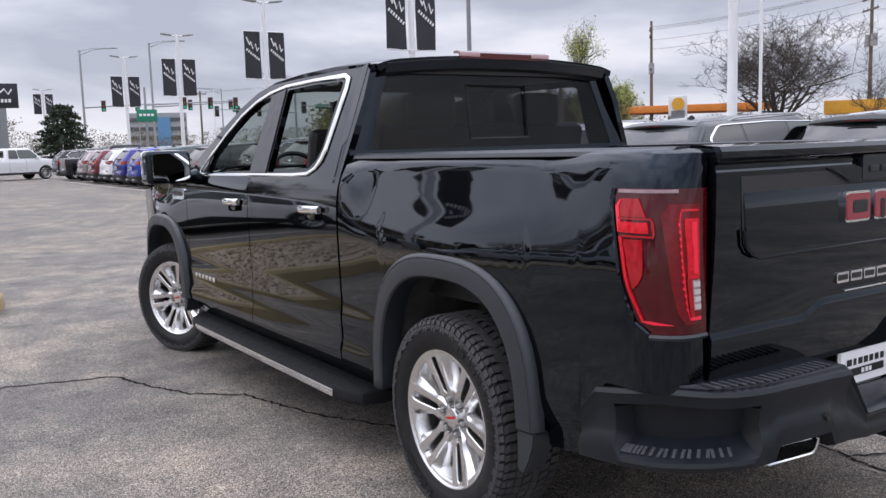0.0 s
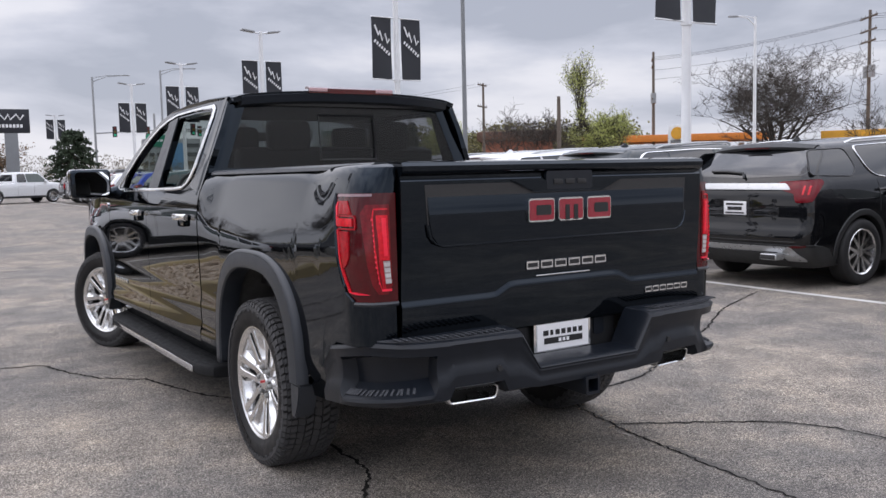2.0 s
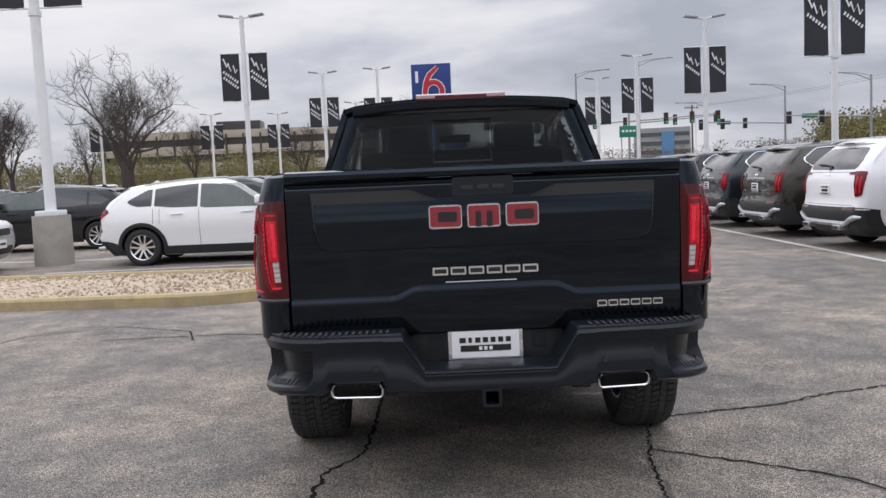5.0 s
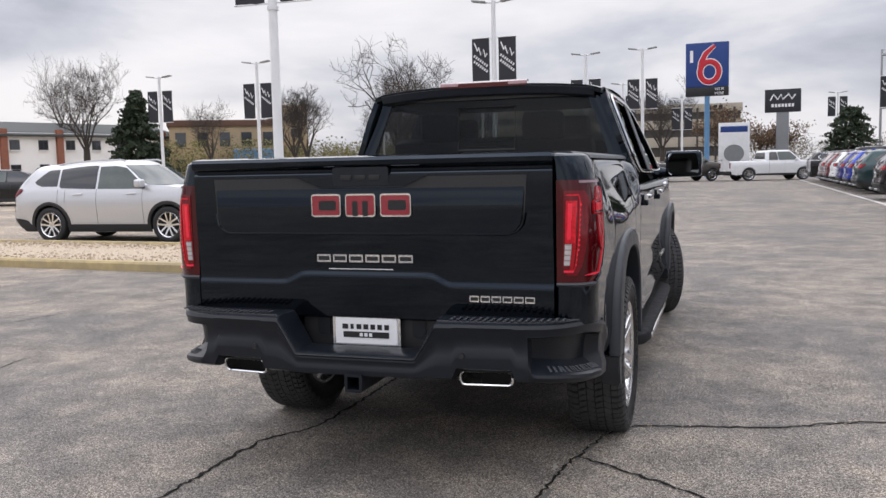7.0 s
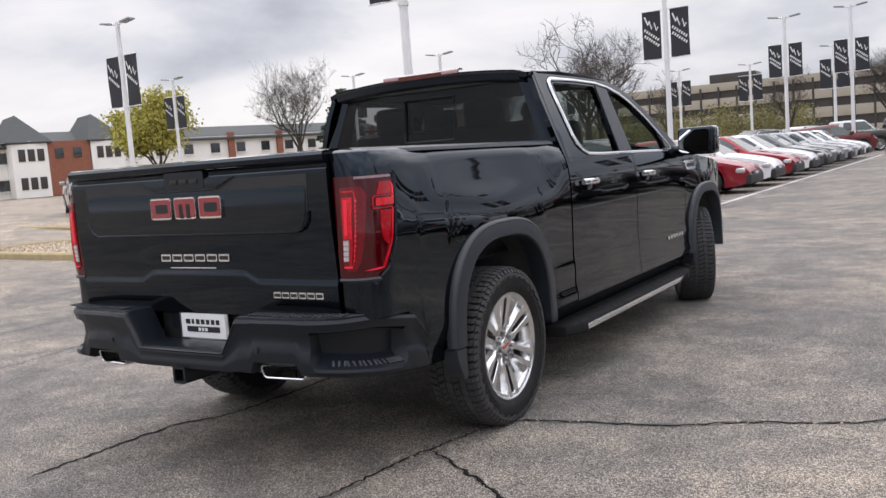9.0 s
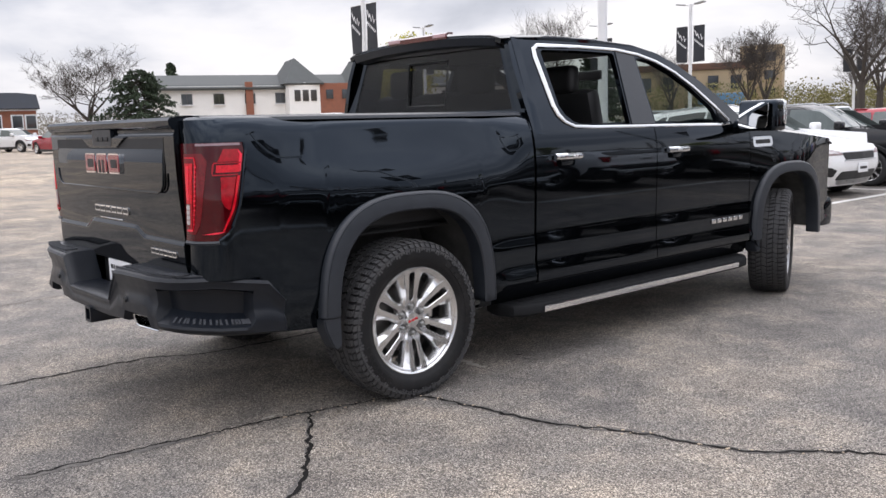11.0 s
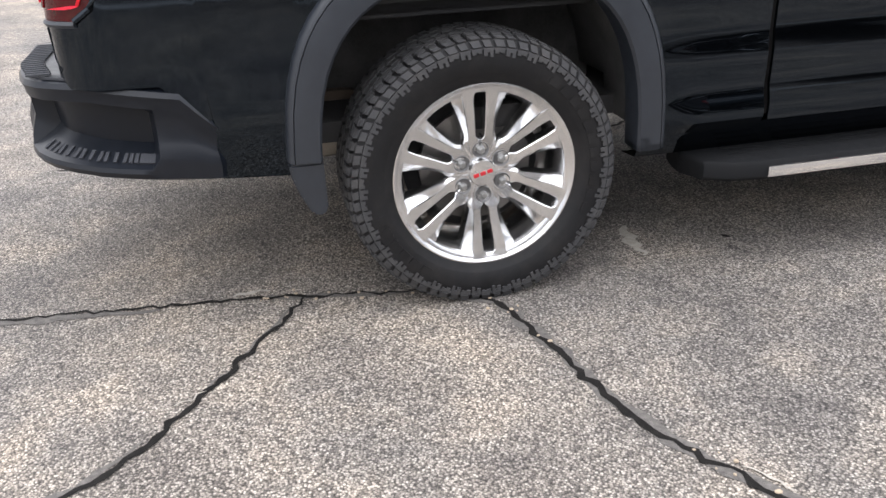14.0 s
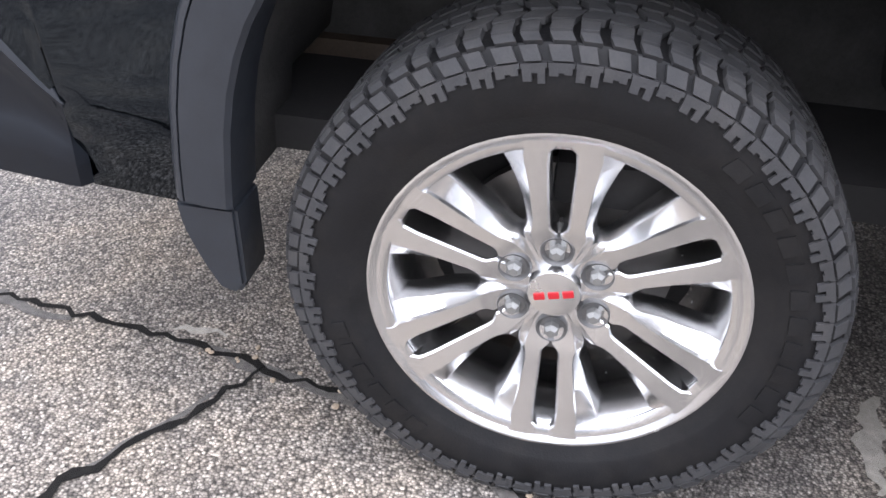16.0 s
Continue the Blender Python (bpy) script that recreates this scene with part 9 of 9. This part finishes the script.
part("shop_wall", boxes(((2, 9, 1.8), (17, 7, 3.6))), BRICK, gsn)
for x in (-7, 0, 7):
    part("column", boxes(((x, 0, 2.1), (0.5, 0.5, 4.2))), WHITE_METAL, gsn)
sp = empty("fuel_price_sign", pose(53.8, 47.8, 0.75, 0, 0, -45), "yellow and red fuel price sign", "sign")
part("post", boxes(((0, 0, 1.4), (1.1, 0.4, 2.8))), SIGN_GREY, sp)
part("board", boxes(((0, 0, 3.2), (1.5, 0.4, 1.7), 0.05)), WHITE_METAL, sp)
bm = bmesh.new()
cyl(bm, (0, -0.2, 3.35), (0, -0.30, 3.35), 0.52, None, 20)
part("round_emblem", bm, YELLOW, sp)
gs2 = empty("gas_station", pose(64.5, 33.5, -1.2, 0, 0, -58), "gas station canopy in yellow and red", "building")
part("canopy_front", boxes(((-3.4, 0, 4.5), (6.4, 6, 1.0), 0.05)), YELLOW, gs2)
part("canopy_side", boxes(((3.2, 0.02, 4.5), (6.6, 6, 1.0), 0.05)), RED_SIGN, gs2)
for x in (-4, 4):
    part("column", boxes(((x, 0, 2.0), (0.5, 0.5, 4.0))), WHITE_METAL, gs2)
hs = empty("house", pose(61.2, 79.7, 0, 0, 0, -38) @ Matrix.Diagonal((1.25, 1.2, 1.3, 1)), "low brick building with a brown roof", "building")
part("wall", boxes(((0, 0, 1.8), (6.5, 6, 3.6))), BRICK, hs)
part("roof", boxes(((0, 0, 4.0), (7.5, 7, 0.9), 0.3)), BROWN_ROOF, hs)
sw = empty("shop_building", pose(-55.5, -5.1, 0.34, 0, 0, 90), "white service building with wide windows and red lettering", "building")
part("wall", boxes(((0, 0, 2.6), (24, 10, 5.2))), WHITE_WALL, sw)
part("pier", boxes(((12.3, -4.6, 2.6), (0.7, 1.0, 5.3))), TAN_WALL, sw, "tan brick pier")
for k in range(4):
    x = -4.8 + 4.7 * k
    fr = part("window", boxes(((x, -5.04, 3.0), (4.2, 0.12, 2.4), 0.02)), WHITE_METAL, sw)
    for i in range(4):
        for j in range(2):
            part("pane", boxes(((x - 1.53 + 1.02 * i, -5.11, 2.45 + 1.12 * j), (0.92, 0.05, 1.0))), WINDOW_GLASS, fr)
    for i in range(7):
        part("lettering_bar", boxes(((x - 1.56 + 0.52 * i, -5.15, 2.45), (0.34, 0.02, 0.66))), RED_SIGN, fr)
hb = empty("house", pose(-80.5, 14.6, 0.3, 0, 0, 90), "brick house with a dark slate mansard roof and white dormer windows", "building")
part("wall", boxes(((-1.0, 0, 1.75), (12.4, 8.6, 3.5))), BRICK, hb)
part("trim", boxes(((-1.0, -4.36, 3.42), (12.6, 0.16, 0.22))), WHITE_METAL, hb)
for x0, x1, za, zb_ in ((-7.4, 1.5, 6.3, 5.2), (1.5, 5.4, 5.15, 5.0)):
    bm = bmesh.new()
    mid = x0 + (x1 - x0) * 0.62
    for xa, xb, ta, tb in ((x0, mid, za, za), (mid, x1, za, zb_)):
        grid(bm, [[(x, y, z0 + (t - 0.3 - z0) * k) for x, t in ((xa, ta), (xb, tb))] for y, z0, k in ((-4.8, 3.5, 0.0), (-4.05, 3.5, 1.0), (4.05, 3.5, 1.0), (4.8, 3.5, 0.0))])
    bmesh.ops.remove_doubles(bm, verts=bm.verts[:], dist=0.001)
    thick(bm, 0.15)
    part("roof", bm, SLATE, hb, "dark slate mansard roof")
for x in (-1.5, -0.1):
    w = part("dormer_window", boxes(((x, -4.50, 4.65), (0.86, 0.30, 1.10), 0.02)), WHITE_METAL, hb)
    part("pane", boxes(((x, -4.66, 4.65), (0.60, 0.04, 0.84))), WINDOW_GLASS, w)
for x in (-2.6, -0.2, 1.9, 3.6, 4.7):
    w = part("window", boxes(((x, -4.34, 2.35), (1.0, 0.14, 1.30), 0.02)), WHITE_METAL, hb)
    part("pane", boxes(((x, -4.42, 2.35), (0.78, 0.04, 1.08))), WINDOW_GLASS, w)
part("wall_panel", boxes(((-1.3, -4.36, 2.3), (0.9, 0.12, 1.6))), WHITE_WALL, hb)
part("chimney", boxes(((-3.4, -1.0, 6.4), (0.3, 0.3, 0.9))), SLATE, hb)

bo = empty("bollard", pose(-39.2, 5.8, gz(-39.2, 5.8)), "tall yellow safety bollard beside a service building", "bollard")
bm = bmesh.new()
cyl(bm, (0, 0, 0), (0.05, 0, 1.18), 0.12, 0.12, 18)
bmesh.ops.create_uvsphere(bm, u_segments=18, v_segments=8, radius=0.12, matrix=Matrix.Translation((0.05, 0, 1.18)))
part("post", bm, BOLLARD_YELLOW, bo)
part("base_collar", boxes(((0, 0, 0.02), (0.36, 0.36, 0.04), 0.01)), CONCRETE, bo)

bf = empty("fence", pose(-74, 12, 0.3, 0, 0, 90), "weathered grey board fence below a brick house", "fence")
for k in range(40):
    part("board", boxes(((-9.75 + 0.5 * k, 0, 0.62 + 0.02 * (k % 3)), (0.485, 0.05, 1.24))), FENCE_WOOD, bf)
part("rail", boxes(((0, 0.06, 0.9), (20, 0.06, 0.1))), FENCE_WOOD, bf)

# low fence and hedge line at the back of the lot
fe = empty("fence", pose(-38, 74, 0.2, 0, 0, 4), "dark chain-link fence at the far edge of the lot", "fence")
for k in range(24):
    part("post", boxes(((3.0 * k - 30, 0, 0.6), (0.07, 0.07, 1.2))), GREY_METAL, fe)
for z in (0.35, 0.7, 1.1):
    part("rail", boxes(((4, 0, z), (70, 0.05, 0.05))), GREY_METAL, fe)

# ---- trees ----
def branch(bm, p, d, length, r, depth, rnd, tips, spread_=0.55, droop=0.0, seg=5, lift=0.12):
    n = 4 if depth > 1 else 3
    pts, rad = [p.copy()], [r]
    q, v = p.copy(), d.normalized()
    for k in range(n):
        v = (v + Vector((rnd.uniform(-1, 1), rnd.uniform(-1, 1), rnd.uniform(-0.6, 0.8) + lift - droop)) * 0.16).normalized()
        q = q + v * (length / n)
        pts.append(q.copy())
        rad.append(r * (1 - 0.45 * (k + 1) / n))
    tube(bm, pts, rad, max(3, seg))
    tips.append((q.copy(), v.copy(), rad[-1]))
    if depth == 0:
        return
    kids = 3 if depth > 2 else 4 if depth > 0 else 0
    for k in range(kids):
        t = rnd.uniform(0.35, 1.0) if k else 1.0
        i = min(int(t * n), n - 1)
        at = pts[i].lerp(pts[i + 1], t * n - i)
        side = Vector((rnd.uniform(-1, 1), rnd.uniform(-1, 1), rnd.uniform(-0.35, 0.75)))
        nd = (v * (1 - spread_) + side.normalized() * spread_ * 1.35).normalized()
        branch(bm, at, nd, length * rnd.uniform(0.58, 0.82), max(rad[i] * rnd.uniform(0.52, 0.7), 0.016), depth - 1, rnd, tips, spread_, droop, seg - 1, lift)


def leaf_clumps(bm, tips, n, size, rnd, jitter):
    for _ in range(n):
        p, v, _r = rnd.choice(tips)
        c = p + Vector((rnd.gauss(0, jitter), rnd.gauss(0, jitter), rnd.gauss(0, jitter * 0.8)))
        e = Euler((rnd.random() * 6.3, rnd.random() * 6.3, rnd.random() * 6.3)).to_matrix()
        s = size * rnd.uniform(0.5, 1.3)
        vs = [bm.verts.new(c + e @ Vector(o) * s) for o in ((-0.5, -0.5, 0), (0.5, -0.35, 0.1), (0.55, 0.5, -0.1), (-0.4, 0.45, 0.15))]
        bm.faces.new(vs)


def tree(name, x, y, h, w, seed, label, leaves=0, leaf_mat=None, size=0.16, depth=4, trunk=0.30, lean=(0, 0), bark=None, open_=0.5, limbs=6):
    rnd = random.Random(seed)
    t = empty(name, pose(x, y, gz(x, y)), label, "tree")
    bm = bmesh.new()
    th = h * trunk
    r0 = h * 0.026
    top = Vector((lean[0], lean[1], th))
    tube(bm, [(0, 0, 0), (lean[0] * 0.3, lean[1] * 0.3, th * 0.5), top], [r0 * 1.25, r0, r0 * 0.85], 8)
    part("trunk", bm, bark or BARK, t)
    bm = bmesh.new()
    tips = []
    for k in range(limbs):
        a = math.tau * k / min(limbs, 7) + rnd.uniform(-0.4, 0.4)
        out = min(w / h, 1.0) * rnd.uniform(0.7, 1.25) * (0.55 if k > 6 else 1.0)
        d = Vector((math.cos(a) * out, math.sin(a) * out, 1.0 if k else 1.6))
        branch(bm, top - Vector((0, 0, th * 0.12 * (k % 3))), d, (h - th) * 0.50, r0 * 0.62, depth - 1, rnd, tips, open_)
    reach = max(max(abs(v.co.x), abs(v.co.y)) for v in bm.verts)
    peak = max(v.co.z for v in bm.verts)
    fx, fz = w / 2 / reach, (h - th) / (peak - th)
    for v in bm.verts:
        v.co = (top.x + (v.co.x - top.x) * fx, top.y + (v.co.y - top.y) * fx, th + (v.co.z - th) * fz)
    tips = [(Vector((top.x + (p.x - top.x) * fx, top.y + (p.y - top.y) * fx, th + (p.z - th) * fz)), v, r) for p, v, r in tips]
    part("crown", bm, bark or BARK, t)
    if leaves:
        bm = bmesh.new()
        leaf_clumps(bm, tips, leaves, size, rnd, size * 2.2)
        o = part("leaves", bm, leaf_mat, t)
        o["kind"] = "stuff"
    return t


def conifer(x, y, h, w, seed, label, low=0.16, taper=0.85):
    rnd = random.Random(seed)
    t = empty("evergreen_tree", pose(x, y, gz(x, y)), label, "tree")
    bm = bmesh.new()
    cyl(bm, (0, 0, 0), (0, 0, h * 0.95), h * 0.02, 0.02, 8)
    part("trunk", bm, BARK, t)
    bm = bmesh.new()
    tips = []
    boughs = bmesh.new()
    n = 34
    for k in range(n):
        z = h * (low + (0.97 - low) * k / n)
        for j in range(7):
            a = rnd.uniform(0, math.tau)
            rr = w / 2 * (1 - (z - low * h) / (h * (1.0 - low))) ** taper * rnd.uniform(0.5, 1.12) + 0.1
            end = Vector((math.cos(a) * rr, math.sin(a) * rr, z - rr * rnd.uniform(0.10, 0.32)))
            root = Vector((0, 0, z))
            tube(boughs, [root, root.lerp(end, 0.5) + Vector((0, 0, 0.06 * rr)), end], [0.035, 0.022, 0.008], 3)
            for f in (0.3, 0.45, 0.6, 0.7, 0.8, 0.9, 1.0):
                tips.append((root.lerp(end, f) + Vector((0, 0, 0.05 * rr)), None, 0))
    part("bough_frame", boughs, BARK, t)["kind"] = "stuff"
    leaf_clumps(bm, tips, 9000, h * 0.026, rnd, h * 0.014)
    o = part("needles", bm, LEAF_DARK, t)
    o["kind"] = "stuff"
    return t


def polar(bearing, dist, ox=0.0, oy=-4.0):
    return ox + dist * math.sin(radians(bearing)), oy + dist * math.cos(radians(bearing))


BT = "bare grey tree with fine twigs, not yet in leaf"
for i, (x, y, h, w, dep) in enumerate(((-23.8, 63.2, 10.3, 7.5, 6), (-35.0, 67.2, 8.7, 7.0, 5), (-55.2, 62.2, 12.6, 9.5, 6), (-85.7, 27.4, 9.6, 13.0, 6), (-36.9, 88.2, 9.2, 7.0, 5), (-33.5, 62.0, 8.3, 7.0, 6), (-40.2, 107.8, 15.5, 12.0, 5), (-5.2, 90.4, 10.4, 9.0, 6), (-22.7, 77.2, 8.1, 6.0, 5), (54.0, 30.0, 6.0, 6.0, 5), (35.0, 45.8, 6.6, 6.5, 5), (-52.8, 79.0, 9.4, 8.0, 5), (-15.0, 94.0, 8.5, 8.0, 5), (-74.0, 81.4, 15.4, 12.0, 5), (48.0, 84.0, 8.0, 6.0, 5), (44.5, 46.5, 5.4, 4.0, 4))):
    tree("bare_tree", x, y, h, w, 20 + i, BT, depth=dep, trunk=0.26)
tree("bare_tree", 56.8, 40.2, 10.8, 15.5, 20, "wide bare tree with a dense round crown of twigs", depth=6, trunk=0.15, open_=0.62, limbs=12)
tree("bare_tree", -21.0, 53.9, 10.6, 9.5, 33, BT, depth=5, trunk=0.30, open_=0.62, limbs=5)
tree("leafing_tree", 42.2, 43.2, 10.2, 4.8, 71, "tall leaning tree with sparse young green leaves", 2600, LEAF_NEW, 0.065, 5, 0.50, (-1.7, 1.6), None, 0.5)
tree("leafing_tree", 42.4, 43.7, 6.6, 6.4, 75, "bushy tree with young green leaves", 15000, LEAF_NEW, 0.065, 6, 0.12, (-0.4, 0.3), None, 0.6)
tree("bare_tree", 38.6, 45.6, 5.8, 6.0, 78, BT, depth=6, trunk=0.2)
tree("leafing_tree", -44.8, 36.0, 7.0, 7.0, 72, "round tree covered in fresh yellow-green leaves", 17000, LEAF_YELLOW, 0.14, 5, 0.26)
tree("budding_tree", 52.5, 26.0, 4.8, 5.0, 73, "small tree with brown buds", 1200, LEAF_BROWN, 0.10, 5, 0.2)
tree("budding_tree", 1.5, 96.0, 7.5, 9.5, 74, "wide tree with reddish brown buds", 2600, LEAF_BROWN, 0.16, 5, 0.2)
tree("budding_tree", 5.8, 92.0, 5.0, 8.0, 76, "low tree with reddish brown buds", 2600, LEAF_BROWN, 0.14, 5, 0.2)
tree("leafing_tree", 52.0, 82.0, 8.0, 5.0, 77, "young tree with yellow-green leaves across the road", 6000, LEAF_NEW, 0.14, 5, 0.2)
for x, y, h, w, s in ((-51.7, 65.1, 9.0, 7.0, 81), (-77.6, 29.4, 6.9, 10.5, 82), (-115.0, 49.0, 10.6, 5, 83), (12.2, 84.3, 6.2, 6.5, 84), (56.0, 96.0, 8.0, 4, 85)):
    conifer(x, y, h, w, s, "broad dark green evergreen tree" if s in (82, 84) else "dark green evergreen tree", 0.04 if s in (82, 84) else 0.16, 0.5 if s in (82, 84) else 0.85)

# far woods along the horizon
def woods(name, b0, b1, d0, d1, h, n, mat, seed, label):
    rnd = random.Random(seed)
    bm = bmesh.new()
    for _ in range(n):
        b, d = rnd.uniform(b0, b1), rnd.uniform(d0, d1)
        x, y = polar(b, d)
        hh = h * rnd.uniform(0.55, 1.1)
        for _ in range(130):
            up = rnd.random() ** 0.8
            g = hh * 0.26 * (1.15 - 0.75 * up)
            c = Vector((x + rnd.gauss(0, g), y + rnd.gauss(0, g), hh * (0.12 + 0.85 * up)))
            e = Euler((rnd.random() * 6.3, rnd.random() * 6.3, rnd.random() * 6.3)).to_matrix()
            s = hh * rnd.uniform(0.015, 0.045)
            vs = [bm.verts.new(c + e @ Vector(o) * s) for o in ((-0.5, -0.5, 0), (0.5, -0.35, 0.2), (0.55, 0.5, -0.1), (-0.4, 0.45, 0.2))]
            bm.faces.new(vs)
    o = part(name, bm, mat)
    return tagged(o, label, "woods", kind="stuff")


WOOD_MIX = plain("mixed_spring_woods", (0.125, 0.105, 0.065), 0.9, 0, 0.5, 0.12)
WOOD_GREEN = plain("green_spring_woods", (0.17, 0.155, 0.060), 0.9, 0, 0.45, 0.12)
woods("far_woods", -80, 75, 205, 250, 6.5, 1100, WOOD_MIX, 91, "brown and grey woods on the horizon")
woods("far_woods", 24, 44, 115, 150, 7.6, 520, WOOD_GREEN, 92, "green spring trees across the road")
woods("far_woods", -36, -8, 104, 130, 5.2, 420, WOOD_GREEN, 93, "green spring shrubs behind the lot")
woods("hedge", -75, -28, 118, 140, 3.4, 260, WOOD_MIX, 94, "brown shrubs near the motel")
